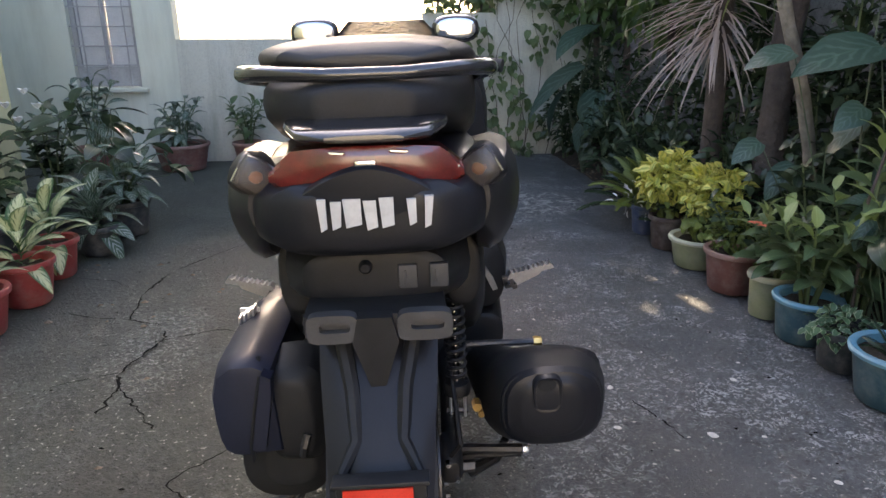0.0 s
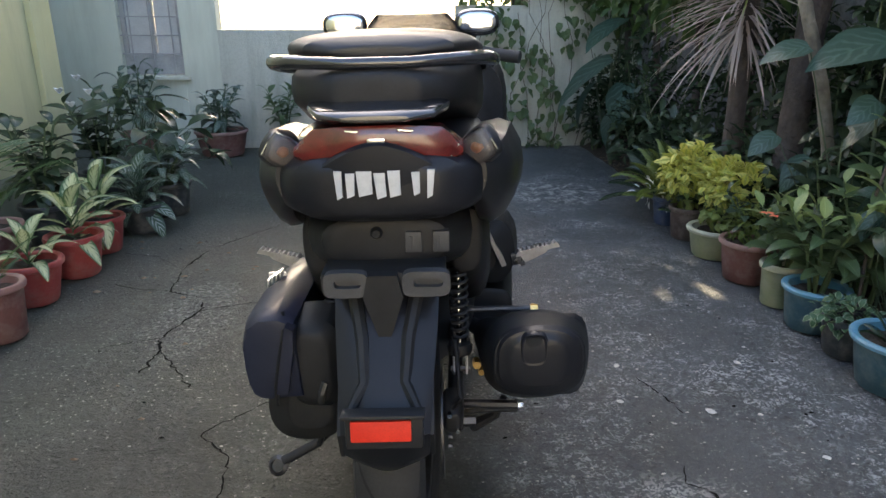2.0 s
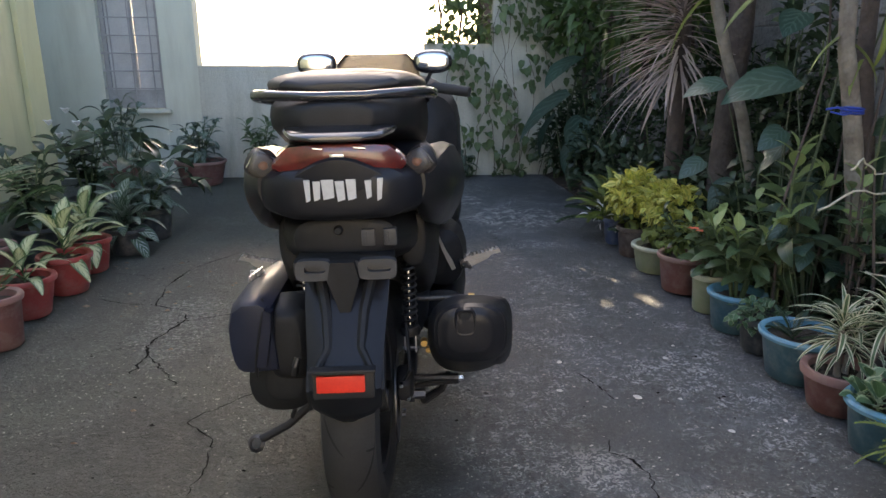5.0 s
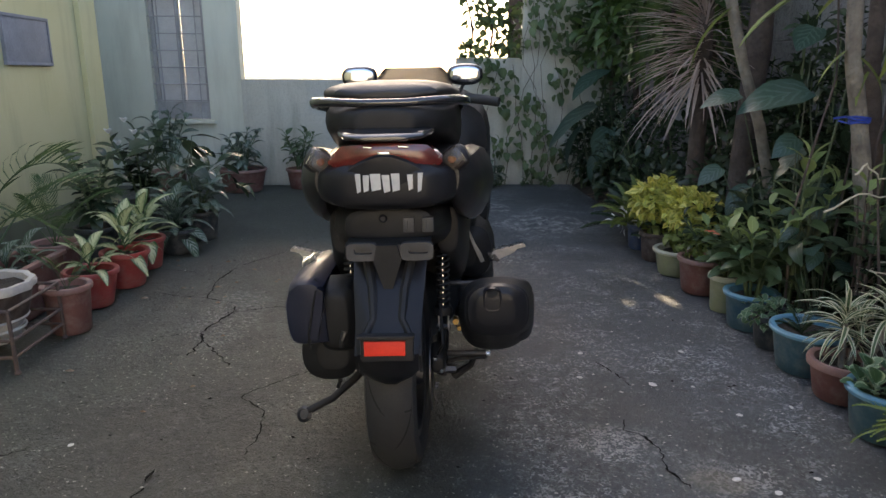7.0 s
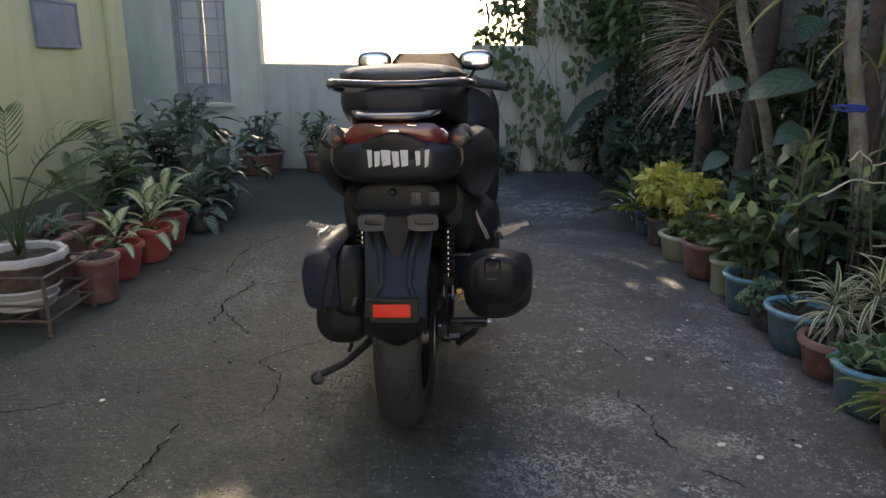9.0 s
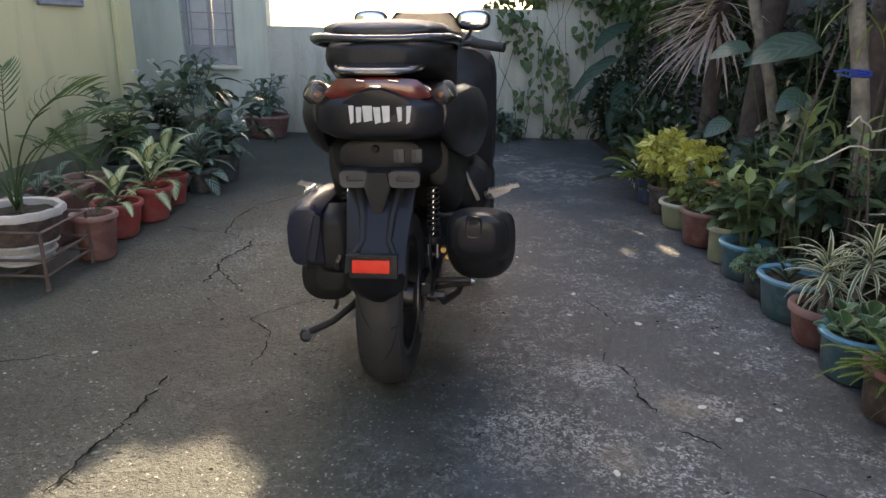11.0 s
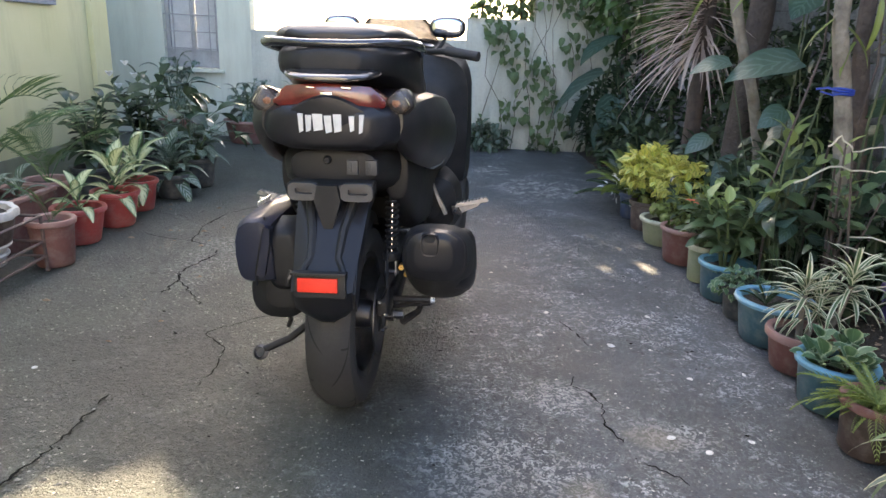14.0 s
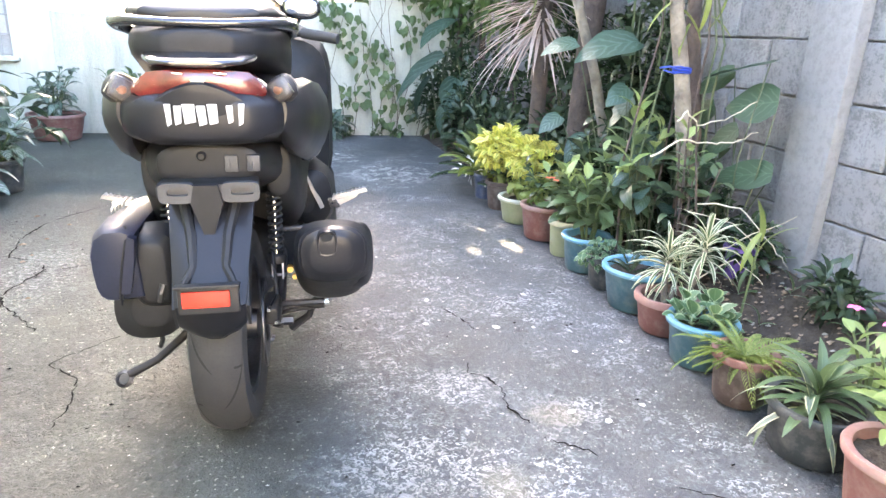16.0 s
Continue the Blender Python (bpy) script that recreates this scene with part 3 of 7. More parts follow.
for c, s in (((0.01, 0, 0.01), (0.02, 0.45, 0.018)), ((0.01, 0, 0.25), (0.02, 0.45, 0.018)), ((0.01, -0.217, 0.13), (0.02, 0.016, 0.222)), ((0.01, 0.217, 0.13), (0.02, 0.016, 0.222))):
    bm = bmesh.new()
    box(bm, c, s, 0.003)
    part("frame", bm, M_BOARD, board)
bm = bmesh.new()
box(bm, (0, 0, 1.28), (0.18, 0.22, 2.66), 0.012)
pil = part("pillar", bm, M_YELLOW)
pil.matrix_world = at(LEFT_U - 0.06, 3.912)
tagged(pil, "yellow-green square pillar at the wall's end", "pillar", kind="structure")
wall("wall_side_back", -3.1, 4.02, -3.1, 5.64, 2.6, 0.15, M_PALE, "pale green wall of the recess")
wall("wall_recess", -2.13, 4.018, -3.1, 4.018, 2.6, 0.1, M_YELLOW, "plastered return of the house wall")

BACK_V = 5.64


def back_house():
    """The pale green house end with a grilled window."""
    u0, u1, z0, z1 = -2.235, -1.745, 0.6, 1.7
    bm = bmesh.new()
    for c, s in (((-2.6925, 0, 1.27), (0.915, 0.16, 2.66)), ((-1.5975, 0, 1.27), (0.295, 0.16, 2.66)),
                 ((-1.99, 0, 0.27), (0.488, 0.16, 0.656)), ((-1.99, 0, 2.15), (0.488, 0.16, 0.896))):
        box(bm, c, s)
    ob = part("wall_back_left", bm, M_PALE, smooth=False)
    ob.matrix_world = at(0, BACK_V + 0.08)
    tagged(ob, "pale green plastered wall with a grilled window", "wall", kind="structure")
    win = thing("window_1", at(-1.99, BACK_V + 0.08, 0.6), "grey steel window behind a painted grille", "window", kind="structure")
    w, h = u1 - u0, z1 - z0
    bm = bmesh.new()
    for x in (-w / 2 + 0.02, 0, w / 2 - 0.02):
        box(bm, (x, 0, h / 2), (0.035, 0.05, h), 0.004)
    for z in (0.02, h - 0.02):
        box(bm, (0, 0, z), (w, 0.045, 0.035), 0.004)
    part("window_frame", bm, M_GRILLE, win)
    bm = bmesh.new()
    box(bm, (0, -0.085, -0.02), (w + 0.1, 0.09, 0.03), 0.006)
    part("window_sill", bm, M_PALE, win)
    for i in (-1, 1):
        bm = bmesh.new()
        box(bm, (i * w / 4, 0.012, h / 2), (w / 2 - 0.045, 0.006, h - 0.05))
        part("pane", bm, M_PANE, win)
    bm = bmesh.new()
    box(bm, (0, -0.03, 0.085), (w - 0.02, 0.012, 0.15), 0.003)
    part("lower_panel", bm, M_GRILLE, win, "solid grey panel at the window's foot")
    for k in range(3):
        bm = bmesh.new()
        tube(bm, [(-w / 2 + w * (k + 0.5) / 3, -0.05, 0.0), (-w / 2 + w * (k + 0.5) / 3, -0.05, h)], 0.006, 6)
        part("grille_bar", bm, M_GRILLE, win)
    for k in range(7):
        bm = bmesh.new()
        tube(bm, [(-w / 2, -0.058, 0.17 + k * 0.145), (w / 2, -0.058, 0.17 + k * 0.145)], 0.006, 6)
        part("grille_bar", bm, M_GRILLE, win)


back_house()
# height is made up: the bright sky left above it stands in for sun glare
wall("wall_back_low", -1.45, BACK_V, 0.5, BACK_V, 0.96, 0.12, M_MOSSY, "low cement wall, assumed, with open bright sky above in place of glare")
wall("wall_back_middle", 0.5, BACK_V + 0.002, 1.1, BACK_V + 0.002, 1.16, 0.13, M_MOSSY, "stained cement wall with creepers along its top")
wall("wall_back_right", 1.1, BACK_V + 0.004, 2.2, BACK_V + 0.004, 2.0, 0.14, M_MOSSY, "stained grey cement wall overgrown with creepers")
wall("wall_behind", 2.2, -4.0, -2.9, -4.0, 2.4, 0.15, M_CEMENT, "plain grey cement wall closing the yard")

# right: hollow-block wall; the blocks are laid piece by piece
RIGHT_U = 2.04
core = wall("wall_right", RIGHT_U + 0.02, BACK_V, RIGHT_U + 0.02, -4.0, 2.3, 0.12, M_BLOCK, "grey hollow-block garden wall with open mortar joints")


def right_blocks():
    meshes = []
    for k in range(4):
        bm = bmesh.new()
        vs = box(bm, (0, 0, 0), (0.03, 0.392 + 0.003 * (k % 2), 0.1945), 0.005, seg=1)
        for v in vs:
            v.co += Vector((noise.noise(v.co * 9 + Vector((k * 3, 0, 0))), 0, noise.noise(v.co * 7))) * 0.004
        meshes.append(mesh_of("block", bm, M_BLOCK, False))
    rnd = random.Random(4)
    inv = core.matrix_world.inverted()
    for row in range(10):
        z = 0.085 + row * 0.2
        for k in range(14):
            v = -0.1 + 0.4 * k + (0.2 if row % 2 else 0.0)
            if v > 5.3:
                continue
            ob = new("block", meshes[rnd.randrange(4)])
            ob.parent = core
            ob.matrix_local = inv @ at(RIGHT_U + 0.014 + rnd.uniform(-0.003, 0.003), v, z) @ pose(0, 0, 0, rnd.uniform(-0.4, 0.4), 0, rnd.uniform(-0.5, 0.5))


bm = bmesh.new()
box(bm, (0, 0, 1.12), (0.06, 0.2, 2.36), 0.012)
post = part("wall_post", bm, M_POST)
post.matrix_world = at(RIGHT_U - 0.02, 1.37)
tagged(post, "smooth grey concrete post on the block wall", "post", kind="structure")


def soil_z(u, v=0.0):
    """The soil's height: it is banked up from behind the pots to the wall."""
    f = min(1.0, max(0.0, (u - 1.6) / 0.4))
    return 0.003 + 0.17 * f * f * (3 - 2 * f) + 0.012 * noise.noise((u * 9, v * 9, 0)) * f


def soil_bed():
    """Planting strip between the slab and the block wall, banked up, lumpy."""
    bm = bmesh.new()
    rows = []
    for j in range(220):
        v = -1.2 + 6.8 * j / 219
        row = []
        for i in range(15):
            u = 1.58 + 0.48 * i / 14
            f = min(1.0, i / 4)
            z = soil_z(u, v) + f * (0.012 * noise.noise((u * 30, v * 30, 2)) + 0.006 * noise.noise((u * 70, v * 70, 5))) - (0.02 if i == 0 else 0)
            row.append(bm.verts.new((u + (0.02 * noise.noise((v * 5, 3, 1)) if i < 3 else 0), v, z)))
        rows.append(row)
    for a, b in zip(rows, rows[1:]):
        for i in range(14):
            bm.faces.new((a[i], a[i + 1], b[i + 1], b[i]))
    ob = part("soil_bed", bm, M_SOIL)
    ob.matrix_world = YARD
    tagged(ob, "dark garden soil strip along the block wall", "soil", kind="structure")


soil_bed()


def scatter(name, mat, label, category, count, region, size, z, seed):
    """Loose crumbs: flattened, uneven chips."""
    rnd = random.Random(seed)
    verts, faces = [], []
    for _ in range(count):
        u, v, h = region(rnd)
        r = size * rnd.uniform(0.4, 1.2)
        a0, n = rnd.random() * TAU, 5
        b = len(verts)
        tilt = rnd.uniform(-0.4, 0.4)
        for k in range(n):
            a = a0 + TAU * k / n
            q = r * rnd.uniform(0.6, 1.1)
            verts.append((u + q * math.cos(a), v + 0.6 * q * math.sin(a), h + z + q * tilt * math.cos(a) * 0.5))
        verts.append((u, v, h + z + r * 0.45))
        for k in range(n):
            faces.append((b + k, b + (k + 1) % n, b + n))
    me = bpy.data.meshes.new(name)
    me.from_pydata(verts, [], faces)
    me.materials.append(mat)
    ob = new(name, me)
    ob.matrix_world = YARD
    return tagged(ob, label, category, kind="stuff")


def _on_slab(rnd):
    return rnd.uniform(-1.2, 1.35), rnd.uniform(0.2, 4.5), 0.0


def _pale_right(rnd):
    return rnd.gauss(0.85, 0.28), rnd.uniform(0.4, 2.4), 0.0


def _on_bed(rnd):
    u, v = rnd.uniform(1.6, 2.02), rnd.uniform(0.0, 5.0)
    return u, v, soil_z(u, v) + 0.004


scatter("pale_grit", M_PEBBLE, "pale lime crumbs and grit on the slab", "grit", 190, _pale_right, 0.0065, 0.004, 5)
scatter("pale_grit", M_PEBBLE, "scattered pale crumbs on the slab", "grit", 150, _on_slab, 0.006, 0.004, 15)
scatter("grit", M_CRACK, "dark crumbs of dirt on the slab", "grit", 160, _on_slab, 0.007, 0.004, 6)
scatter("leaf_litter", M_LITTER, "dry brown leaf litter on the garden soil", "litter", 2200, _on_bed, 0.012, 0.004, 7)
scatter("soil_stones", M_SPALL, "grey stones and clods on the garden soil", "stones", 260, _on_bed, 0.016, 0.002, 17)


def _left_litter(rnd):
    return rnd.gauss(-0.95, 0.22), rnd.uniform(1.2, 3.0), 0.0


scatter("fallen_leaf_bits", M_LITTER, "brown leaf bits lying on the slab", "litter", 26, _left_litter, 0.016, 0.005, 21)


def spalls(u, v, ru, rv, seed, count):
    """Chipped concrete beside a crack: small pale flakes."""
    rnd = random.Random(seed)
    scatter("concrete_spall", M_SPALL, "pale chipped concrete beside a crack", "rubble", count, lambda r: (rnd.gauss(u, ru), rnd.gauss(v, rv), 0.0), 0.009, 0.001, seed)


def _stones(rnd):
    return rnd.uniform(0.5, 1.35), rnd.uniform(0.7, 2.3), 0.0


scatter("white_pebbles", M_STONE, "small white pebbles lying on the slab", "pebbles", 9, _stones, 0.01, 0.002, 41)


def chip(u, v, r, seed):
    """One flat pale stone chip with an uneven edge."""
    rnd = random.Random(seed)
    bm = bmesh.new()
    edge = [(r * rnd.uniform(0.75, 1.15) * math.cos(TAU * k / 8), r * 0.7 * rnd.uniform(0.75, 1.15) * math.sin(TAU * k / 8)) for k in range(8)]
    rings = [[bm.verts.new((x * f, y * f, z)) for x, y in edge] for f, z in ((0.9, 0.0), (1.0, r * 0.12), (0.7, r * 0.28))]
    for low, high in zip(rings, rings[1:]):
        for k in range(8):
            bm.faces.new((low[k], low[(k + 1) % 8], high[(k + 1) % 8], high[k]))
    bm.faces.new(rings[-1])
    bm.faces.new(rings[0][::-1])
    me = bpy.data.meshes.new("stone_chip")
    bm.to_mesh(me)
    bm.free()
    me.materials.append(M_STONE)
    ob = new("stone_chip", me)
    ob.matrix_world = at(u, v, 0.001) @ pose(0, 0, 0, 0, 0, rnd.uniform(0, 360))
    tagged(ob, "flat white stone chip lying on the slab", "stone", "white chips on the slab")


for k, (u, v, r) in enumerate(((0.711, 1.658, 0.013), (0.658, 1.454, 0.012), (0.89, 1.391, 0.016), (1.093, 1.658, 0.013), (0.993, 0.792, 0.012), (0.914, 0.852, 0.014), (1.268, 1.22, 0.01), (1.083, 1.179, 0.012), (0.608, 0.556, 0.012), (1.125, 0.847, 0.01), (0.708, 4.633, 0.02), (-0.864, 1.082, 0.011))):
    chip(u, v, r, 60 + k)
spalls(-0.69, 2.26, 0.06, 0.07, 31, 38)
spalls(-0.68, 1.85, 0.06, 0.08, 32, 30)
spalls(-0.6, 0.62, 0.07, 0.07, 33, 26)

# ---- the parked scooter ----
def scooter():
    top = thing("scooter", pose(-0.072, 1.051, 0, 0, -1.6, 4.2), "black maxi scooter leaning on its side stand", "scooter")

    def piece(name, mat, build, parent=top, label="", smooth=True):
        bm = bmesh.new()
        build(bm)
        return part(name, bm, mat, parent, label, smooth=smooth)

    def wheel(y, rad, width, rim_r):
        w = piece("wheel", S_TYRE, lambda bm: lathe(bm, [(rim_r, -width * 0.36), (rim_r + 0.02, -width * 0.46), ((rad + rim_r) / 2, -width * 0.5), (rad - 0.02, -width * 0.44), (rad - 0.006, -width * 0.26), (rad, 0.0), (rad - 0.006, width * 0.26), (rad - 0.02, width * 0.44), ((rad + rim_r) / 2, width * 0.5), (rim_r + 0.02, width * 0.46), (rim_r, width * 0.36)], 56, "x"), label="worn black rubber tyre")
        w.name = "tyre"
        w.matrix_local = pose(0.002, y, rad, 0, 0, -3 if y < 1 else 4)
        piece("rim", S_STEEL, lambda bm: lathe(bm, [(rim_r + 0.004, -width * 0.4), (rim_r - 0.012, -width * 0.38), (rim_r - 0.02, -width * 0.2), (rim_r - 0.02, width * 0.2), (rim_r - 0.012, width * 0.38), (rim_r + 0.004, width * 0.4)], 40, "x"), w)
        piece("hub", S_STEEL, lambda bm: (lathe(bm, [(0.001, -0.06), (0.035, -0.06), (0.04, -0.04), (0.04, 0.04), (0.035, 0.06), (0.001, 0.06)], 20, "x")), w)
        for k in range(5):
            a = TAU * k / 5
            c, s = math.cos(a), math.sin(a)
            piece("spoke", S_STEEL, lambda bm: tube(bm, [(0, 0.03 * c, 0.03 * s), (0.01, rim_r * 0.5 * c, rim_r * 0.5 * s), (0, (rim_r - 0.015) * c, (rim_r - 0.015) * s)], [0.016, 0.012, 0.014], 8), w)
        # curved tread grooves: dark strips on the tread, their shade put into the colour
        for k in range(8):
            for side in (-1, 1):
                def groove(bm, k=k, side=side):
                    a0 = TAU * (k + (0.5 if side > 0 else 0)) / 8
                    rows = []
                    for i in range(16):
                        t = i / 15
                        x = side * width * (0.06 + 0.38 * (1 - (1 - t) ** 3.2))
                        f = abs(x) / (width * 0.5)
                        q = rad - 0.006 * (f / 0.52) ** 2 if f < 0.52 else rad - 0.006 - 0.014 * ((f - 0.52) / 0.36) ** 1.2
                        a = a0 - 0.72 * t
                        hw = 0.0052 * (1 - abs(2 * t - 1) ** 5) + 0.0006
                        q += 0.0012
                        rows.append([(x, q * math.cos(a + e * hw / q), q * math.sin(a + e * hw / q)) for e in (-1, 1)])
                    ringed(bm, rows, False, False)
                piece("tread_groove", S_RECESS, groove, w)
                def sipe(bm, k=k, side=side):
                    a = TAU * (k + (0.95 if side > 0 else 0.45)) / 8
                    ringed(bm, [[(side * width * f, (rad + 0.0012 - d) * math.cos(a + e * 0.011), (rad + 0.0012 - d) * math.sin(a + e * 0.011)) for e in (-1, 1)] for f, d in ((0.3, 0.0075), (0.36, 0.0105), (0.43, 0.0195))], False, False)
                piece("tread_sipe", S_RECESS, sipe, w)
        return w

    R = 0.25
    wheel(-0.045, R, 0.122, 0.165)
    front = wheel(1.31, 0.245, 0.11, 0.165)

    # rear fender and reflector
    def fender(bm):
        rings = []
        for y, z, w, d in ((-0.10, 0.66, 0.085, 0.02), (-0.17, 0.62, 0.085, 0.02), (-0.24, 0.55, 0.08, 0.022), (-0.3, 0.48, 0.072, 0.022), (-0.345, 0.42, 0.066, 0.02), (-0.332, 0.375, 0.064, 0.018), (-0.318, 0.352, 0.046, 0.016), (-0.31, 0.338, 0.02, 0.012)):
            rings.append([(-w, y + 0.03, z), (-w, y, z + 0.006), (-w * 0.45, y - d, z + 0.006), (w * 0.45, y - d, z + 0.006), (w, y, z + 0.006), (w, y + 0.03, z), (w * 0.6, y + 0.022, z - 0.01), (-w * 0.6, y + 0.022, z - 0.01)])
        ringed(bm, rings)
    piece("rear_fender", S_MATT, fender, label="matt dark grey rear fender")
    # its side walls run forward round the wheel
    for s in (-1, 1):
        piece("fender_side", S_BLACK, lambda bm: prism(bm, [(-0.34, 0.42), (-0.322, 0.372), (-0.27, 0.43), (-0.2, 0.505), (-0.1, 0.56), (0.06, 0.58), (0.08, 0.66), (-0.1, 0.66), (-0.17, 0.62), (-0.24, 0.55), (-0.3, 0.48)], 0, 0.006), label="black side wall of the fender").matrix_local = Matrix(((0, 1, 0, s * 0.072 - (0.006 if s > 0 else 0)), (1, 0, 0, 0), (0, 0, 1, 0), (0, 0, 0, 1)))
    piece("fender_rib", S_BLACK, lambda bm: prism(bm, [(-0.022, 0.645), (0.022, 0.645), (0.03, 0.61), (0.006, 0.535), (-0.006, 0.535), (-0.03, 0.61)], -0.27, -0.2))
    for s in (-1, 1):
        piece("fender_wing", S_BLACK, lambda bm: tube(bm, [(s * 0.05, -0.215, 0.605), (s * 0.035, -0.268, 0.545), (s * 0.03, -0.31, 0.49), (s * 0.052, -0.345, 0.46)], [0.012, 0.011, 0.01, 0.006], 8))
    holder = piece("reflector_holder", S_BLACK, lambda bm: (box(bm, (0, 0, 0), (0.112, 0.016, 0.056), 0.005), box(bm, (0, -0.012, 0.028), (0.118, 0.03, 0.006), 0.002)))
    holder.matrix_local = pose(0.002, -0.366, 0.449, -8)
    piece("reflector", S_REFLECT, lambda bm: box(bm, (-0.004, -0.011, 0.002), (0.086, 0.008, 0.031), 0.002), holder, "bright red rectangular reflector")

    # number-plate tabs
    def tab(bm, s):
        out = []
        for k in range(20):
            a = TAU * k / 20
            c, sn = math.cos(a), math.sin(a)
            out.append((s * 0.06 + 0.005 + (0.036 if s > 0 else 0.033) * math.copysign(abs(c) ** 0.45, c), 0.63 + 0.02 * math.copysign(abs(sn) ** 0.45, sn)))
        inn = [(s * 0.06 + 0.008 + (x - s * 0.06 - 0.005) * 0.6, 0.632 + (z - 0.63) * 0.34) for x, z in out]
        rings = [[(x, -0.25, z) for x, z in out], [(x, -0.268, z) for x, z in out], [(x, -0.268, z) for x, z in inn], [(x, -0.256, z) for x, z in inn]]
        ringed(bm, rings, True, True)
    for s in (-1, 1):
        piece("plate_bracket", S_GREYTAB, lambda bm: tab(bm, s), label="grey plate bracket with a slot")
    piece("plate_backing", S_BLACK, lambda bm: box(bm, (0, -0.21, 0.628), (0.19, 0.09, 0.034), 0.008))

    # tail cowl, lamps, seat
    piece("tail_cowl", S_MATT, lambda bm: loft(bm, [(-0.242, 0, 0.768, 0.1, 0.042, 3.4), (-0.232, 0, 0.768, 0.128, 0.05, 3.4), (-0.19, 0, 0.768, 0.158, 0.056, 3.2), (-0.1, 0, 0.765, 0.182, 0.075, 2.8), (0.05, 0, 0.75, 0.195, 0.1, 2.6), (0.3, 0, 0.72, 0.2, 0.12, 2.5), (0.55, 0, 0.68, 0.18, 0.12, 2.4)], 32), label="matt dark grey tail cowl")
    def brow(bm):
        rings = []
        for i in range(21):
            f = i / 10 - 1
            x, top = 0.1 * f, 0.838 - 0.046 * abs(f) ** 1.7
            y = -0.252 + 1.5 * x * x
            rings.append([(x, y + 0.03, 0.77), (x, y + 0.003, 0.77), (x, y, 0.78), (x, y, top - 0.004), (x, y + 0.004, top), (x, y + 0.05, top + 0.006)])
        ringed(bm, rings)
    piece("lamp_brow", S_MATT, brow, label="arched dark panel under the tail lamp")
    piece("tail_lip", S_BLACK, lambda bm: loft(bm, [(-0.232, 0, 0.722, 0.05, 0.005, 3), (-0.215, 0, 0.722, 0.1, 0.007, 3), (-0.15, 0, 0.722, 0.13, 0.01, 3), (0.05, 0, 0.715, 0.15, 0.02, 3)], 20))
    for s in (-1, 1):
        def cowl(bm, s=s):
            rings = []
            for y, x, z, w, h in ((-0.195, 0.148, 0.775, 0.012, 0.03), (-0.16, 0.163, 0.765, 0.03, 0.055), (-0.08, 0.178, 0.752, 0.04, 0.075), (0.05, 0.194, 0.735, 0.045, 0.092), (0.2, 0.208, 0.71, 0.053, 0.1), (0.38, 0.212, 0.675, 0.05, 0.1), (0.55, 0.2, 0.64, 0.045, 0.09), (0.68, 0.17, 0.61, 0.025, 0.06)):
                out = ((1.0, 0.12), (0.86, 0.55), (0.5, 0.9), (0.0, 1.0), (-0.7, 0.92), (-1.0, 0.4), (-1.0, -0.5), (-0.6, -1.02), (-0.15, -1.1), (0.3, -0.95), (0.7, -0.6), (0.94, -0.22))
                rings.append([(s * (x + w * a), y, z + h * b) for a, b in out])
            ringed(bm, rings)
        piece("side_cowl", S_SATIN, cowl, label="satin black side cowl")
        # bright tube modelled as the glint on the cowl's lower edge
        piece("cowl_glint", S_CHROME, lambda bm: tube(bm, [(s * 0.185, 0.13, 0.618), (s * 0.205, 0.16, 0.612), (s * 0.226, 0.2, 0.62), (s * 0.238, 0.22, 0.64)], 0.003, 6))
        piece("under_cover", S_BLACK, lambda bm: loft(bm, [(-0.06, s * 0.13, 0.63, 0.03, 0.06, 2.6), (0.1, s * 0.14, 0.56, 0.045, 0.11, 2.6), (0.35, s * 0.145, 0.53, 0.05, 0.13, 2.6), (0.6, s * 0.16, 0.5, 0.05, 0.15, 2.6)], 16))
        for k in range(3):
            piece("side_mark", S_STICKER, lambda bm: box(bm, (s * (0.2315 + 0.0012 * k), 0.05 + 0.016 * k, 0.768), (0.004, 0.007, 0.02), 0.001))
        tip = pose(s * 0.15, -0.186, 0.819, 0, s * 12, s * -24)
        def rhomb(bm, sections):
            loft(bm, sections, 20)
            bmesh.ops.transform(bm, matrix=tip, verts=bm.verts)
        sig = piece("turn_signal", S_SATIN, lambda bm: rhomb(bm, [(-0.004, 0, 0, 0.028, 0.028, 1.45), (0.01, 0, 0, 0.033, 0.033, 1.5), (0.06, -s * 0.015, -0.004, 0.026, 0.028, 1.7)]), label="black turn signal housing with a clear faceted lens")
        piece("signal_bowl", S_STEEL, lambda bm: rhomb(bm, [(-0.009, 0, 0, 0.022, 0.023, 1.4), (-0.005, 0, 0, 0.026, 0.027, 1.4)]), sig, smooth=False)
        piece("bulb", S_BULB, lambda bm: bmesh.ops.create_icosphere(bm, subdivisions=2, radius=1.0, matrix=tip @ pose(0, -0.012, 0) @ Matrix.Diagonal((0.009, 0.005, 0.008, 1))), sig, "amber bulb")
        piece("lens", S_AMBER, lambda bm: rhomb(bm, [(-0.02, 0, 0, 0.016, 0.017, 1.4), (-0.016, 0, 0, 0.024, 0.025, 1.4), (-0.003, 0, 0, 0.029, 0.03, 1.45)]), sig, "clear faceted lens", smooth=False)
        # short chrome strokes modelled as highlights on the lens edge
        piece("signal_glint", S_CHROME, lambda bm: (tube(bm, [(-s * 0.029, -0.008, 0.0), (-s * 0.014, -0.01, 0.017), (0.0, -0.008, 0.03)], 0.0016, 5), tube(bm, [(s * 0.03, -0.006, 0.004), (s * 0.017, -0.008, 0.018)], 0.0014, 5), bmesh.ops.transform(bm, matrix=tip, verts=bm.verts)), sig)

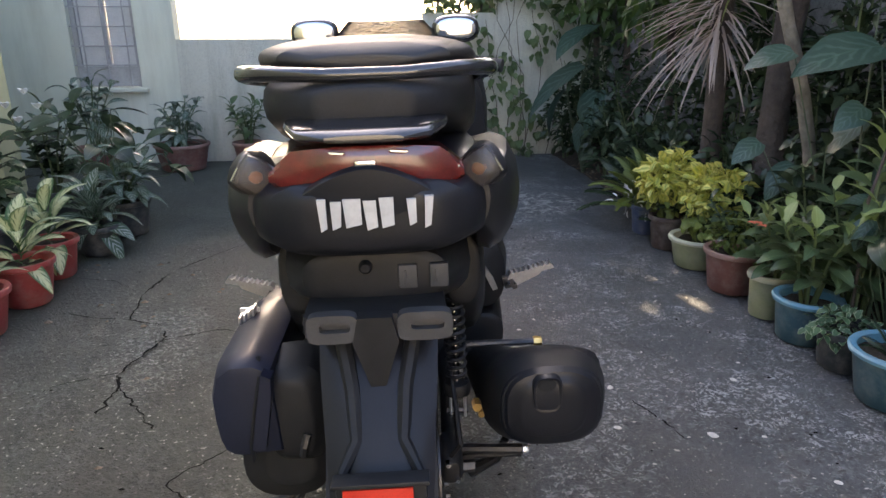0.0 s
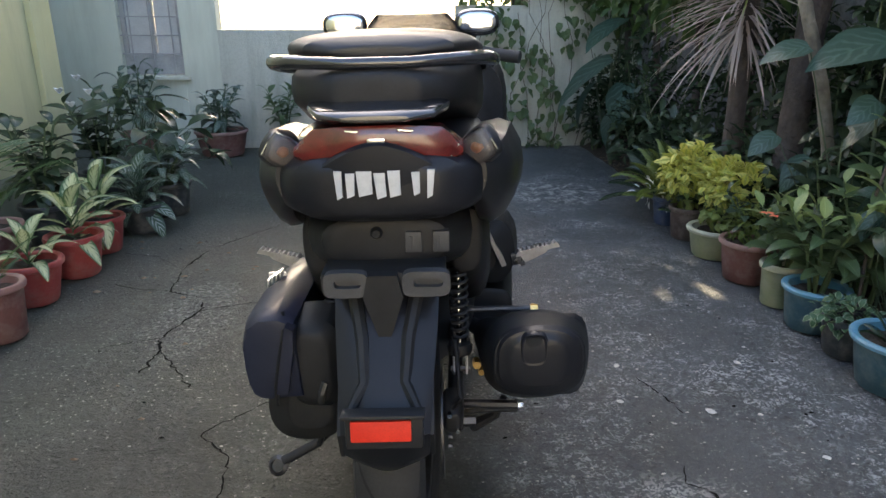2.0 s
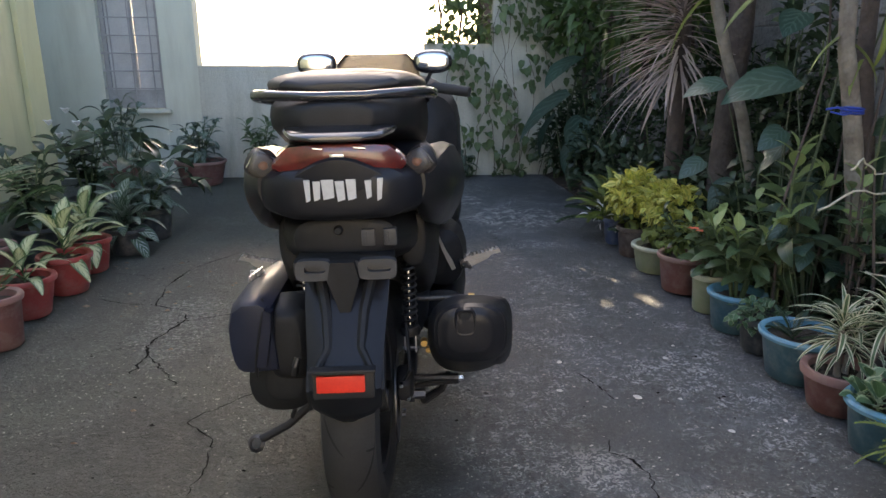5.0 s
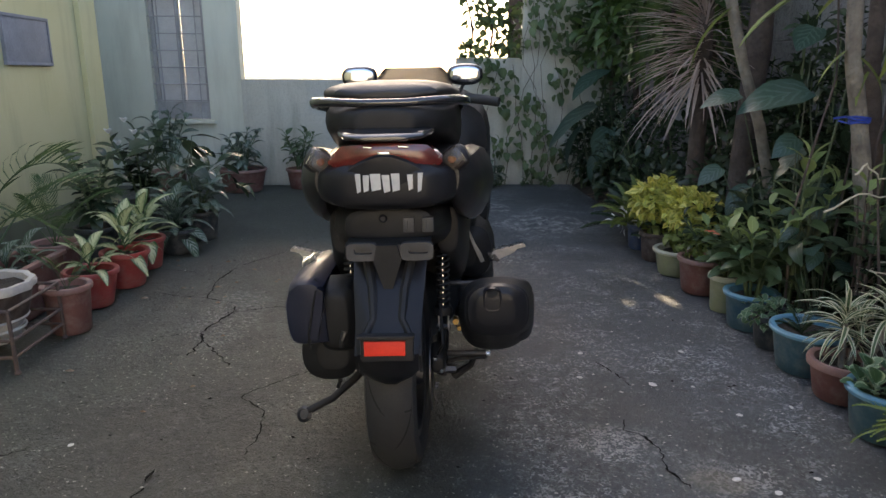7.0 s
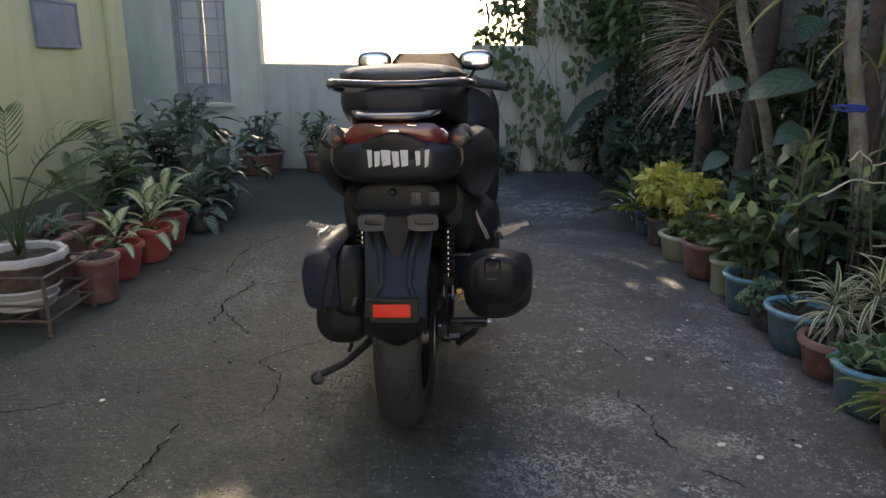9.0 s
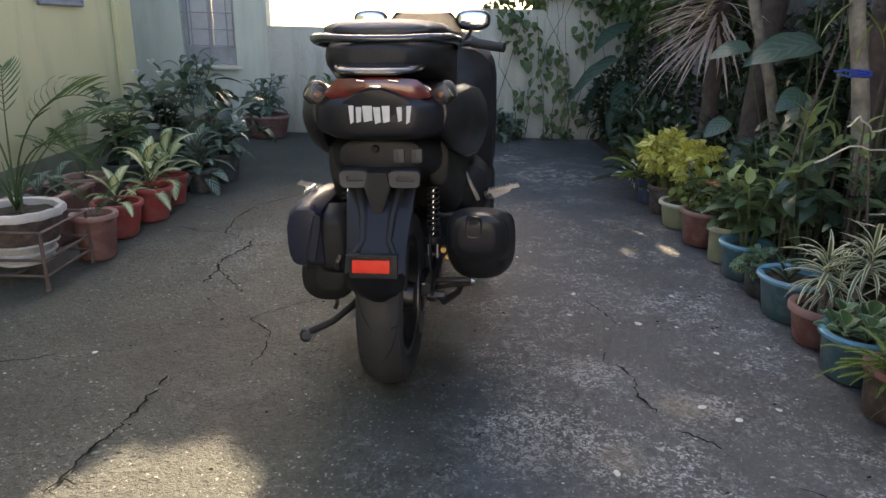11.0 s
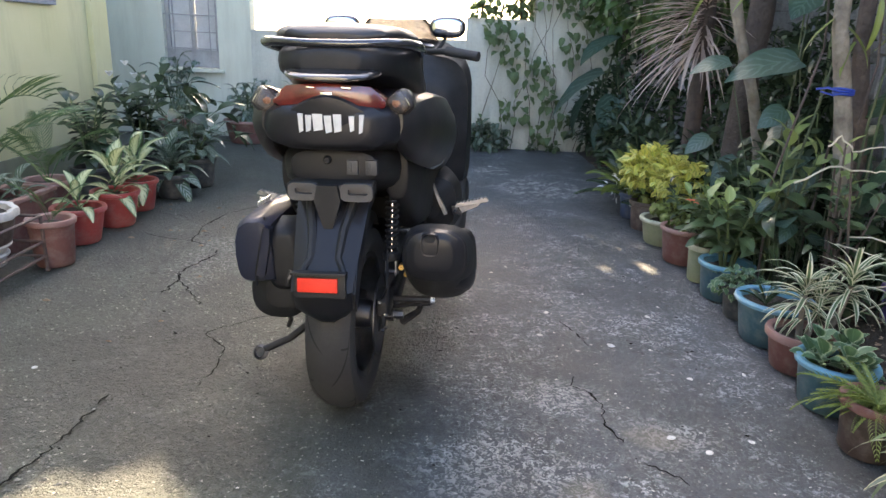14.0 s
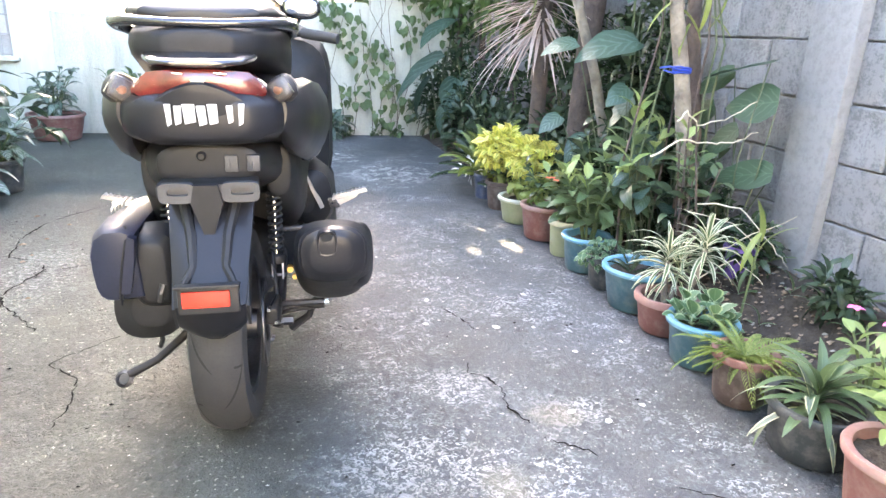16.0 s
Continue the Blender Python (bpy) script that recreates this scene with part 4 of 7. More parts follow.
    def lens(bm):
        rings = []
        for i in range(25):
            x = -0.124 + 0.248 * i / 24
            f = abs(x) / 0.124
            z, h, y = 0.842 - 0.022 * f ** 1.4, (0.018 + 0.012 * f) * (1 - 0.75 * max(0.0, f - 0.75) / 0.25), -0.242 + 1.5 * x * x
            rings.append([(x, y + 0.05, z + h), (x, y + 0.006, z + h), (x, y, z + h * 0.4), (x, y, z - h * 0.5), (x, y + 0.006, z - h), (x, y + 0.05, z - h)])
        ringed(bm, rings)
    piece("tail_lamp", S_TAIL, lens, label="dark red swept tail lamp lens")
    for s in (-1, 1):
        piece("signal_trim", S_CHROME, lambda bm: tube(bm, [(s * 0.106, -0.222, 0.812), (s * 0.118, -0.22, 0.829)], 0.0016, 5))
    piece("seat_base", S_BLACK, lambda bm: loft(bm, [(-0.2, 0, 0.905, 0.07, 0.026, 3), (-0.17, 0, 0.905, 0.115, 0.036, 3), (-0.08, 0, 0.9, 0.15, 0.05, 3), (0.1, 0, 0.88, 0.172, 0.07, 4), (0.5, 0, 0.77, 0.155, 0.07, 4)], 24))
    piece("badge", S_CHROME, lambda bm: box(bm, (0, -0.244, 0.84), (0.026, 0.006, 0.007), 0.002))
    # thin chrome slivers in place of the highlight along the cover's lower edge
    for x, w in ((-0.034, 0.02), (0.042, 0.024)):
        piece("cover_edge_glint", S_CHROME, lambda bm: prism(bm, [(x - w / 2, 0.8555), (x + w / 2, 0.8535), (x + w / 2 - 0.003, 0.8515), (x - w / 2 + 0.003, 0.853)], -0.2455, -0.238))
    piece("lamp_cover", S_GLOSS, lambda bm: loft(bm, [(-0.258, 0, 0.872, 0.05, 0.005, 2.8), (-0.24, 0, 0.874, 0.085, 0.01, 2.8), (-0.19, 0, 0.88, 0.105, 0.014, 2.8), (-0.1, 0, 0.89, 0.115, 0.016, 2.8)], 24), label="gloss black cover over the tail lamp")
    piece("grab_rail", S_GLOSS, lambda bm: tube(bm, [(f * x, y, z) for f, pts in ((-1, 1), (1, -1)) for x, y, z in ((0.15, 0.2, 0.905), (0.178, 0.08, 0.925), (0.18, -0.04, 0.938), (0.165, -0.12, 0.944), (0.125, -0.172, 0.946), (0.05, -0.19, 0.943))[::pts]], [0.009, 0.011, 0.012, 0.011, 0.01, 0.009, 0.009, 0.01, 0.011, 0.012, 0.011, 0.009], 12), label="gloss black grab rail")
    piece("seat", S_SEAT, lambda bm: loft(bm, [(-0.15, 0, 0.958, 0.07, 0.009, 2.4), (-0.135, 0, 0.962, 0.115, 0.018, 2.4), (-0.08, 0, 0.962, 0.15, 0.027, 2.4), (0.06, 0, 0.948, 0.17, 0.042, 2.5), (0.2, 0, 0.92, 0.17, 0.05, 3), (0.28, 0, 0.85, 0.165, 0.06, 3), (0.45, 0, 0.805, 0.16, 0.06, 3), (0.62, 0, 0.78, 0.12, 0.05, 2.6), (0.75, 0, 0.77, 0.08, 0.04, 2.4)], 32), label="black vinyl stepped seat")
    piece("seat_piping", S_GLOSS, lambda bm: tube(bm, [(-0.168, 0.1, 0.935), (-0.155, -0.06, 0.95), (-0.1, -0.13, 0.954), (0, -0.146, 0.954), (0.1, -0.13, 0.954), (0.155, -0.06, 0.95), (0.168, 0.1, 0.935)], 0.004, 6))

    # decal: a row of plain angular white shapes, no lettering
    def decal(i, x0, x1, z0, z1, lean):
        piece("decal_shape", S_STICKER, lambda bm: prism(bm, [(x0 + lean, z1), (x1 + lean, z1), (x1, z0 + 0.004), (x0 + 0.003, z0)], -0.2535, -0.245), label="plain white vinyl shape")
    for i, (x0, x1, lean) in enumerate(((-0.078, -0.066, 0.0), (-0.062, -0.047, 0.002), (-0.043, -0.018, 0.0), (-0.014, 0.004, -0.001), (0.007, 0.027, 0.0), (0.045, 0.058, 0.0), (0.066, 0.078, 0.004))):
        decal(i, x0 * 0.9 + 0.008, x1 * 0.9 + 0.008, 0.757 + 0.002 * (i % 3), 0.798 - 0.003 * (i % 2), lean)

    # inner tail, lamp bracket
    piece("inner_fender", S_BLACK, lambda bm: loft(bm, [(-0.19, 0, 0.672, 0.1, 0.04, 3), (-0.1, 0, 0.66, 0.14, 0.065, 3), (0.1, 0, 0.63, 0.15, 0.08, 3), (0.4, 0, 0.56, 0.14, 0.1, 3)], 20))
    piece("plate_lamp", S_BLACK, lambda bm: lathe(bm, [(0.001, -0.207), (0.006, -0.207), (0.009, -0.203), (0.01, -0.185)], 16, "y", pose(-0.012, 0, 0.69)))
    for x in (0.045, 0.088):
        def ear(bm):
            box(bm, (x, -0.192, 0.674), (0.026, 0.02, 0.034), 0.003)
            box(bm, (x - 0.004, -0.202, 0.674), (0.004, 0.003, 0.02), 0.001)
        piece("lamp_tab", S_GREYTAB, ear, label="grey moulded tab")
    piece("hugger", S_BLACK, lambda bm: ringed(bm, [[(w, -0.02 + (R + 0.02 + d) * math.cos(a), R + (R + 0.02 + d) * math.sin(a)) for w, d in ((-0.06, -0.03), (-0.05, 0.0), (0, 0.008), (0.05, 0.0), (0.06, -0.03), (0.045, -0.03), (-0.045, -0.03))] for a in [radians(60 + 8 * k) for k in range(13)]]))

    # engine block, swing arm, left transmission case and air box
    piece("engine", S_STEEL, lambda bm: loft(bm, [(-0.02, -0.09, 0.27, 0.03, 0.05, 3), (0.1, -0.09, 0.28, 0.06, 0.085, 3), (0.3, -0.03, 0.3, 0.14, 0.12, 3), (0.6, 0, 0.33, 0.15, 0.12, 3)], 20))
    piece("transmission_case", S_BLACK, lambda bm: loft(bm, [(-0.12, -0.162, 0.33, 0.045, 0.045, 2.6), (-0.1, -0.172, 0.322, 0.072, 0.07, 2.5), (0.0, -0.182, 0.305, 0.078, 0.085, 2.5), (0.2, -0.178, 0.28, 0.066, 0.09, 3), (0.42, -0.18, 0.3, 0.06, 0.1, 2.4), (0.55, -0.17, 0.31, 0.04, 0.06, 2.4)], 24), label="black transmission case")
    def air_shell(bm):
        out = ((-0.16, 0.368), (-0.225, 0.362), (-0.244, 0.365), (-0.256, 0.374), (-0.263, 0.395), (-0.267, 0.43), (-0.267, 0.475), (-0.256, 0.515), (-0.232, 0.532), (-0.195, 0.534), (-0.168, 0.52))
        rings = []
        for y, k in ((-0.152, 0.8), (-0.15, 0.88), (-0.14, 0.95), (-0.115, 1.0), (0.0, 1.01), (0.1, 0.95), (0.2, 0.8), (0.26, 0.5)):
            rings.append([(-0.21 + (x + 0.21) * k, y, 0.44 + (z - 0.44) * k) for x, z in out])
        ringed(bm, rings)
    air = piece("air_box", S_NAVYP, air_shell, label="dark blue-black squarish air box cover")
    piece("air_box_rib", S_NAVYP, lambda bm: prism(bm, [(-0.206, 0.39), (-0.186, 0.39), (-0.17, 0.47), (-0.166, 0.51), (-0.18, 0.518), (-0.19, 0.47)], -0.168, -0.14), air, "raised blue edge strip")
    piece("air_box_edge", S_BLACK, lambda bm: tube(bm, [(-0.212, -0.152, 0.36), (-0.208, -0.157, 0.4), (-0.196, -0.157, 0.46), (-0.186, -0.15, 0.505), (-0.19, -0.13, 0.53)], 0.004, 6), air, "black edge bead")
    piece("air_box_cover", S_BLACK, lambda bm: loft(bm, [(-0.14, -0.145, 0.425, 0.034, 0.07, 3.5), (-0.125, -0.143, 0.425, 0.048, 0.085, 3.5), (-0.06, -0.14, 0.425, 0.056, 0.095, 3.5)], 24), air)
    piece("vent_pipe", S_STEEL, lambda bm: tube(bm, [(-0.135, -0.142, 0.36), (-0.13, -0.152, 0.382), (-0.124, -0.146, 0.4)], 0.007, 8), air)
    piece("fin_bracket", S_ALU, lambda bm: [box(bm, (-0.252 + 0.008 * k, 0.03, 0.526 + 0.005 * k), (0.004, 0.03, 0.014), 0.001) for k in range(4)] + [box(bm, (-0.24, 0.045, 0.528), (0.034, 0.005, 0.022), 0.001)], label="finned aluminium bracket")
    piece("drain_hose", S_BLACK, lambda bm: tube(bm, [(-0.165, -0.04, 0.25), (-0.16, -0.055, 0.225), (-0.168, -0.05, 0.205)], 0.006, 6))
    for k, (x, z) in enumerate(((-0.15, 0.33), (-0.16, 0.45))):
        piece("bolt", S_STEEL, lambda bm: lathe(bm, [(0.001, -0.125), (0.008, -0.125), (0.008, -0.1), (0.001, -0.1)], 8, "y", pose(x, 0, z)))

    # right side: axle, swing arm, brake, shock absorbers
    piece("swing_arm", S_BLACK, lambda bm: loft(bm, [(-0.06, 0.105, 0.26, 0.012, 0.02, 3), (-0.02, 0.105, 0.255, 0.018, 0.034, 3), (0.15, 0.11, 0.27, 0.016, 0.026, 3), (0.4, 0.11, 0.3, 0.016, 0.03, 3)], 14))
    piece("axle_nut", S_STEEL, lambda bm: lathe(bm, [(0.001, 0.145), (0.011, 0.145), (0.012, 0.14), (0.012, 0.12), (0.018, 0.12), (0.018, 0.105)], 6, "x", pose(0, -0.045, R)))
    piece("brake_disc", S_STEEL, lambda bm: lathe(bm, [(0.05, 0.078), (0.108, 0.078), (0.108, 0.082), (0.05, 0.082), (0.05, 0.078)], 40, "x", pose(0, -0.045, R)))
    cal = piece("brake_caliper", S_BLACK, lambda bm: loft(bm, [(-0.13, 0.1, 0.3, 0.014, 0.02, 3), (-0.115, 0.1, 0.302, 0.02, 0.03, 3), (-0.07, 0.1, 0.305, 0.022, 0.034, 3)], 16))
    for dx, dz in ((-0.006, 0.018), (0.009, -0.014)):
        piece("bolt", S_CHROME, lambda bm: lathe(bm, [(0.001, -0.14), (0.0045, -0.14), (0.005, -0.128)], 6, "y", pose(0.1 + dx, 0, 0.302 + dz)), cal)
    piece("brake_hose", S_BLACK, lambda bm: tube(bm, [(0.1, -0.12, 0.325), (0.115, -0.14, 0.36), (0.11, -0.1, 0.42), (0.1, 0.0, 0.5)], 0.004, 6), cal)
    for k in range(5):
        piece("hub_bolt", S_STEEL, lambda bm: lathe(bm, [(0.001, 0.098), (0.0045, 0.098), (0.005, 0.09)], 6, "x", pose(0, -0.045 + 0.05 * math.cos(k * 1.257), R + 0.05 * math.sin(k * 1.257))))
    piece("caliper_bolt", S_BRASS, lambda bm: lathe(bm, [(0.001, -0.135), (0.006, -0.135), (0.006, -0.12)], 8, "y", pose(0.155, 0.05, 0.378)))
    def muffler_arm(bm):
        tube(bm, [(0.085, -0.06, 0.3), (0.16, -0.085, 0.312), (0.222, -0.1, 0.318)], 0.009, 8)
        tube(bm, [(0.1, -0.05, 0.27), (0.16, -0.07, 0.29), (0.222, -0.095, 0.306)], 0.006, 8)
    piece("muffler_bracket", S_STEEL, muffler_arm)
    piece("bracket_nut", S_ALU, lambda bm: lathe(bm, [(0.001, 0.232), (0.006, 0.232), (0.0075, 0.229), (0.0075, 0.222)], 6, "x", pose(0, -0.1, 0.317)))
    piece("bracket_stay", S_BLACK, lambda bm: tube(bm, [(0.2, -0.05, 0.305), (0.185, -0.04, 0.26), (0.14, -0.02, 0.22)], [0.007, 0.009, 0.012], 8))

    def shock(s):
        x = s * 0.116
        base, tip = Vector((x, -0.068, 0.42)), Vector((x, -0.02, 0.7))
        # thin chrome rod: seen between the coils it imitates their row of glints
        body = piece("shock_absorber", S_CHROME, lambda bm: tube(bm, [base, base.lerp(tip, 0.5), tip], 0.0042, 12), label="thin bright rod standing in for glints on the black spring")
        def coil(bm):
            turns, steps = 18, 12
            pts = []
            for k in range(turns * steps + 1):
                t = k / (turns * steps)
                c = base.lerp(tip, 0.06 + 0.92 * t)
                a = TAU * turns * t
                pts.append(c + Vector((0.015 * math.cos(a), 0.015 * math.sin(a), 0)))
            tube(bm, pts, 0.0034, 6)
        piece("spring", S_BLACK, coil, body, "black coil spring")
        piece("spring_seat", S_BLACK, lambda bm: lathe(bm, [(0.001, -0.012), (0.022, -0.012), (0.024, 0.0), (0.02, 0.008), (0.001, 0.008)], 16, "z", pose(*base.lerp(tip, 0.02))), body)
        def clevis(bm):
            for e in (-1, 1):
                box(bm, (x + e * 0.012, -0.07, 0.395), (0.004, 0.024, 0.045), 0.002)
            box(bm, (x, -0.07, 0.415), (0.028, 0.026, 0.006), 0.003)
        piece("clevis", S_ALU, clevis, body, "bright clevis")
        piece("clevis_bolt", S_STEEL, lambda bm: lathe(bm, [(0.001, 0.018), (0.006, 0.018), (0.006, -0.018), (0.001, -0.018)], 6, "x", pose(x, -0.065, 0.378)), body)
    shock(1)
    shock(-1)

    # muffler on the right
    muf = piece("muffler", S_BLACK, lambda bm: loft(bm, [(-0.252, 0.236, 0.49, 0.042, 0.035, 2.8), (-0.244, 0.238, 0.486, 0.07, 0.058, 2.8), (-0.2, 0.242, 0.474, 0.084, 0.075, 2.8), (-0.12, 0.245, 0.432, 0.09, 0.088, 2.6), (-0.05, 0.245, 0.39, 0.088, 0.085, 2.5), (0.12, 0.235, 0.325, 0.076, 0.07, 2.4), (0.28, 0.2, 0.28, 0.045, 0.045, 2.2)], 30), label="black rounded muffler")
    def outlet(bm):
        rings = []
        for w, h, y in ((0.022, 0.029, -0.236), (0.0215, 0.028, -0.258), (0.0195, 0.0265, -0.262), (0.0165, 0.0235, -0.261), (0.015, 0.0215, -0.256)):
            rings.append([(0.228 + w * math.copysign(abs(math.cos(a)) ** 0.6, math.cos(a)), y, 0.514 + h * math.copysign(abs(math.sin(a)) ** 0.6, math.sin(a))) for a in [TAU * k / 20 for k in range(20)]])
        ringed(bm, rings)
    piece("end_panel", S_MATT, lambda bm: loft(bm, [(-0.2535, 0.236, 0.489, 0.052, 0.047, 2.8), (-0.251, 0.237, 0.487, 0.063, 0.056, 2.8), (-0.238, 0.239, 0.483, 0.074, 0.063, 2.8)], 24), muf, "worn dark grey end panel")
    piece("muffler_end", S_MATT, outlet, muf, "dark grey muffler end cap with its outlet")
    # black plug: the hole's inner shade is put into its colour
    piece("outlet_hole", S_RECESS, lambda bm: loft(bm, [(-0.2575, 0.228, 0.514, 0.0155, 0.022, 3), (-0.254, 0.228, 0.514, 0.0155, 0.022, 3)], 20), muf, "black plug coloured as the outlet's dark inside")
    piece("heat_shield", S_MATT, lambda bm: loft(bm, [(-0.215, 0.29, 0.472, 0.016, 0.05, 2.8), (-0.16, 0.297, 0.452, 0.037, 0.078, 2.8), (-0.02, 0.297, 0.39, 0.04, 0.078, 2.6), (0.12, 0.285, 0.34, 0.024, 0.045, 2.4)], 18), muf)
    piece("shield_bolt", S_BRASS, lambda bm: lathe(bm, [(0.001, -0.105), (0.008, -0.105), (0.008, -0.085)], 6, "y", pose(0.146, 0.0, 0.404)), muf)
    piece("muffler_stay", S_STEEL, lambda bm: tube(bm, [(0.12, -0.02, 0.478), (0.19, -0.035, 0.485), (0.252, -0.04, 0.487)], 0.006, 8), muf)
    piece("stay_bolt", S_BRASS, lambda bm: lathe(bm, [(0.001, 0.263), (0.007, 0.263), (0.0085, 0.258), (0.0085, 0.249), (0.001, 0.249)], 6, "x", pose(0, -0.04, 0.487)), muf)
    piece("rivet", S_CHROME, lambda bm: bmesh.ops.create_icosphere(bm, subdivisions=2, radius=0.006, matrix=pose(0.2, -0.232, 0.535)), muf)
    piece("exhaust_pipe", S_STEEL, lambda bm: tube(bm, [(0.2, 0.26, 0.28), (0.14, 0.45, 0.24), (0.04, 0.62, 0.22)], 0.02, 10))

    # passenger pegs
    for s, dz in ((-1, 0.0), (1, 0.0)):
        def peg_bar(bm, s=s):
            top_edge = [(s * (0.255 + 0.0056 * k), 0.475 if k % 2 else 0.4695) for k in range(19)]
            prism(bm, [(s * 0.25, 0.4605)] + top_edge + [(s * 0.359, 0.4605)], 0.347, 0.373)
        peg = piece("foot_peg", S_PEG, peg_bar, label="ribbed aluminium foot peg")
        peg.matrix_local = pose(s * 0.262, 0.36, 0.457, 0, -13 * s, 0) @ pose(-s * 0.25, -0.36, -0.466)
        piece("peg_web", S_PEG, lambda bm: prism(bm, [(s * 0.262, 0.457), (s * 0.33, 0.457), (s * 0.322, 0.45), (s * 0.268, 0.438)], 0.356, 0.364), peg)
        def clamp(bm):
            box(bm, (s * 0.25, 0.36, 0.452), (0.022, 0.018, 0.028), 0.003)
            box(bm, (s * 0.262, 0.36, 0.438), (0.012, 0.014, 0.012), 0.002)
        piece("peg_clamp", S_STEEL, clamp, peg, "dark steel clamp")
        piece("clamp_bolt", S_CHROME, lambda bm: lathe(bm, [(0.001, 0.346), (0.005, 0.346), (0.005, 0.352)], 6, "y", pose(s * 0.249, 0, 0.452)), peg)
        piece("peg_bracket", S_PEG, lambda bm: prism(bm, [(s * 0.187, 0.534), (s * 0.194, 0.529), (s * 0.214, 0.483), (s * 0.231, 0.455), (s * 0.24, 0.431), (s * 0.229, 0.427), (s * 0.213, 0.462), (s * 0.203, 0.485)], 0.347, 0.361), label="slim aluminium peg bracket")

    piece("side_cover", S_BLACK, lambda bm: loft(bm, [(0.37, 0.19, 0.455, 0.03, 0.05, 2.4), (0.4, 0.205, 0.45, 0.06, 0.085, 2.4), (0.5, 0.22, 0.44, 0.062, 0.1, 2.4), (0.65, 0.205, 0.43, 0.05, 0.1, 2.4)], 20))
    # side stand, swung out to the left
    st = piece("side_stand", S_BLACK, lambda bm: tube(bm, [(-0.09, 0.2, 0.19), (-0.16, 0.165, 0.125), (-0.22, 0.125, 0.084), (-0.292, 0.105, 0.054)], [0.014, 0.012, 0.011, 0.012], 10), label="black side stand, swung out")
    piece("stand_foot", S_STEEL, lambda bm: lathe(bm, [(0.001, -0.008), (0.022, -0.008), (0.024, 0.0), (0.015, 0.006), (0.014, 0.002), (0.001, 0.002)], 18, "z", pose(-0.303, 0.1, 0.046, 60, 0, -12)), st)

    # floor boards, leg shield, front cowl, screen
    piece("frame_cover", S_BLACK, lambda bm: loft(bm, [(0.35, 0, 0.36, 0.16, 0.16, 3), (0.6, 0, 0.4, 0.19, 0.2, 3), (0.9, 0, 0.38, 0.2, 0.2, 3), (1.05, 0, 0.5, 0.2, 0.26, 3)], 20))
    for s in (-1, 1):
        piece("floor_board", S_BLACK, lambda bm: loft(bm, [(0.4, s * 0.2, 0.3, 0.06, 0.05, 3), (0.7, s * 0.22, 0.28, 0.07, 0.05, 3), (1.0, s * 0.23, 0.36, 0.07, 0.08, 3)], 16))
    piece("leg_shield", S_BLACK, lambda bm: loft(bm, [(0.93, 0, 0.6, 0.25, 0.24, 5), (0.95, 0, 0.62, 0.285, 0.28, 5), (1.02, 0, 0.63, 0.3, 0.3, 5), (1.1, 0, 0.66, 0.29, 0.3, 4), (1.25, 0, 0.7, 0.2, 0.26, 2.6), (1.4, 0, 0.7, 0.1, 0.14, 2.4), (1.45, 0, 0.69, 0.03, 0.05, 2.2)], 28), label="black leg shield and front cowl")
    piece("front_fender", S_BLACK, lambda bm: ringed(bm, [[(w, 1.31 + (0.275 + d) * math.cos(a), 0.245 + (0.275 + d) * math.sin(a)) for w, d in ((-0.07, -0.04), (-0.055, 0.0), (0, 0.012), (0.055, 0.0), (0.07, -0.04), (0.05, -0.03), (-0.05, -0.03))] for a in [radians(10 + 12 * k) for k in range(15)]]))
    piece("fork", S_STEEL, lambda bm: [tube(bm, [(s * 0.075, 1.31, 0.245), (s * 0.075, 1.16, 0.62)], 0.018, 10) for s in (-1, 1)])
    piece("dash_cowl", S_GLOSS, lambda bm: loft(bm, [(0.95, 0, 0.91, 0.09, 0.03, 2.6), (1.02, 0, 0.915, 0.15, 0.045, 2.6), (1.12, 0, 0.9, 0.15, 0.06, 2.6), (1.24, 0, 0.87, 0.1, 0.06, 2.4)], 24), label="gloss black handlebar cowl")
    def screen(bm):
        rows = []
        for z, y, w in ((0.88, 1.22, 0.15), (0.94, 1.17, 0.16), (1.0, 1.12, 0.14), (1.03, 1.1, 0.11)):
            rows.append([(w * (2 * k / 10 - 1), y - 0.09 * (2 * k / 10 - 1) ** 2, z) for k in range(11)])
        ringed(bm, rows, False, False)
        geom = bmesh.ops.extrude_face_region(bm, geom=bm.faces[:])
        bmesh.ops.translate(bm, verts=[g for g in geom["geom"] if isinstance(g, bmesh.types.BMVert)], vec=(0, 0.004, 0.001))
    piece("windscreen", S_SMOKE, screen, label="smoked windscreen")
    bar = piece("handlebar", S_BLACK, lambda bm: tube(bm, [(-0.31, 0.84, 0.9), (-0.22, 0.88, 0.915), (-0.1, 1.0, 0.91), (0, 1.03, 0.91), (0.1, 1.0, 0.91), (0.22, 0.88, 0.915), (0.31, 0.84, 0.9)], 0.012, 10))
    for s in (-1, 1):
        piece("grip", S_TYRE, lambda bm: tube(bm, [(s * 0.2, 0.888, 0.916), (s * 0.32, 0.836, 0.899)], 0.018, 12), bar)
        piece("brake_lever", S_ALU, lambda bm: tube(bm, [(s * 0.18, 0.94, 0.915), (s * 0.25, 0.93, 0.91), (s * 0.31, 0.91, 0.9)], [0.008, 0.006, 0.006], 8), bar)
        mir = piece("mirror", S_GLOSS, lambda bm: loft(bm, [(0.925, s * 0.2, 1.0, 0.062, 0.034, 2.6), (0.94, s * 0.2, 1.0, 0.068, 0.04, 2.6), (0.97, s * 0.2, 0.996, 0.05, 0.028, 2.4), (0.985, s * 0.2, 0.99, 0.02, 0.012, 2.4)], 24), label="gloss black rear-view mirror")
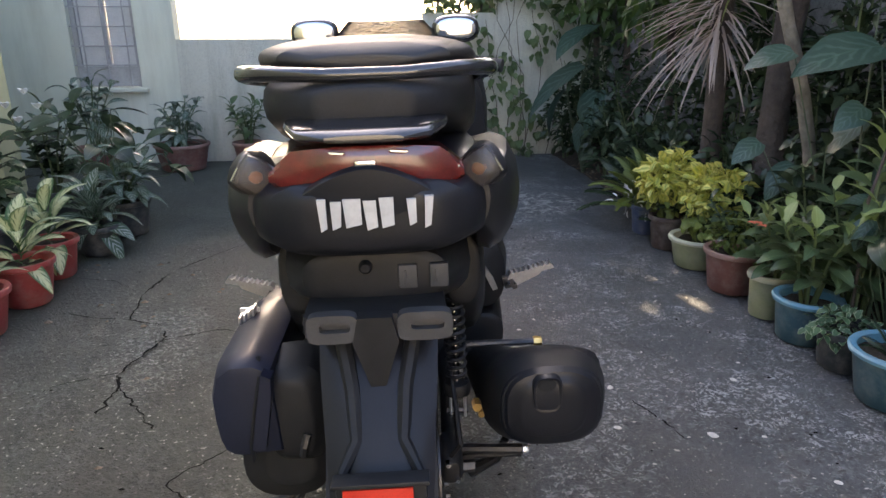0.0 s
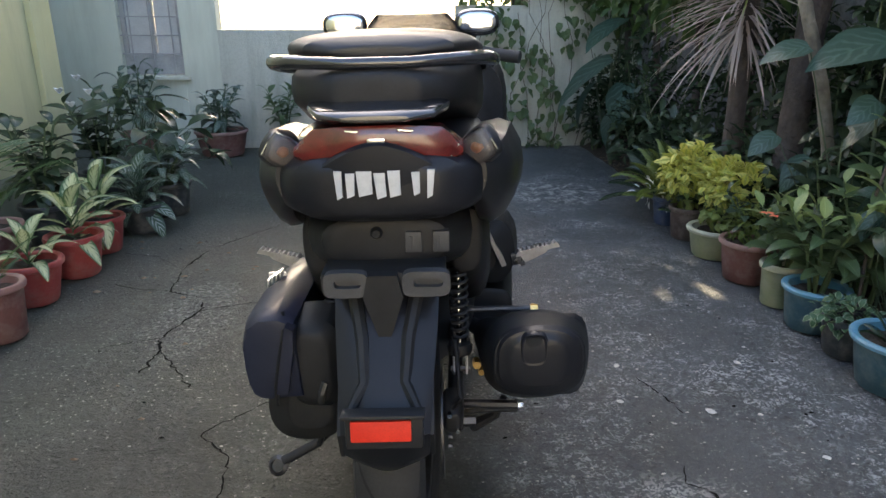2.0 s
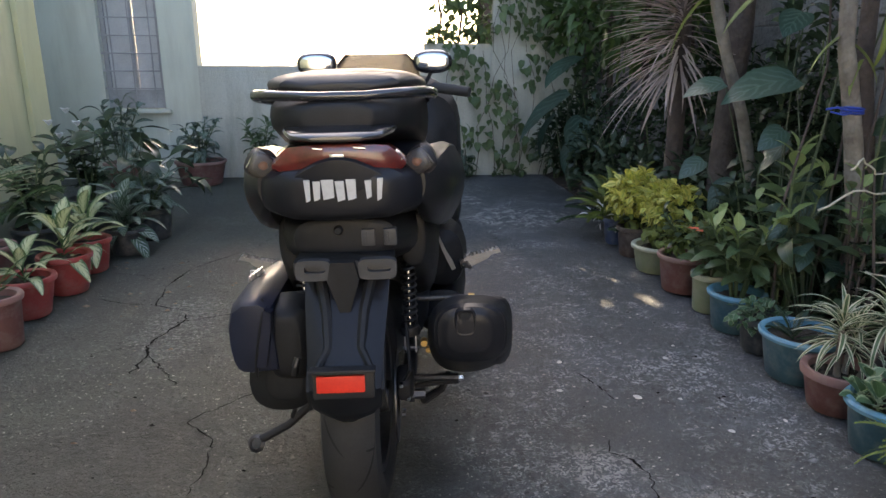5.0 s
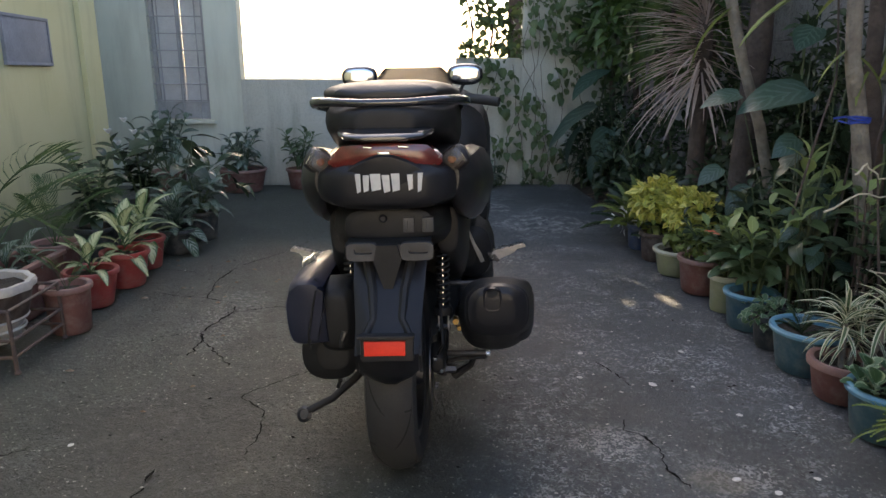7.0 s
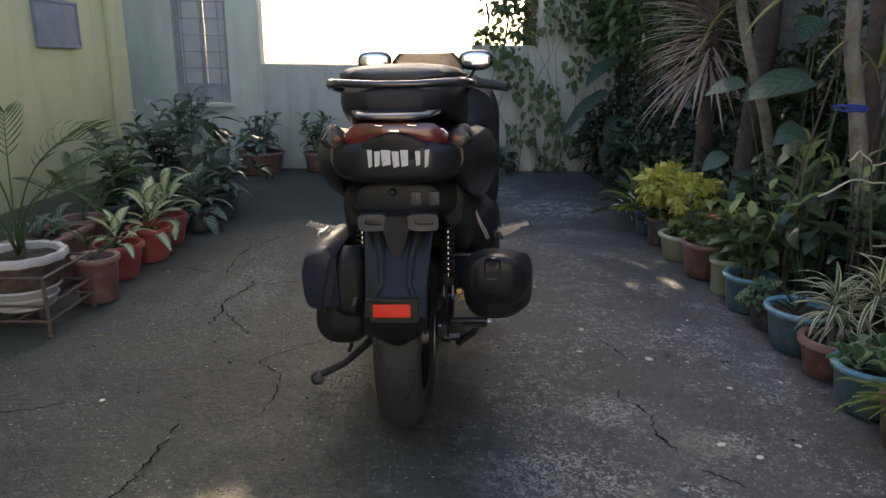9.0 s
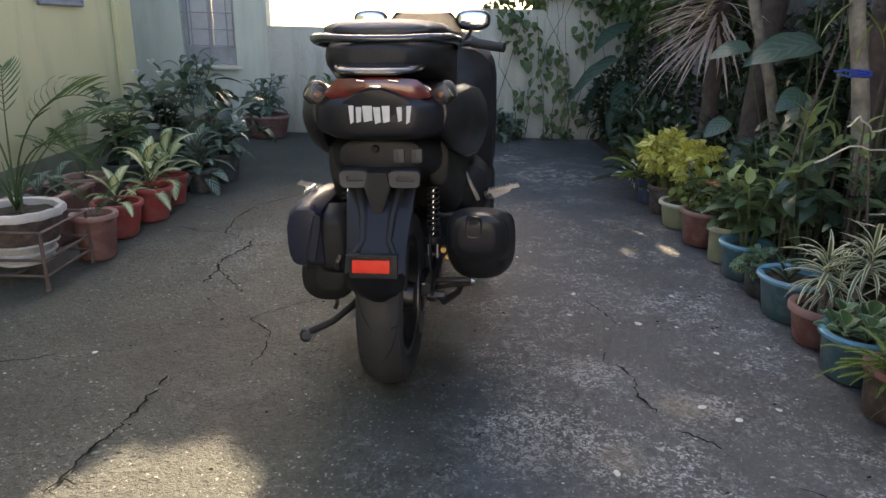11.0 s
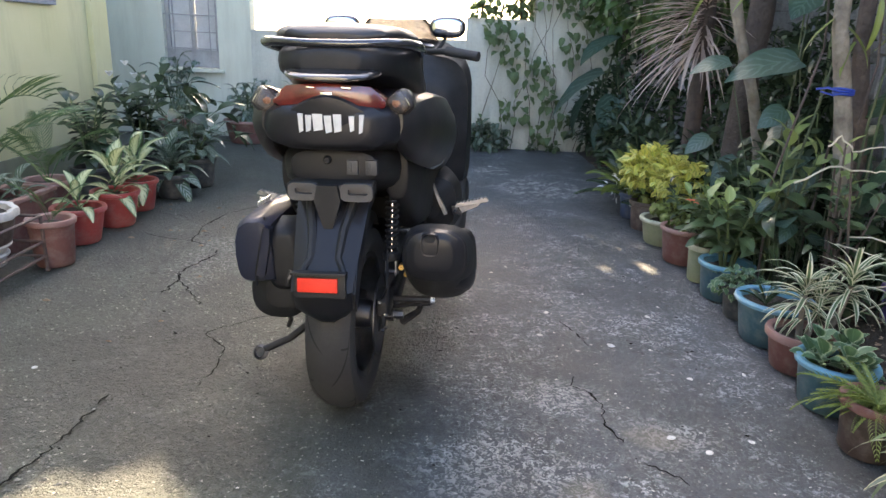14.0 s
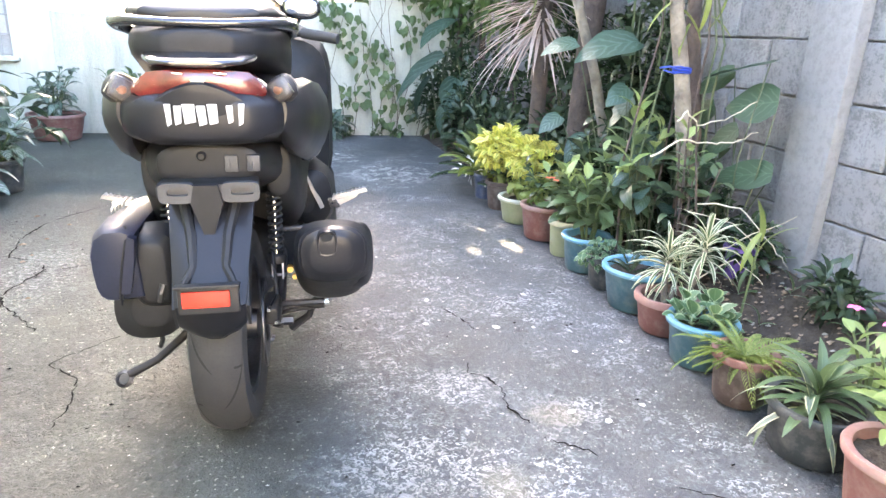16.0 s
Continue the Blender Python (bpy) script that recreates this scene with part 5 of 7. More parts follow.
        piece("mirror_glass", S_MIRROR, lambda bm: loft(bm, [(0.9215, s * 0.2, 1.0, 0.056, 0.029, 2.6), (0.9235, s * 0.2, 1.0, 0.056, 0.029, 2.6)], 24), mir)
        piece("mirror_stalk", S_BLACK, lambda bm: tube(bm, [(s * 0.16, 0.93, 0.915), (s * 0.18, 0.945, 0.94), (s * 0.2, 0.955, 0.975)], 0.007, 8), mir)
    return top


scooter()

# ---- plants: builders ----
def pot(top, r_top, r_base, h, m_body, m_rim=None, rim_h=0.02, lip=0.008, scallop=0.0, z=0.0):
    """A round flower pot with wall thickness, a rolled rim and soil inside."""
    m = pose(0, 0, z)
    bm = bmesh.new()
    mid = (r_top + r_base) / 2
    lathe(bm, [(0.001, 0.0), (r_base * 0.92, 0.0), (r_base, 0.008), (mid * 1.005, h * 0.5), (r_top * 0.985, h - rim_h), (r_top - 0.012, h - rim_h), (r_top - 0.012, h - 0.035), (0.001, h - 0.037)], 36, "z", m)
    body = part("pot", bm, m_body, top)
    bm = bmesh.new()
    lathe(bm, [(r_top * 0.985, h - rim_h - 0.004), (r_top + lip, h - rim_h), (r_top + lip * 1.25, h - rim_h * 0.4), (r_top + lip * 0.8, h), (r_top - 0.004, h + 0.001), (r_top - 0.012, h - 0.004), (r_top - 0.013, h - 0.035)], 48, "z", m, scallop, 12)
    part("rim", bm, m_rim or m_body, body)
    bm = bmesh.new()
    rings = []
    for k in range(5):
        r = max(0.002, (r_top - 0.013) * (1 - k / 4))
        rings.append([m @ Vector((r * math.cos(TAU * i / 24), r * math.sin(TAU * i / 24), h - 0.028 + 0.012 * noise.noise((r * 30 + i, i * 1.7, h * 50)))) for i in range(24)])
    ringed(bm, rings, True, False)
    part("soil", bm, M_SOIL, top)
    return top


def leaf_set(name, mat, length, width, droop, fold, shape="leaf", seg=6, stalk=0.0, wavy=0.0):
    return [leaf_mesh(name, mat, length * q, width * w, droop * d, fold, shape, seg, stalk * q, wavy) for q, w, d in ((1, 1, 1), (0.85, 1.08, 0.7), (1.1, 0.92, 1.35))]


def put_leaf(top, meshes, rnd, p, yaw, pitch, roll=0.0, scale=1.0, name="leaf"):
    ob = new(name, meshes[rnd.randrange(len(meshes))])
    ob.parent = top
    ob.matrix_local = aim(p, yaw, pitch, roll) @ Matrix.Scale(scale, 4)
    return ob


def bush(top, rnd, stems, height, spread, meshes, per, base_z, scale=1.0, stem_mat=None, low=0.25, r=0.006, lean=(0, 0), tip=None):
    """Upright leafy stems, leaves set round them to the tip."""
    for s in range(stems):
        a = TAU * (s + rnd.random() * 0.6) / stems
        out = spread * rnd.uniform(0.5, 1.0) if stems > 1 else 0.0
        h = height * rnd.uniform(0.75, 1.05)
        foot = Vector((0.02 * math.cos(a), 0.02 * math.sin(a), base_z))
        head = Vector((out * math.cos(a) + lean[0], out * math.sin(a) + lean[1], base_z + h))
        mid = foot.lerp(head, 0.5) + Vector((-0.15 * out * math.cos(a), -0.15 * out * math.sin(a), 0.03 * h))
        bm = bmesh.new()
        tube(bm, [foot, foot.lerp(mid, 0.6), mid, mid.lerp(head, 0.6), head], [r, r * 0.9, r * 0.8, r * 0.65, r * 0.45], 6)
        part("stem", bm, stem_mat or M_STEM, top)
        turn = rnd.random() * 360
        for k in range(per):
            t = low + (1 - low) * (k + 0.5) / per
            p = foot.lerp(mid, t * 2) if t < 0.5 else mid.lerp(head, t * 2 - 1)
            turn += 137.5 + rnd.uniform(-20, 20)
            near = (tip if tip and t > 0.8 else meshes)
            put_leaf(top, near, rnd, p, turn, 15 + 45 * t ** 3 + rnd.uniform(-15, 15), rnd.uniform(-25, 25), scale * rnd.uniform(0.7, 1.1) * (1.0 - 0.25 * t ** 3))


def clump(top, rnd, center, radii, count, length, width, mat, name="foliage", shape="leaf", droop=0.6, out=0.7, hollow=0.5, seg=3, label=""):
    """A mass of small leaves as one mesh, denser near the outline, uneven."""
    bm = bmesh.new()
    uv = bm.loops.layers.uv.verify()
    c = Vector(center)
    lobes = [(Vector((rnd.uniform(-1, 1), rnd.uniform(-1, 1), rnd.uniform(-0.6, 1))).normalized(), rnd.uniform(0.8, 1.25)) for _ in range(6)]
    for _ in range(count):
        d = Vector((rnd.gauss(0, 1), rnd.gauss(0, 1), rnd.gauss(0.15, 1))).normalized()
        stretch = 0.85
        for l, k in lobes:
            stretch = max(stretch, k * max(0, d.dot(l)) ** 3)
        q = stretch * (hollow + (1 - hollow) * rnd.random() ** 0.6)
        p = c + Vector((d.x * radii[0], d.y * radii[1], d.z * radii[2])) * q
        way = d * out + Vector((rnd.gauss(0, 0.5), rnd.gauss(0, 0.5), rnd.gauss(0.1, 0.5)))
        yaw = math.degrees(math.atan2(-way.x, way.y))
        pitch = math.degrees(math.atan2(way.z, math.hypot(way.x, way.y)))
        s = rnd.uniform(0.6, 1.2)
        blade(bm, aim(p, yaw, pitch, rnd.uniform(-50, 50)), length * s, width * s, droop, 0.25, shape, seg, uv)
    me = bpy.data.meshes.new(name)
    bm.to_mesh(me)
    bm.free()
    me.materials.append(mat)
    for p in me.polygons:
        p.use_smooth = True
    return part(name, me, mat, top, label)


def straps(top, rnd, base, n, meshes, rise=(20, 75), scale=(0.7, 1.1), z_spread=0.03, turn=(0, 360)):
    for k in range(n):
        t = k / max(1, n - 1)
        yaw = turn[0] + (turn[1] - turn[0]) * ((k * 0.618) % 1) + rnd.uniform(-12, 12)
        p = Vector(base) + Vector((0, 0, z_spread * t))
        put_leaf(top, meshes, rnd, p, yaw, rise[0] + (rise[1] - rise[0]) * t + rnd.uniform(-8, 8), rnd.uniform(-15, 15), rnd.uniform(*scale))


def frond_mesh(name, mat, length, leaflet, width, droop, pairs, rise=0.0, taper=True, stalk=0.2):
    """A feather leaf: an arching midrib with leaflets in pairs, one mesh."""
    bm = bmesh.new()
    uv = bm.loops.layers.uv.verify()
    pts, angle, p = [], rise, Vector((0, 0, 0))
    n = 14
    for i in range(n + 1):
        pts.append((p.copy(), angle))
        p = p + Vector((0, math.cos(angle), math.sin(angle))) * (length / n)
        angle -= droop / n * (0.5 + i / n)
    tube(bm, [q for q, _ in pts], [0.004 * (1 - 0.75 * i / n) * (length / 0.5) ** 0.5 for i in range(n + 1)], 5)
    for k in range(pairs):
        t = stalk + (1 - stalk) * (k + 0.5) / pairs
        f = t * n
        i = min(int(f), n - 1)
        q, a = pts[i][0].lerp(pts[i + 1][0], f - i), pts[i][1]
        size = leaflet * (math.sin(math.pi * (0.12 + 0.8 * (k + 0.5) / pairs)) if taper else 1)
        for s in (-1, 1):
            blade(bm, aim(q, -s * (58 - 28 * t), math.degrees(a) * 0.6 + 12, s * 20), size, width, 0.55, 0.3, "strap", 3, uv)
    me = bpy.data.meshes.new(name)
    bm.to_mesh(me)
    bm.free()
    me.materials.append(mat)
    for f in me.polygons:
        f.use_smooth = True
    return me


def fronds(top, rnd, base, n, meshes, rise=(25, 80), scale=(0.8, 1.1), turn=(0, 360), name="frond"):
    for k in range(n):
        t = k / max(1, n - 1)
        yaw = turn[0] + (turn[1] - turn[0]) * ((k * 0.618) % 1) + rnd.uniform(-10, 10)
        put_leaf(top, meshes, rnd, base, yaw, rise[0] + (rise[1] - rise[0]) * t + rnd.uniform(-6, 6), rnd.uniform(-20, 20), rnd.uniform(*scale), name)


def heart_leaf(top, p_from, p_to, meshes, rnd, yaw, pitch, roll=0.0, scale=1.0, r=0.0035):
    """A big leaf on its own long stalk."""
    bm = bmesh.new()
    a, b = Vector(p_from), Vector(p_to)
    mid = a.lerp(b, 0.55) + Vector((0.05 * math.sin(b.z * 40), 0.07 * math.cos(b.y * 50 + b.z * 30), 0.08 * (b - a).length))
    tube(bm, [a, a.lerp(mid, 0.6), mid, mid.lerp(b, 0.6), b], [r, r * 0.9, r * 0.8, r * 0.7, r * 0.6], 6)
    part("leaf_stalk", bm, M_DARKSTEM, top)
    put_leaf(top, meshes, rnd, b, yaw, pitch, roll, scale)


def flower(top, p, mat, size, petals=5, name="flower", rise=25):
    bm = bmesh.new()
    uv = bm.loops.layers.uv.verify()
    for k in range(petals):
        blade(bm, aim(p, 360 * k / petals, rise), size, size * 0.75, 0.5, 0.1, "leaf", 3, uv)
    part(name, bm, mat, top)


L_BROAD = leaf_set("leaf", G_MID, 0.13, 0.062, 0.5, 0.3, stalk=0.02)
L_BROADLIGHT = leaf_set("leaf", G_LIGHT, 0.11, 0.055, 0.35, 0.3, stalk=0.02)
L_DARK = leaf_set("leaf", G_DARK, 0.15, 0.075, 0.6, 0.25, stalk=0.025)
L_BROADBIG = leaf_set("leaf", G_DARK, 0.19, 0.1, 0.45, 0.18, seg=7, stalk=0.02)
L_STRIPE = leaf_set("leaf", G_STRIPE, 0.175, 0.016, 0.75, 0.45, "strap", 7)
L_CREAM = leaf_set("leaf", G_CREAM, 0.21, 0.075, 0.6, 0.35, seg=7, stalk=0.05)
L_SILVER = leaf_set("leaf", G_SILVER, 0.19, 0.07, 0.75, 0.3, seg=7, stalk=0.04)
L_ROSETTE = leaf_set("leaf", G_ROSETTE, 0.062, 0.056, 0.15, 0.45, seg=5, stalk=0.015)
L_HEART = leaf_set("leaf", G_ALOCASIA, 0.27, 0.2, 0.35, 0.12, "heart", 8, wavy=0.01)
L_WALL = leaf_set("leaf", G_WALL, 0.27, 0.15, 0.06, 0.1, "heart", 8, wavy=0.01)
L_STRAP = leaf_set("leaf", G_MID, 0.3, 0.03, 0.75, 0.5, "strap", 7)
L_LILY = leaf_set("leaf", G_MID, 0.22, 0.032, 0.65, 0.4, "strap", 8)
L_TIPPED = leaf_set("leaf", G_BLOTCH, 0.21, 0.023, 0.7, 0.4, "strap", 8)
L_DRY = leaf_set("leaf", G_DRY, 0.5, 0.013, 0.28, 0.6, "strap", 7)
L_LONG = leaf_set("leaf", G_LIME, 0.42, 0.06, 0.45, 0.4, "strap", 8)
F_PALM = [frond_mesh("frond", G_PALM, q, 0.2, 0.0085, d, 15, 0.1, True, 0.4) for q, d in ((0.75, 1.3), (0.62, 0.9), (0.8, 1.7))]
F_ARECA = [frond_mesh("frond", G_PALM, q, 0.2, 0.007, d, 11, 0.1, True, 0.5) for q, d in ((0.85, 1.5), (0.75, 1.9), (0.95, 2.1))]
F_FERN = [frond_mesh("frond", G_FERN, q, 0.075, 0.012, d, 24, 0.1, True, 0.1) for q, d in ((0.3, 1.1), (0.25, 0.8), (0.34, 1.4))]
F_FINE = [frond_mesh("frond", G_FERN, q, 0.034, 0.0055, d, 17, 0.1, True, 0.08) for q, d in ((0.2, 1.0), (0.17, 0.8), (0.23, 1.3))]
F_DARKFERN = [frond_mesh("frond", G_DARK, q, 0.08, 0.012, d, 20, 0.1, True, 0.1) for q, d in ((0.34, 1.0), (0.28, 0.8), (0.38, 1.3))]

# ---- potted plants along the right edge, near to far ----
ROW_R = "potted plants along the garden wall"


def right_pots():
    rnd = random.Random(21)

    def one(name, u, v, rt, rb, h, mb, mr, label, seed, **kw):
        top = thing(name, at(u, v, 0.004), label, "potted plant", ROW_R)
        pot(top, rt, rb, h, mb, mr, **kw)
        return top, random.Random(seed), h - 0.03

    t, r, z = one("potted_periwinkle", 1.4, 0.32, 0.115, 0.09, 0.17, M_TERRA, M_TERRA_RIM, "pink-flowered green plant in a terracotta pot", 1)
    bush(t, r, 6, 0.26, 0.1, L_BROADLIGHT, 8, z, 0.75)
    for k in range(4):
        flower(t, (0.1 * math.cos(k * 1.7), 0.1 * math.sin(k * 1.7), z + 0.24 + 0.03 * (k % 2)), G_PINK, 0.024)

    t, r, z = one("potted_lily", 1.425, 0.575, 0.112, 0.096, 0.14, M_DARKPOT, M_DARKPOT, "strap-leaved plant with cream-tipped leaves in a black pot", 2)
    straps(t, r, (-0.01, 0, z), 34, L_LILY, (0, 75), (0.6, 0.95), 0.06)
    straps(t, r, (-0.03, 0, z), 9, L_TIPPED, (0, 40), (0.7, 1.0), 0.04)

    t, r, z = one("potted_fern", 1.412, 0.825, 0.082, 0.068, 0.15, M_BROWN, M_TERRA, "light green feathery fern in a brown terracotta pot", 3)
    fronds(t, r, (0, 0, z + 0.01), 50, F_FINE, (-8, 32), (0.6, 0.95))

    t, r, z = one("potted_peperomia", 1.435, 1.05, 0.1, 0.08, 0.148, M_TEAL, M_TEAL_LIT_RIM, "pale-edged rosette plant in a teal pot, its blue rim coloured as lit", 4, rim_h=0.018, lip=0.009)
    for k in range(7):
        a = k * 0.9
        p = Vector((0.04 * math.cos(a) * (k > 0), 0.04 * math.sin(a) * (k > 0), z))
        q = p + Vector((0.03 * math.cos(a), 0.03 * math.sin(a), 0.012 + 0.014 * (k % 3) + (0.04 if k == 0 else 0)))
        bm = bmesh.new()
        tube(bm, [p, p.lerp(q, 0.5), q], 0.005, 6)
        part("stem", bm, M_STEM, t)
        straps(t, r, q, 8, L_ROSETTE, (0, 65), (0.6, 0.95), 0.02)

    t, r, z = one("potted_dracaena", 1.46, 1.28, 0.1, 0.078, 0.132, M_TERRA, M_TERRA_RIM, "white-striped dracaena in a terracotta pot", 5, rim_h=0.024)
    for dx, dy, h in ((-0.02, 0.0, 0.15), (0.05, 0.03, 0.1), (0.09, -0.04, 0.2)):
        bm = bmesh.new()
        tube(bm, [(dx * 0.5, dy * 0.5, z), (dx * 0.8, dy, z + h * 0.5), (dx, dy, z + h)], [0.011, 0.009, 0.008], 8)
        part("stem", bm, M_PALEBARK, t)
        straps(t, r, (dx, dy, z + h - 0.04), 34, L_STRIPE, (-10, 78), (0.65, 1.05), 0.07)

    t, r, z = one("potted_seedling", 1.47, 1.49, 0.122, 0.095, 0.16, M_TEAL, M_TEAL_LIT_RIM, "small grey-green seedling in a teal pot, its blue rim coloured as lit", 6, rim_h=0.017, lip=0.009)
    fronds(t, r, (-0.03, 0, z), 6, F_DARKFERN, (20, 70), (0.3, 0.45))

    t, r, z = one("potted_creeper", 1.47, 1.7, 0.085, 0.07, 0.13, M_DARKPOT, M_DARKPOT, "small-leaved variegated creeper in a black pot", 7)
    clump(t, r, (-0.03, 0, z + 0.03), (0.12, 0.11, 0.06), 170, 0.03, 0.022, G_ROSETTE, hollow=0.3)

    t, r, z = one("potted_ixora", 1.47, 1.9, 0.1, 0.082, 0.155, M_TEAL, M_TEAL_LIT_RIM, "broad-leaved green bush in a teal pot, its blue rim coloured as lit", 8, rim_h=0.017, lip=0.009)
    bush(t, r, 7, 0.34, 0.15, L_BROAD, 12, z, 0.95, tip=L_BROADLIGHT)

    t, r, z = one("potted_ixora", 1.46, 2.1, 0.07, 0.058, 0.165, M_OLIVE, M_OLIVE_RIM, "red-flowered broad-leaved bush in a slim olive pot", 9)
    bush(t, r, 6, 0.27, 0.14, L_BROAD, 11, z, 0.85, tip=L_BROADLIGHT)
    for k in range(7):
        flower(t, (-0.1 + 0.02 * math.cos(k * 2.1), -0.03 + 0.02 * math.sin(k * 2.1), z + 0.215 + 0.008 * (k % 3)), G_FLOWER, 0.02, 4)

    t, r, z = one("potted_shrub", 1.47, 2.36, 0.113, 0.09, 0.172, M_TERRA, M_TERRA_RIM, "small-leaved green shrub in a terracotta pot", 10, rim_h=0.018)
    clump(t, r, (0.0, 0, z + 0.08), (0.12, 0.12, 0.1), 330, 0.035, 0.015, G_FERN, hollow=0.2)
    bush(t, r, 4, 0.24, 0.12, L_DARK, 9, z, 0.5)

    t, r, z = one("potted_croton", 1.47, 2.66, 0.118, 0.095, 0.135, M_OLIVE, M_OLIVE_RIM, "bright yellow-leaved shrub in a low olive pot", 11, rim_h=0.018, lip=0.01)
    bush(t, r, 5, 0.18, 0.1, L_BROADLIGHT, 3, z, 0.4)
    clump(t, r, (0.04, 0, z + 0.235), (0.165, 0.15, 0.125), 430, 0.05, 0.036, G_YELLOW, hollow=0.35, droop=0.4)
    clump(t, r, (0.0, 0, z + 0.1), (0.1, 0.1, 0.08), 100, 0.05, 0.03, G_LIME, hollow=0.2)

    t, r, z = one("potted_croton", 1.45, 2.93, 0.085, 0.07, 0.16, M_BROWN, M_BROWN, "bright yellow-leaved shrub in a brown pot", 12)
    bush(t, r, 5, 0.2, 0.1, L_BROADLIGHT, 3, z, 0.4)
    clump(t, r, (-0.03, 0, z + 0.205), (0.14, 0.14, 0.125), 420, 0.05, 0.036, G_YELLOW, hollow=0.35, droop=0.4)
    clump(t, r, (0.0, 0, z + 0.1), (0.12, 0.1, 0.1), 120, 0.05, 0.03, G_LIME, hollow=0.2)

    t, r, z = one("potted_fern", 1.45, 3.18, 0.08, 0.065, 0.15, M_NAVY, M_NAVY, "spiky pale green fern in a navy pot", 13)
    fronds(t, r, (0, 0, z), 26, F_FERN, (10, 85), (0.8, 1.25))
    # small white blades in place of glints on the fern's leaves
    clump(t, r, (-0.05, 0, z + 0.06), (0.16, 0.16, 0.1), 50, 0.05, 0.014, G_GLINT, hollow=0.4)


right_pots()

# ---- planting behind the pots, on the soil strip ----
WILD = "garden plants on the soil strip"


def planted(name, u, v, label, category="plant", z=0.0):
    if name in ("weed", "ginger_shoot", "periwinkle"):
        z = soil_z(u, v) - 0.005
    return thing(name, at(u, v, z), label, category, WILD)


def trunk(top, pts, radii, mat, seg=12, name="trunk"):
    bm = bmesh.new()
    fine, rad = [], []
    n = len(pts) - 1
    for i in range(n * 5 + 1):
        f = i / 5
        k = min(int(f), n - 1)
        q = Vector(pts[k]).lerp(Vector(pts[k + 1]), f - k)
        fine.append(q + Vector((noise.noise(q * 4), noise.noise(q * 4 + Vector((9, 0, 0))), 0)) * 0.012)
        rad.append((radii[k] * (1 - f + k) + radii[k + 1] * (f - k)) * (1 + 0.12 * noise.noise(q * 11)))
    tube(bm, fine, rad, seg)
    return part(name, bm, mat, top)


def garden():
    rnd = random.Random(5)
    # pale pole-like trunk with blue twine
    t = planted("papaya_tree", 1.76, 1.68, "pale slender trunk tied with blue twine", "tree")
    trunk(t, [(0.03, 0, -0.05), (0.0, 0.01, 0.4), (-0.063, 0.02, 0.733), (-0.093, 0.02, 0.856), (-0.149, 0.02, 1.06), (-0.3, 0.1, 2.6)], [0.036, 0.032, 0.029, 0.028, 0.027, 0.025], M_PALEBARK)
    bm = bmesh.new()
    for k in range(3):
        lathe(bm, [(0.033, -0.004), (0.037, 0.0), (0.033, 0.004)], 16, "z", pose(-0.092, 0.021, 0.85 + 0.007 * k, 4 - 3 * k, 3 * k, 0))
    tube(bm, [(-0.11, 0.0, 0.855), (-0.16, 0.0, 0.868), (-0.2, 0.0, 0.862)], 0.004, 5)
    tube(bm, [(-0.11, -0.01, 0.85), (-0.15, -0.02, 0.845), (-0.19, -0.01, 0.855)], 0.003, 5)
    part("twine", bm, M_ROPE, t, "bright blue twine")
    straps(t, rnd, (-0.29, 0.1, 2.5), 22, L_LONG, (-20, 60), (0.9, 1.3), 0.1)
    for y, p, z in ((70, -40, 1.1), (250, -30, 1.08), (20, -10, 1.3)):
        put_leaf(t, L_LONG, rnd, (-0.16, 0.02, z), y, p, 0, 0.45)

    # its neighbour, a darker forked trunk with climbing stems
    t = planted("garden_tree", 1.9, 1.8, "brown forked trunk overgrown with climbing stems", "tree")
    trunk(t, [(0, 0, -0.05), (-0.01, 0, 0.3), (-0.087, 0, 0.73), (-0.144, 0, 1.02), (-0.25, 0.05, 2.6)], [0.04, 0.035, 0.03, 0.027, 0.024], M_BARK)
    trunk(t, [(-0.02, 0, 0.0), (-0.1, -0.02, 0.3), (-0.06, 0.02, 0.6)], [0.03, 0.022, 0.015], M_BARK, name="limb")
    for k in range(3):
        trunk(t, [(-0.2 + 0.06 * k, -0.12, 0.02), (-0.17 + 0.04 * k, -0.1, 0.5), (-0.15 + 0.02 * k, -0.12 - 0.02 * k, 0.95), (-0.2 - 0.04 * k, -0.1, 1.6)], [0.005, 0.005, 0.004, 0.003], M_DARKSTEM if k else M_BARK, 8, "climbing_stem")
    for p, y, q, s in (((-0.2, -0.14, 1.16), 170, -72, 0.4), ((-0.13, -0.13, 1.2), 215, -75, 0.5), ((-0.24, -0.12, 1.02), 100, -60, 0.35), ((-0.16, -0.12, 1.05), 240, -30, 0.35)):
        put_leaf(t, L_LONG, rnd, p, y, q, 0, s)
    clump(t, rnd, (-0.05, 0.0, 2.5), (0.6, 0.6, 0.4), 420, 0.16, 0.07, G_TREE, "crown")

    # two bare pale twigs reaching out from it
    t = planted("bare_shrub", 1.66, 1.45, "leafless shrub with pale forked twigs", "shrub")
    def twig(pts, r):
        bm = bmesh.new()
        fine = []
        for a, b in zip(pts, pts[1:]):
            for i in range(4):
                q = Vector(a).lerp(Vector(b), i / 4)
                fine.append(q + Vector((rnd.uniform(-1, 1), rnd.uniform(-1, 1), rnd.uniform(-1, 1))) * 0.006)
        fine.append(Vector(pts[-1]))
        tube(bm, fine, [0.6 * r * (1 - 0.6 * i / len(fine)) for i in range(len(fine))], 6)
        part("twig", bm, M_TWIG, t)
    trunk(t, [(0, 0, 0), (0.01, 0.02, 0.3), (-0.07, 0.0, 0.69)], [0.006, 0.005, 0.003], M_BARK, 8, "stem")
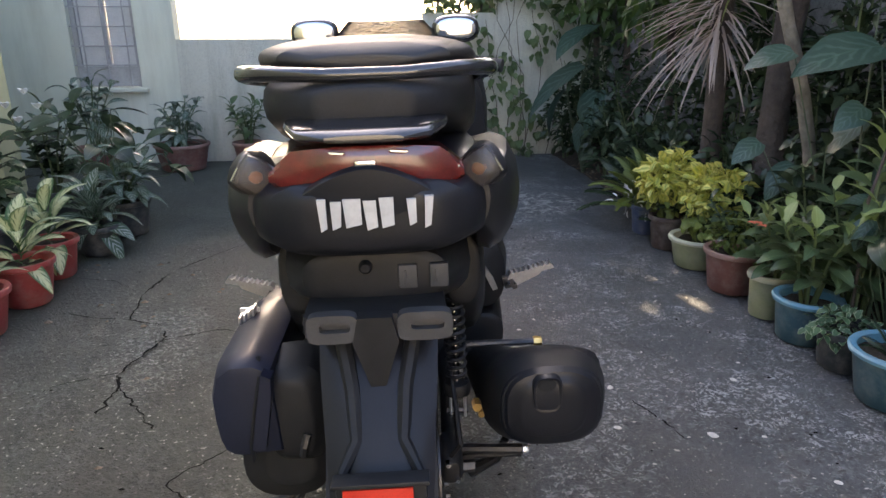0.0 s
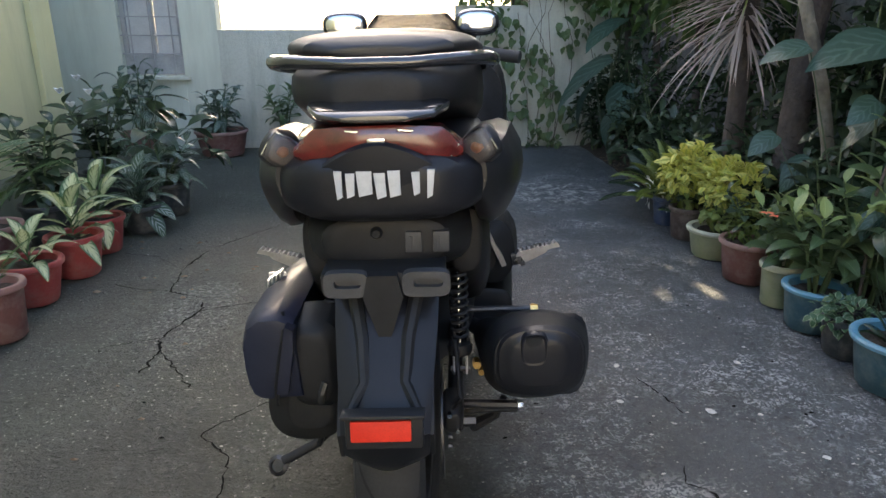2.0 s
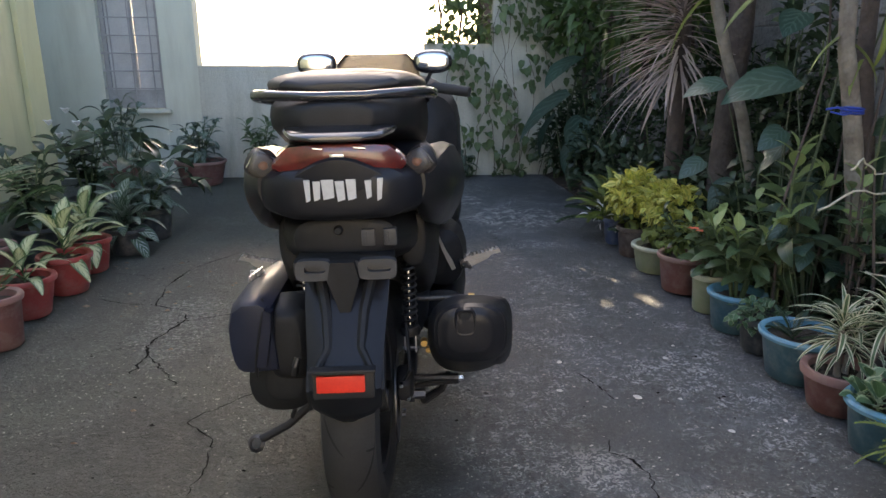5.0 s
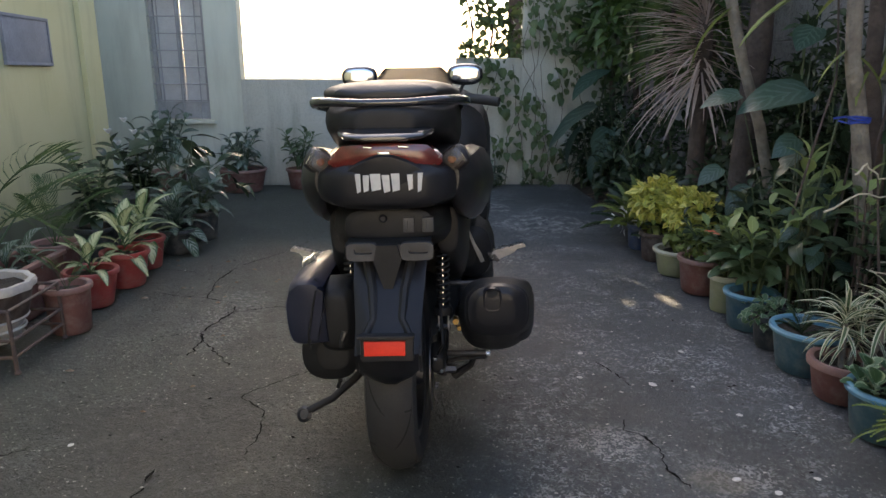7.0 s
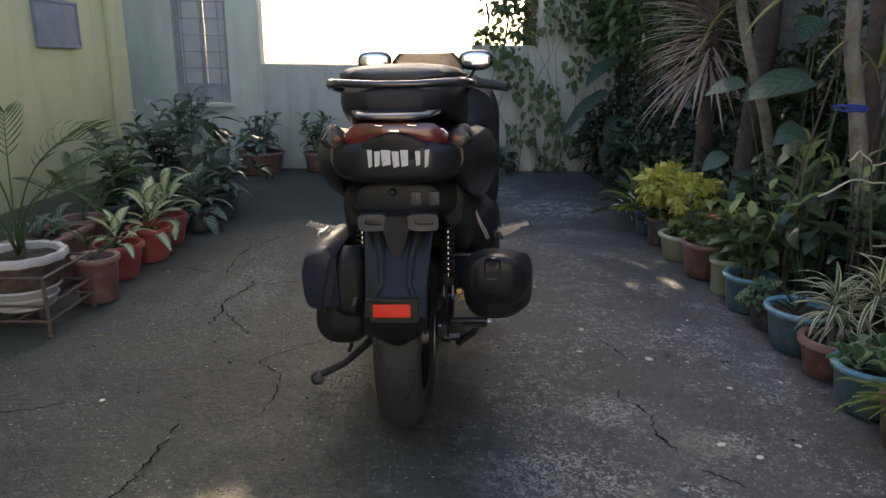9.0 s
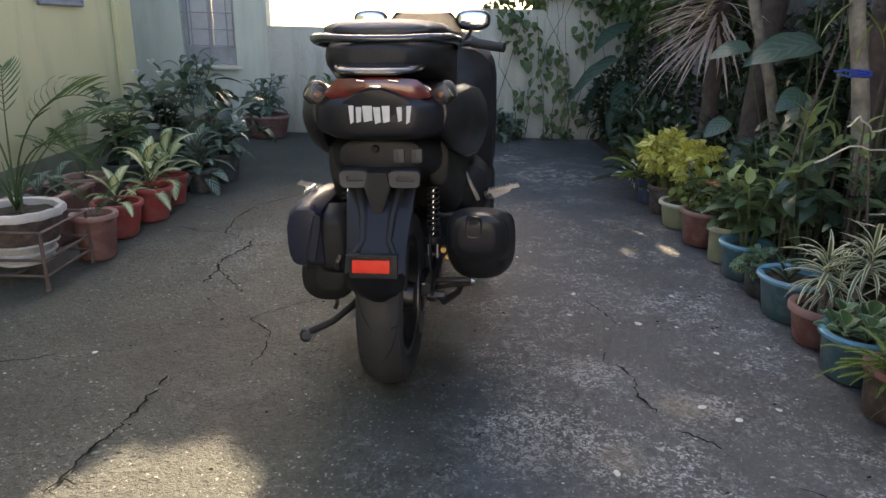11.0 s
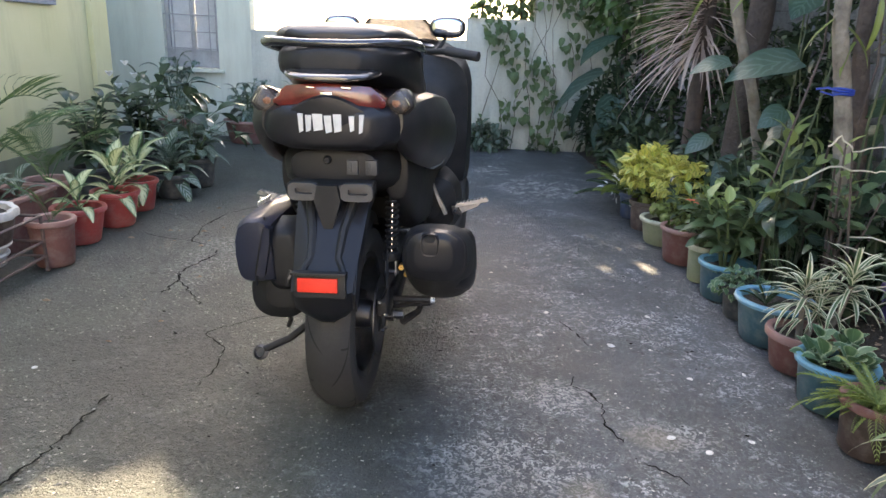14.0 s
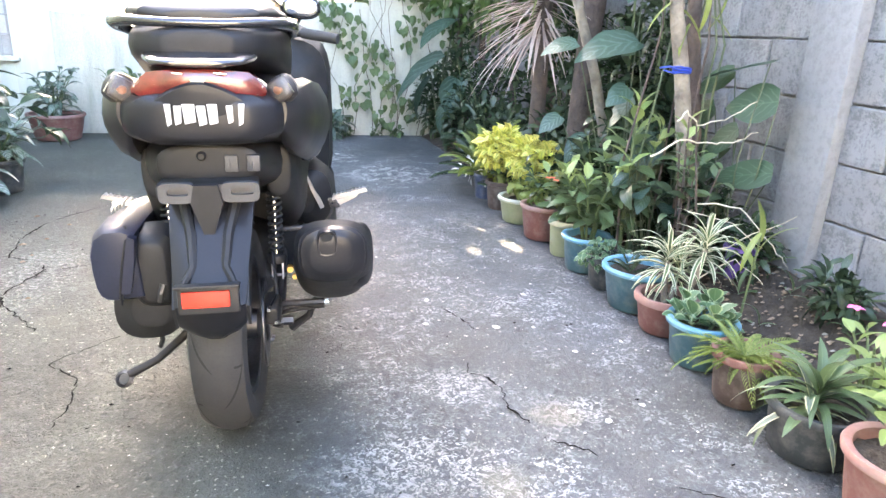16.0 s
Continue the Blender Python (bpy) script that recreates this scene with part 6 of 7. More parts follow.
    twig([(-0.153, 0, 0.7), (-0.11, 0, 0.73), (-0.07, 0, 0.685), (0.02, -0.02, 0.71), (0.115, -0.05, 0.775)], 0.006)
    twig([(-0.236, 0, 0.583), (-0.13, 0, 0.635), (0.0, 0, 0.625), (0.06, -0.03, 0.63), (0.142, -0.05, 0.67)], 0.006)
    twig([(0.0, 0.02, 0.4), (0.08, -0.1, 0.42), (0.17, -0.2, 0.3), (0.2, -0.25, 0.24)], 0.005)
    twig([(0.0, 0.02, 0.36), (-0.09, -0.06, 0.4), (0.05, -0.12, 0.36), (0.17, -0.15, 0.28)], 0.005)
    twig([(0.02, 0.0, 0.2), (0.1, -0.12, 0.3), (0.2, -0.24, 0.42)], 0.005)
    twig([(0.02, 0.0, 0.1), (0.12, -0.08, 0.22), (0.16, -0.2, 0.16)], 0.005)

    # tall leafy stem behind the pots
    t = planted("tall_shrub", 1.6, 1.85, "tall shrub with fresh light green leaf tips", "shrub")
    bush(t, rnd, 1, 0.86, 0, L_BROAD, 26, 0.0, 1.15, low=0.3, tip=L_BROADLIGHT, r=0.01)
    bush(t, rnd, 5, 0.6, 0.17, L_BROAD, 12, 0.0, 1.05, low=0.3, tip=L_BROADLIGHT)
    t = planted("tall_shrub", 1.66, 2.15, "dense dark green shrub behind the pots", "shrub")
    bush(t, rnd, 6, 0.6, 0.18, L_DARK, 13, 0.0, 1.0, low=0.2)

    # heart-leaved climbers on and before the wall
    t = planted("heart_leaf_plant", 1.72, 2.05, "heart-leaved plant with large glossy blue-green leaves", "plant")
    for (x, y, z), yaw, pitch, roll, s in (((-0.04, 0.0, 0.95), 88, -5, -25, 1.08), ((-0.27, 0.1, 0.93), 84, -6, -26, 0.62), ((-0.06, 0.0, 0.76), 110, -25, -40, 0.5),
                                        ((-0.03, -0.15, 0.6), 150, -50, -10, 0.75), ((-0.08, -0.15, 0.5), 165, -60, 0, 0.7), ((0.04, 0.1, 0.7), 60, -35, -30, 0.65),
                                        ((-0.1, 0.25, 0.52), 110, -30, -20, 0.6), ((-0.22, 0.3, 0.6), 100, -25, -30, 0.5), ((0.02, 0.12, 1.2), 120, -35, -20, 0.6)):
        heart_leaf(t, (0, 0, 0), (x, y, z), L_HEART, rnd, yaw, pitch, roll, s)
    t = planted("heart_leaf_plant", 1.64, 1.72, "dark glossy broad-leaved plant before the pale trunk", "plant")
    for k in range(26):
        f, a = (k * 0.618) % 1, k * 2.4
        heart_leaf(t, (0.02, 0.02, 0.0), (0.11 * math.cos(a), 0.05 + 0.08 * math.sin(a), 0.24 + 0.42 * f), L_HEART if k % 3 else L_DARK, rnd, math.degrees(a) - 90 + rnd.uniform(-40, 40), rnd.uniform(-55, 15), rnd.uniform(-40, 40), rnd.uniform(0.3, 0.46) * (1 if k % 3 else 2), 0.0025)
    for k in range(4):  # thin bare stems rising through it
        trunk(t, [(0.1 - 0.06 * k, 0.08, 0.0), (0.14 - 0.09 * k + 0.02 * (k % 2), 0.07, 0.5), (0.13 - 0.05 * k, 0.08, 1.0), (0.25 - 0.12 * k, 0.06, 1.6)], [0.006, 0.005, 0.004, 0.003], M_BARK if k % 2 else M_DARKSTEM, 7, "bare_stem")
    t = planted("tall_shrub", 1.68, 1.56, "fresh green leafy shrub before the pale trunk", "shrub")
    bush(t, rnd, 5, 0.62, 0.1, L_DARK, 13, 0.0, 0.85, low=0.2, tip=L_BROAD, stem_mat=M_BARK)
    bush(t, rnd, 2, 0.72, 0.07, L_BROAD, 9, 0.0, 0.8, low=0.55, tip=L_BROADLIGHT, stem_mat=M_BARK)
    t = planted("heart_leaf_plant", 1.87, 1.46, "heart-leaved climber lying against the block wall", "plant")
    for (x, y, z), yaw, pitch, roll, s in (((0.01, -0.04, 0.775), 16, -12, -72, 0.95), ((0.01, -0.08, 0.53), 18, -14, -72, 0.85), ((-0.02, 0.0, 0.9), 12, -12, -10, 1.1), ((0.0, 0.2, 0.86), 25, -30, -60, 0.7), ((-0.03, 0.18, 0.5), 18, -30, -65, 0.7), ((0.0, 0.28, 0.72), 15, -35, -70, 0.8), ((0.0, 0.3, 0.6), 12, -30, -70, 0.8), ((-0.02, 0.1, 0.66), 14, -40, -70, 0.7)):
        heart_leaf(t, (0, 0.1, 0), (x, y, z), L_WALL, rnd, yaw, pitch, roll, s)
    # upright shoots and a purple pot near the post
    t = planted("ginger_shoot", 1.72, 1.22, "upright light green shoot with long leaves", "plant")
    bm = bmesh.new()
    tube(bm, [(0, 0, 0), (0.01, 0.0, 0.15), (0.02, 0.0, 0.33)], [0.005, 0.004, 0.003], 6)
    part("stem", bm, M_STEM, t)
    straps(t, rnd, (0.02, 0, 0.2), 3, L_LONG, (55, 88), (0.35, 0.5), 0.1)
    put_leaf(t, L_LONG, rnd, (0.02, 0, 0.33), 110, -35, 0, 0.38)
    t = thing("flower_pot", at(1.88, 1.46, soil_z(1.88, 1.46) - 0.03), "purple plastic flower pot half hidden by plants", "flower pot")
    pot(t, 0.055, 0.045, 0.13, M_PURPLE, M_PURPLE)
    t = planted("periwinkle", 1.69, 0.66, "low flowering plant with pink blooms", "plant")
    bush(t, rnd, 6, 0.26, 0.14, L_BROADLIGHT, 8, 0.0, 0.7)
    for k in range(3):
        flower(t, (0.06 * math.cos(k * 2.2), 0.1 * math.sin(k * 2.2), 0.25 + 0.03 * (k % 2)), G_PINK, 0.024)
    for u, v, n, q in ((1.8, 1.34, 4, 0.55), (1.9, 1.2, 3, 0.5), (1.74, 1.15, 3, 0.4), (1.86, 0.9, 4, 0.45), (1.93, 1.05, 3, 0.5)):
        t = planted("weed", u, v, "sparse strap-leaved shoot on the soil", "plant")
        straps(t, rnd, (0, 0, 0), n, L_STRAP, (15, 75), (q * 0.8, q * 1.1), 0.02)
    for k, (u, v) in enumerate(((1.8, 0.45), (1.72, 0.25), (1.85, 0.05))):
        t = planted("weed", u, v, "low green weed on the soil", "plant")
        clump(t, rnd, (0, 0, 0.07), (0.14, 0.14, 0.08), 70, 0.06, 0.022, G_MID, hollow=0.2)

    for u, v, h in ((1.88, 1.72, 0.42), (1.86, 1.6, 0.3), (1.88, 1.4, 0.2), (1.87, 1.0, 0.16), (1.86, 0.64, 0.2)):
        t = planted("weed", u, v, "dark low undergrowth on the garden soil", "plant")
        clump(t, rnd, (0, 0, h * 0.55), (0.06, 0.12, h * 0.6), 130, 0.075, 0.024, G_DARK, hollow=0.2)
        straps(t, rnd, (0, 0, 0), 4, L_STRAP, (45, 85), (0.6, 1.0), 0.02)

    # slanted and dark trunks farther on
    t = planted("garden_tree", 1.78, 2.42, "pale ringed trunk leaning to the wall", "tree")
    trunk(t, [(0.12, 0.03, -0.05), (0.0, 0.03, 0.54), (-0.07, 0.03, 0.776), (-0.17, 0.03, 1.023), (-0.32, 0.06, 1.5), (-0.4, 0.1, 2.6)], [0.03, 0.026, 0.025, 0.025, 0.024, 0.024], M_PALEBARK)
    bm = bmesh.new()
    tube(bm, [(-0.24, 0.05, 1.34), (-0.2, -0.12, 1.38), (-0.16, -0.3, 1.3)], [0.008, 0.006, 0.004], 6)
    part("leaf_stalk", bm, M_STEM, t)
    put_leaf(t, L_LONG, rnd, (-0.1, -0.3, 1.34), 84, -26, 0, 1.0)
    put_leaf(t, L_LONG, rnd, (-0.26, 0.03, 1.3), 60, -40, 0, 0.8)
    clump(t, rnd, (-0.4, 0.1, 2.6), (0.7, 0.7, 0.4), 420, 0.16, 0.07, G_TREE, "crown")
    t = planted("garden_tree", 1.8, 2.75, "thick dark brown trunk in the shade", "tree")
    trunk(t, [(0, 0, -0.05), (0.0, 0.0, 0.7), (0.02, 0.02, 1.4), (0.0, 0.05, 2.8)], [0.07, 0.06, 0.056, 0.05], M_BARK)
    clump(t, rnd, (0.0, 0.05, 2.8), (0.8, 0.8, 0.5), 420, 0.16, 0.07, G_TREE, "crown")

    # dracaena with a skirt of hanging dry leaves
    t = planted("dracaena_tree", 1.68, 3.05, "dracaena with a hanging skirt of dry pinkish leaves", "tree")
    trunk(t, [(0, 0, -0.05), (0.0, 0.0, 0.6), (-0.02, 0.0, 1.25), (-0.02, 0.0, 1.9)], [0.05, 0.045, 0.04, 0.035], M_BARK)
    straps(t, rnd, (-0.02, 0, 0.98), 70, L_DRY, (-50, 45), (0.55, 0.95), 0.36)
    straps(t, rnd, (-0.02, 0, 0.98), 95, L_DRY, (-34, 38), (0.75, 1.08), 0.36, (50, 170))
    straps(t, rnd, (-0.02, 0, 1.85), 40, L_STRAP, (-20, 80), (1.2, 1.8), 0.15)

    # elephant ears by the far corner
    t = planted("elephant_ear", 1.62, 4.75, "large elephant-ear plant with drooping leaves", "plant")
    for (x, y, z), yaw, pitch, roll, s in (((-0.08, -0.1, 0.78), 80, -30, -10, 2.0), ((0.0, -0.2, 0.62), 130, -60, 0, 1.2), ((-0.1, 0.2, 0.6), 60, -50, 0, 1.3), ((0.05, 0.1, 1.05), 110, -20, 0, 1.5), ((-0.05, -0.1, 0.4), 100, -65, 0, 0.9)):
        heart_leaf(t, (0, 0, 0), (x, y, z), L_HEART, rnd, yaw, pitch, roll, s, 0.01)

    # dense dark shrubs filling the strip
    for k, (u, v, h, w) in enumerate(((1.88, 2.15, 1.3, 0.08), (1.88, 2.4, 1.35, 0.09), (1.87, 2.05, 0.9, 0.09), (1.87, 2.5, 1.05, 0.1), (1.88, 2.85, 1.15, 0.1), (1.88, 3.15, 1.2, 0.1), (1.84, 1.95, 0.5, 0.1), (1.86, 2.2, 0.62, 0.1), (1.78, 2.35, 0.5, 0.16), (1.7, 2.6, 0.42, 0.17), (1.75, 2.9, 0.55, 0.18), (1.66, 3.35, 0.5, 0.18), (1.8, 3.55, 0.9, 0.2), (1.68, 3.75, 0.55, 0.19),
                                    (1.75, 4.1, 0.8, 0.22), (1.68, 4.4, 0.55, 0.2), (1.8, 4.7, 1.0, 0.24), (1.74, 5.1, 0.8, 0.24), (1.66, 5.35, 0.6, 0.22))):
        t = planted("garden_shrub", u, v, "dense dark green shrub along the garden wall", "shrub")
        bush(t, rnd, 4, h, w, L_DARK, 7, 0.0, 0.8, low=0.1)
        clump(t, rnd, (0, 0, h * 0.55), (w * 1.15, w * 1.3, h * 0.55), 260, 0.09, 0.036, G_DARK, hollow=0.3)
    for k, (u, v) in enumerate(((1.62, 3.3), (1.6, 3.6), (1.64, 2.95))):
        t = planted("garden_fern", u, v, "green fern behind the yellow shrubs", "fern")
        fronds(t, rnd, (0, 0, 0.02), 16, F_DARKFERN, (20, 85), (1.0, 1.5))
    # tall dark trees closing the right side
    for k, (u, v, z) in enumerate(((1.86, 3.3, 1.5), (1.84, 3.9, 1.4), (1.84, 4.6, 1.5), (1.86, 5.3, 1.45))):
        t = planted("garden_tree", u, v, "slim dark tree against the garden wall", "tree")
        trunk(t, [(0, 0, -0.05), (0.02, 0.03, 0.6), (-0.02, 0.05, 1.2), (0, 0, z + 0.5)], [0.03, 0.026, 0.022, 0.015], M_BARK)
        clump(t, rnd, (-0.05, 0, z), (0.36, 0.4, 0.6), 420, 0.13, 0.055, G_TREE, "crown", hollow=0.25)


garden()


def creepers():
    """Climbing plants on the cement wall at the yard's end."""
    rnd = random.Random(9)
    t = thing("wall_creeper", at(0, 0), "green heart-leaved creeper climbing the cement wall", "creeper")
    for k in range(9):
        u = rnd.uniform(0.75, 1.8)
        pts = [(u, BACK_V - 0.02, 0.0)]
        for i in range(1, 10):
            u += rnd.gauss(0, 0.06)
            pts.append((u, BACK_V - 0.02, 0.22 * i))
        bm = bmesh.new()
        tube(bm, pts if u > 1.1 else pts[:6], [0.0035 * (1 - 0.07 * i) for i in range(10 if u > 1.1 else 6)], 5)
        part("vine", bm, M_BARK, t)
    bm = bmesh.new()
    uv = bm.loops.layers.uv.verify()
    for _ in range(900):
        u, z = rnd.uniform(0.62, 1.9), 2.02 * rnd.random() ** 0.8
        if u < 1.1 and z > 1.16:
            continue
        bare = noise.noise((u * 2.2, z * 1.6, 4.0))
        if bare < 0.02 and z < 1.3:
            continue
        s = rnd.uniform(0.6, 1.3)
        blade(bm, aim((u, BACK_V - 0.03 - rnd.random() * 0.14, z), 180 + rnd.uniform(-60, 60), rnd.uniform(-75, -10), rnd.uniform(-30, 30)), 0.08 * s, 0.06 * s, 0.4, 0.2, "heart", 4, uv)
    part("foliage", bm, G_CREEP, t)
    t = thing("wall_creeper", at(0, 0), "sunlit creeper tumbling over the wall's top", "creeper")
    for k, u in enumerate((0.62, 0.8, 0.98, 1.12)):
        bm = bmesh.new()
        tube(bm, [(u, BACK_V + 0.06, 1.14), (u + 0.03, BACK_V + 0.03, 1.4), (u - 0.05, BACK_V + 0.08, 1.75), (u + 0.04, BACK_V + 0.05, 2.1)], [0.012, 0.01, 0.008, 0.004], 6)
        part("vine", bm, M_BARK, t)
    for c, rad, n in (((0.66, BACK_V + 0.05, 1.22), (0.16, 0.1, 0.1), 60), ((0.98, BACK_V + 0.05, 1.28), (0.2, 0.12, 0.16), 110), ((0.84, BACK_V + 0.08, 1.5), (0.34, 0.14, 0.16), 150), ((0.72, BACK_V + 0.08, 1.85), (0.4, 0.16, 0.26), 260)):
        clump(t, rnd, c, rad, n, 0.085, 0.06, G_CREEP, shape="heart", hollow=0.2, seg=4)
    t = thing("ground_cover", at(0.64, 5.42), "pale-leaved plant at the foot of the cement wall", "plant")
    clump(t, rnd, (0.06, 0, 0.12), (0.22, 0.13, 0.14), 190, 0.09, 0.05, G_SILVER, hollow=0.3)
    for u in (0.9, 1.15, 1.35):
        t = thing("weed", at(u, 5.52), "small weed at the foot of the cement wall", "plant")
        clump(t, rnd, (0, 0, 0.03), (0.07, 0.05, 0.04), 30, 0.05, 0.025, G_MID, hollow=0.2)


creepers()

# ---- left side ----
ROW_L = "potted plants along the house wall"


def left_side():
    rnd = random.Random(31)

    def one(name, u, v, rt, rb, h, mb, mr, label, seed, **kw):
        top = thing(name, at(u, v, 0.004), label, "potted plant", ROW_L)
        pot(top, rt, rb, h, mb, mr, **kw)
        return top, random.Random(seed), h - 0.03

    # iron stand with the white pot and its palm
    st = thing("plant_stand", at(-1.435, 1.705, 0.004), "rusty iron plant stand with thin legs", "plant stand")
    w, d, h = 0.17, 0.16, 0.225
    for sx in (-1, 1):
        for sy in (-1, 1):
            bm = bmesh.new()
            tube(bm, [(sx * w, sy * d, 0.004), (sx * w, sy * d, h)], 0.007, 8)
            lathe(bm, [(0.001, 0.0), (0.011, 0.0), (0.012, 0.006), (0.008, 0.012)], 10, "z", pose(sx * w, sy * d, 0))
            part("leg", bm, M_IRON, st)
    for z in (0.06, 0.12, h):
        for sx in (-1, 1):
            bm = bmesh.new()
            tube(bm, [(sx * w, -d, z), (sx * w, d, z)], 0.006, 8)
            part("rail", bm, M_IRON, st)
        for sy in (-1, 1):
            bm = bmesh.new()
            tube(bm, [(-w, sy * d, z), (w, sy * d, z)], 0.006, 8)
            part("rail", bm, M_IRON, st)
    for x in (-0.05, 0.05):
        bm = bmesh.new()
        tube(bm, [(x, -d, 0.06), (x, d, 0.06)], 0.006, 8)
        part("rail", bm, M_IRON, st)
    t = thing("potted_palm", at(-1.435, 1.705, 0.071), "areca palm in a white scalloped pot", "potted plant", ROW_L)
    pot(t, 0.15, 0.095, 0.215, M_WHITEPOT, M_WHITEPOT, rim_h=0.03, lip=0.01, scallop=0.03)
    bm = bmesh.new()
    lathe(bm, [(0.118, 0.085), (0.128, 0.088), (0.137, 0.12), (0.151, 0.184), (0.146, 0.187)], 40, "z")
    part("collar", bm, M_BROWN, t, "broad brown band under the rim")
    for z, q in ((0.078, 0.126), (0.04, 0.114), (0.006, 0.103)):
        bm = bmesh.new()
        lathe(bm, [(q - 0.012, z - 0.006), (q, z - 0.004), (q + 0.003, z + 0.002), (q, z + 0.007), (q - 0.012, z + 0.009)], 40, "z")
        part("ridge", bm, M_WHITEPOT, t)
    fronds(t, rnd, (0, 0, 0.2), 8, F_ARECA, (52, 84), (0.75, 1.0))
    for k in range(3):
        bm = bmesh.new()
        a = k * 1.3
        tube(bm, [(0.02 * math.cos(a), 0.02 * math.sin(a), 0.17), (0.03 * math.cos(a), 0.03 * math.sin(a), 0.3), (0.05 * math.cos(a), 0.05 * math.sin(a), 0.38)], [0.005, 0.003, 0.0008], 6)
        part("stem", bm, M_DARKSTEM, t)

    t, r, z = one("potted_palm", -1.278, 1.95, 0.086, 0.072, 0.195, M_TERRA, M_TERRA_RIM, "sparse palm seedling in a terracotta pot", 1)
    fronds(t, r, (0, 0, z), 5, F_PALM, (35, 80), (0.2, 0.36))
    t, r, z = one("potted_dumb_cane", -1.33, 2.26, 0.108, 0.08, 0.165, M_RED, M_RED, "cream-and-green dumb cane in a red plastic pot", 2)
    straps(t, r, (0, 0, z), 11, L_CREAM, (15, 80), (0.5, 0.8), 0.06)
    t, r, z = one("potted_dumb_cane", -1.3, 2.55, 0.105, 0.08, 0.175, M_RED, M_RED, "cream-and-green dumb cane in a red plastic pot", 3)
    straps(t, r, (0, 0, z), 15, L_CREAM, (0, 75), (0.65, 0.95), 0.1)
    t, r, z = one("potted_dumb_cane", -1.33, 2.86, 0.1, 0.078, 0.165, M_RED, M_RED, "tall cream-leaved dumb cane in a red plastic pot", 4)
    straps(t, r, (0, 0, z), 15, L_CREAM, (0, 80), (0.7, 1.05), 0.12)
    t, r, z = one("potted_aglaonema", -1.26, 3.17, 0.1, 0.08, 0.14, M_DARKPOT, M_DARKPOT, "silver-patterned foliage plant in a black pot", 5)
    straps(t, r, (0, 0, z), 30, L_SILVER, (-15, 80), (0.75, 1.1), 0.12)
    # second row by the wall
    t = thing("planter_box", at(-1.6, 2.12, 0.004), "long terracotta planter box with small plants", "planter", ROW_L)
    bm = bmesh.new()
    for c, s in (((0, 0, 0.01), (0.2, 0.5, 0.02)), ((-0.095, 0, 0.11), (0.018, 0.5, 0.2)), ((0.095, 0, 0.11), (0.018, 0.5, 0.2)), ((0, -0.242, 0.11), (0.19, 0.018, 0.2)), ((0, 0.242, 0.11), (0.19, 0.018, 0.2))):
        box(bm, c, s, 0.004)
    part("box", bm, M_TERRA, t)
    bm = bmesh.new()
    for c, s in (((-0.1, 0, 0.215), (0.03, 0.53, 0.02)), ((0.1, 0, 0.215), (0.03, 0.53, 0.02)), ((0, -0.25, 0.215), (0.2, 0.03, 0.02)), ((0, 0.25, 0.215), (0.2, 0.03, 0.02))):
        box(bm, c, s, 0.004)
    part("rim", bm, M_TERRA_RIM, t)
    bm = bmesh.new()
    box(bm, (0, 0, 0.16), (0.17, 0.46, 0.02))
    part("soil", bm, M_SOIL, t)
    for k in range(3):
        straps(t, rnd, (0, -0.15 + 0.15 * k, 0.17), 9, L_SILVER, (20, 80), (0.5, 0.8), 0.05)
    t, r, z = one("potted_palm", -1.66, 2.62, 0.11, 0.085, 0.2, M_TERRA, M_TERRA_RIM, "dark green palm in a terracotta pot", 6)
    fronds(t, r, (0, 0, z), 6, F_PALM, (35, 80), (0.45, 0.65))
    t, r, z = one("potted_foliage", -1.62, 2.98, 0.11, 0.085, 0.2, M_DARKPOT, M_DARKPOT, "dense dark-leaved plant in a black pot", 7)
    bush(t, r, 6, 0.4, 0.16, L_DARK, 10, z, 1.0, low=0.15)
    # the broad bushes at the wall's end
    t, r, z = one("potted_peace_lily", -1.36, 3.62, 0.13, 0.1, 0.2, M_DARKPOT, M_DARKPOT, "bush of broad glossy leaves in a black pot", 8)
    for k in range(34):
        a, f = k * 2.4, (k % 7) / 6
        q = 0.08 + 0.24 * ((k * 0.618) % 1)
        heart_leaf(t, (0.02 * math.cos(a), 0.02 * math.sin(a), z), (q * math.cos(a), q * math.sin(a), z + 0.1 + 0.32 * f * (1.2 - q)), L_BROADBIG, r, math.degrees(a) - 90 + r.uniform(-25, 25), r.uniform(-35, 35), r.uniform(-25, 25), r.uniform(0.7, 1.05))
    t, r, z = one("potted_rubber_plant", -1.66, 3.72, 0.13, 0.1, 0.2, M_DARKPOT, M_DARKPOT, "dark-leaved bush in a black pot, white petals standing in for leaf glints", 9)
    bush(t, r, 8, 0.48, 0.2, L_BROADBIG, 8, z, 0.85, low=0.2)
    # white petal shapes added as glints on the glossy leaves
    for k in range(5):
        flower(t, (0.12 - 0.06 * k, -0.19 + 0.02 * k, z + 0.4 + 0.07 * (k % 3)), G_GLINT, 0.045, 5, rise=62)
    t, r, z = one("potted_foliage", -1.24, 3.5, 0.12, 0.1, 0.18, M_DARKPOT, M_DARKPOT, "broad-leaved grey-green plant in a black pot", 10)
    bush(t, r, 6, 0.26, 0.18, L_SILVER, 9, z, 0.95, low=0.1)
    t, r, z = one("potted_foliage", -1.4, 5.28, 0.2, 0.16, 0.2, M_TERRA, M_TERRA_RIM, "pale variegated bush in a wide terracotta pot", 11)
    bush(t, r, 7, 0.34, 0.2, L_SILVER, 9, z, 0.9, low=0.1)
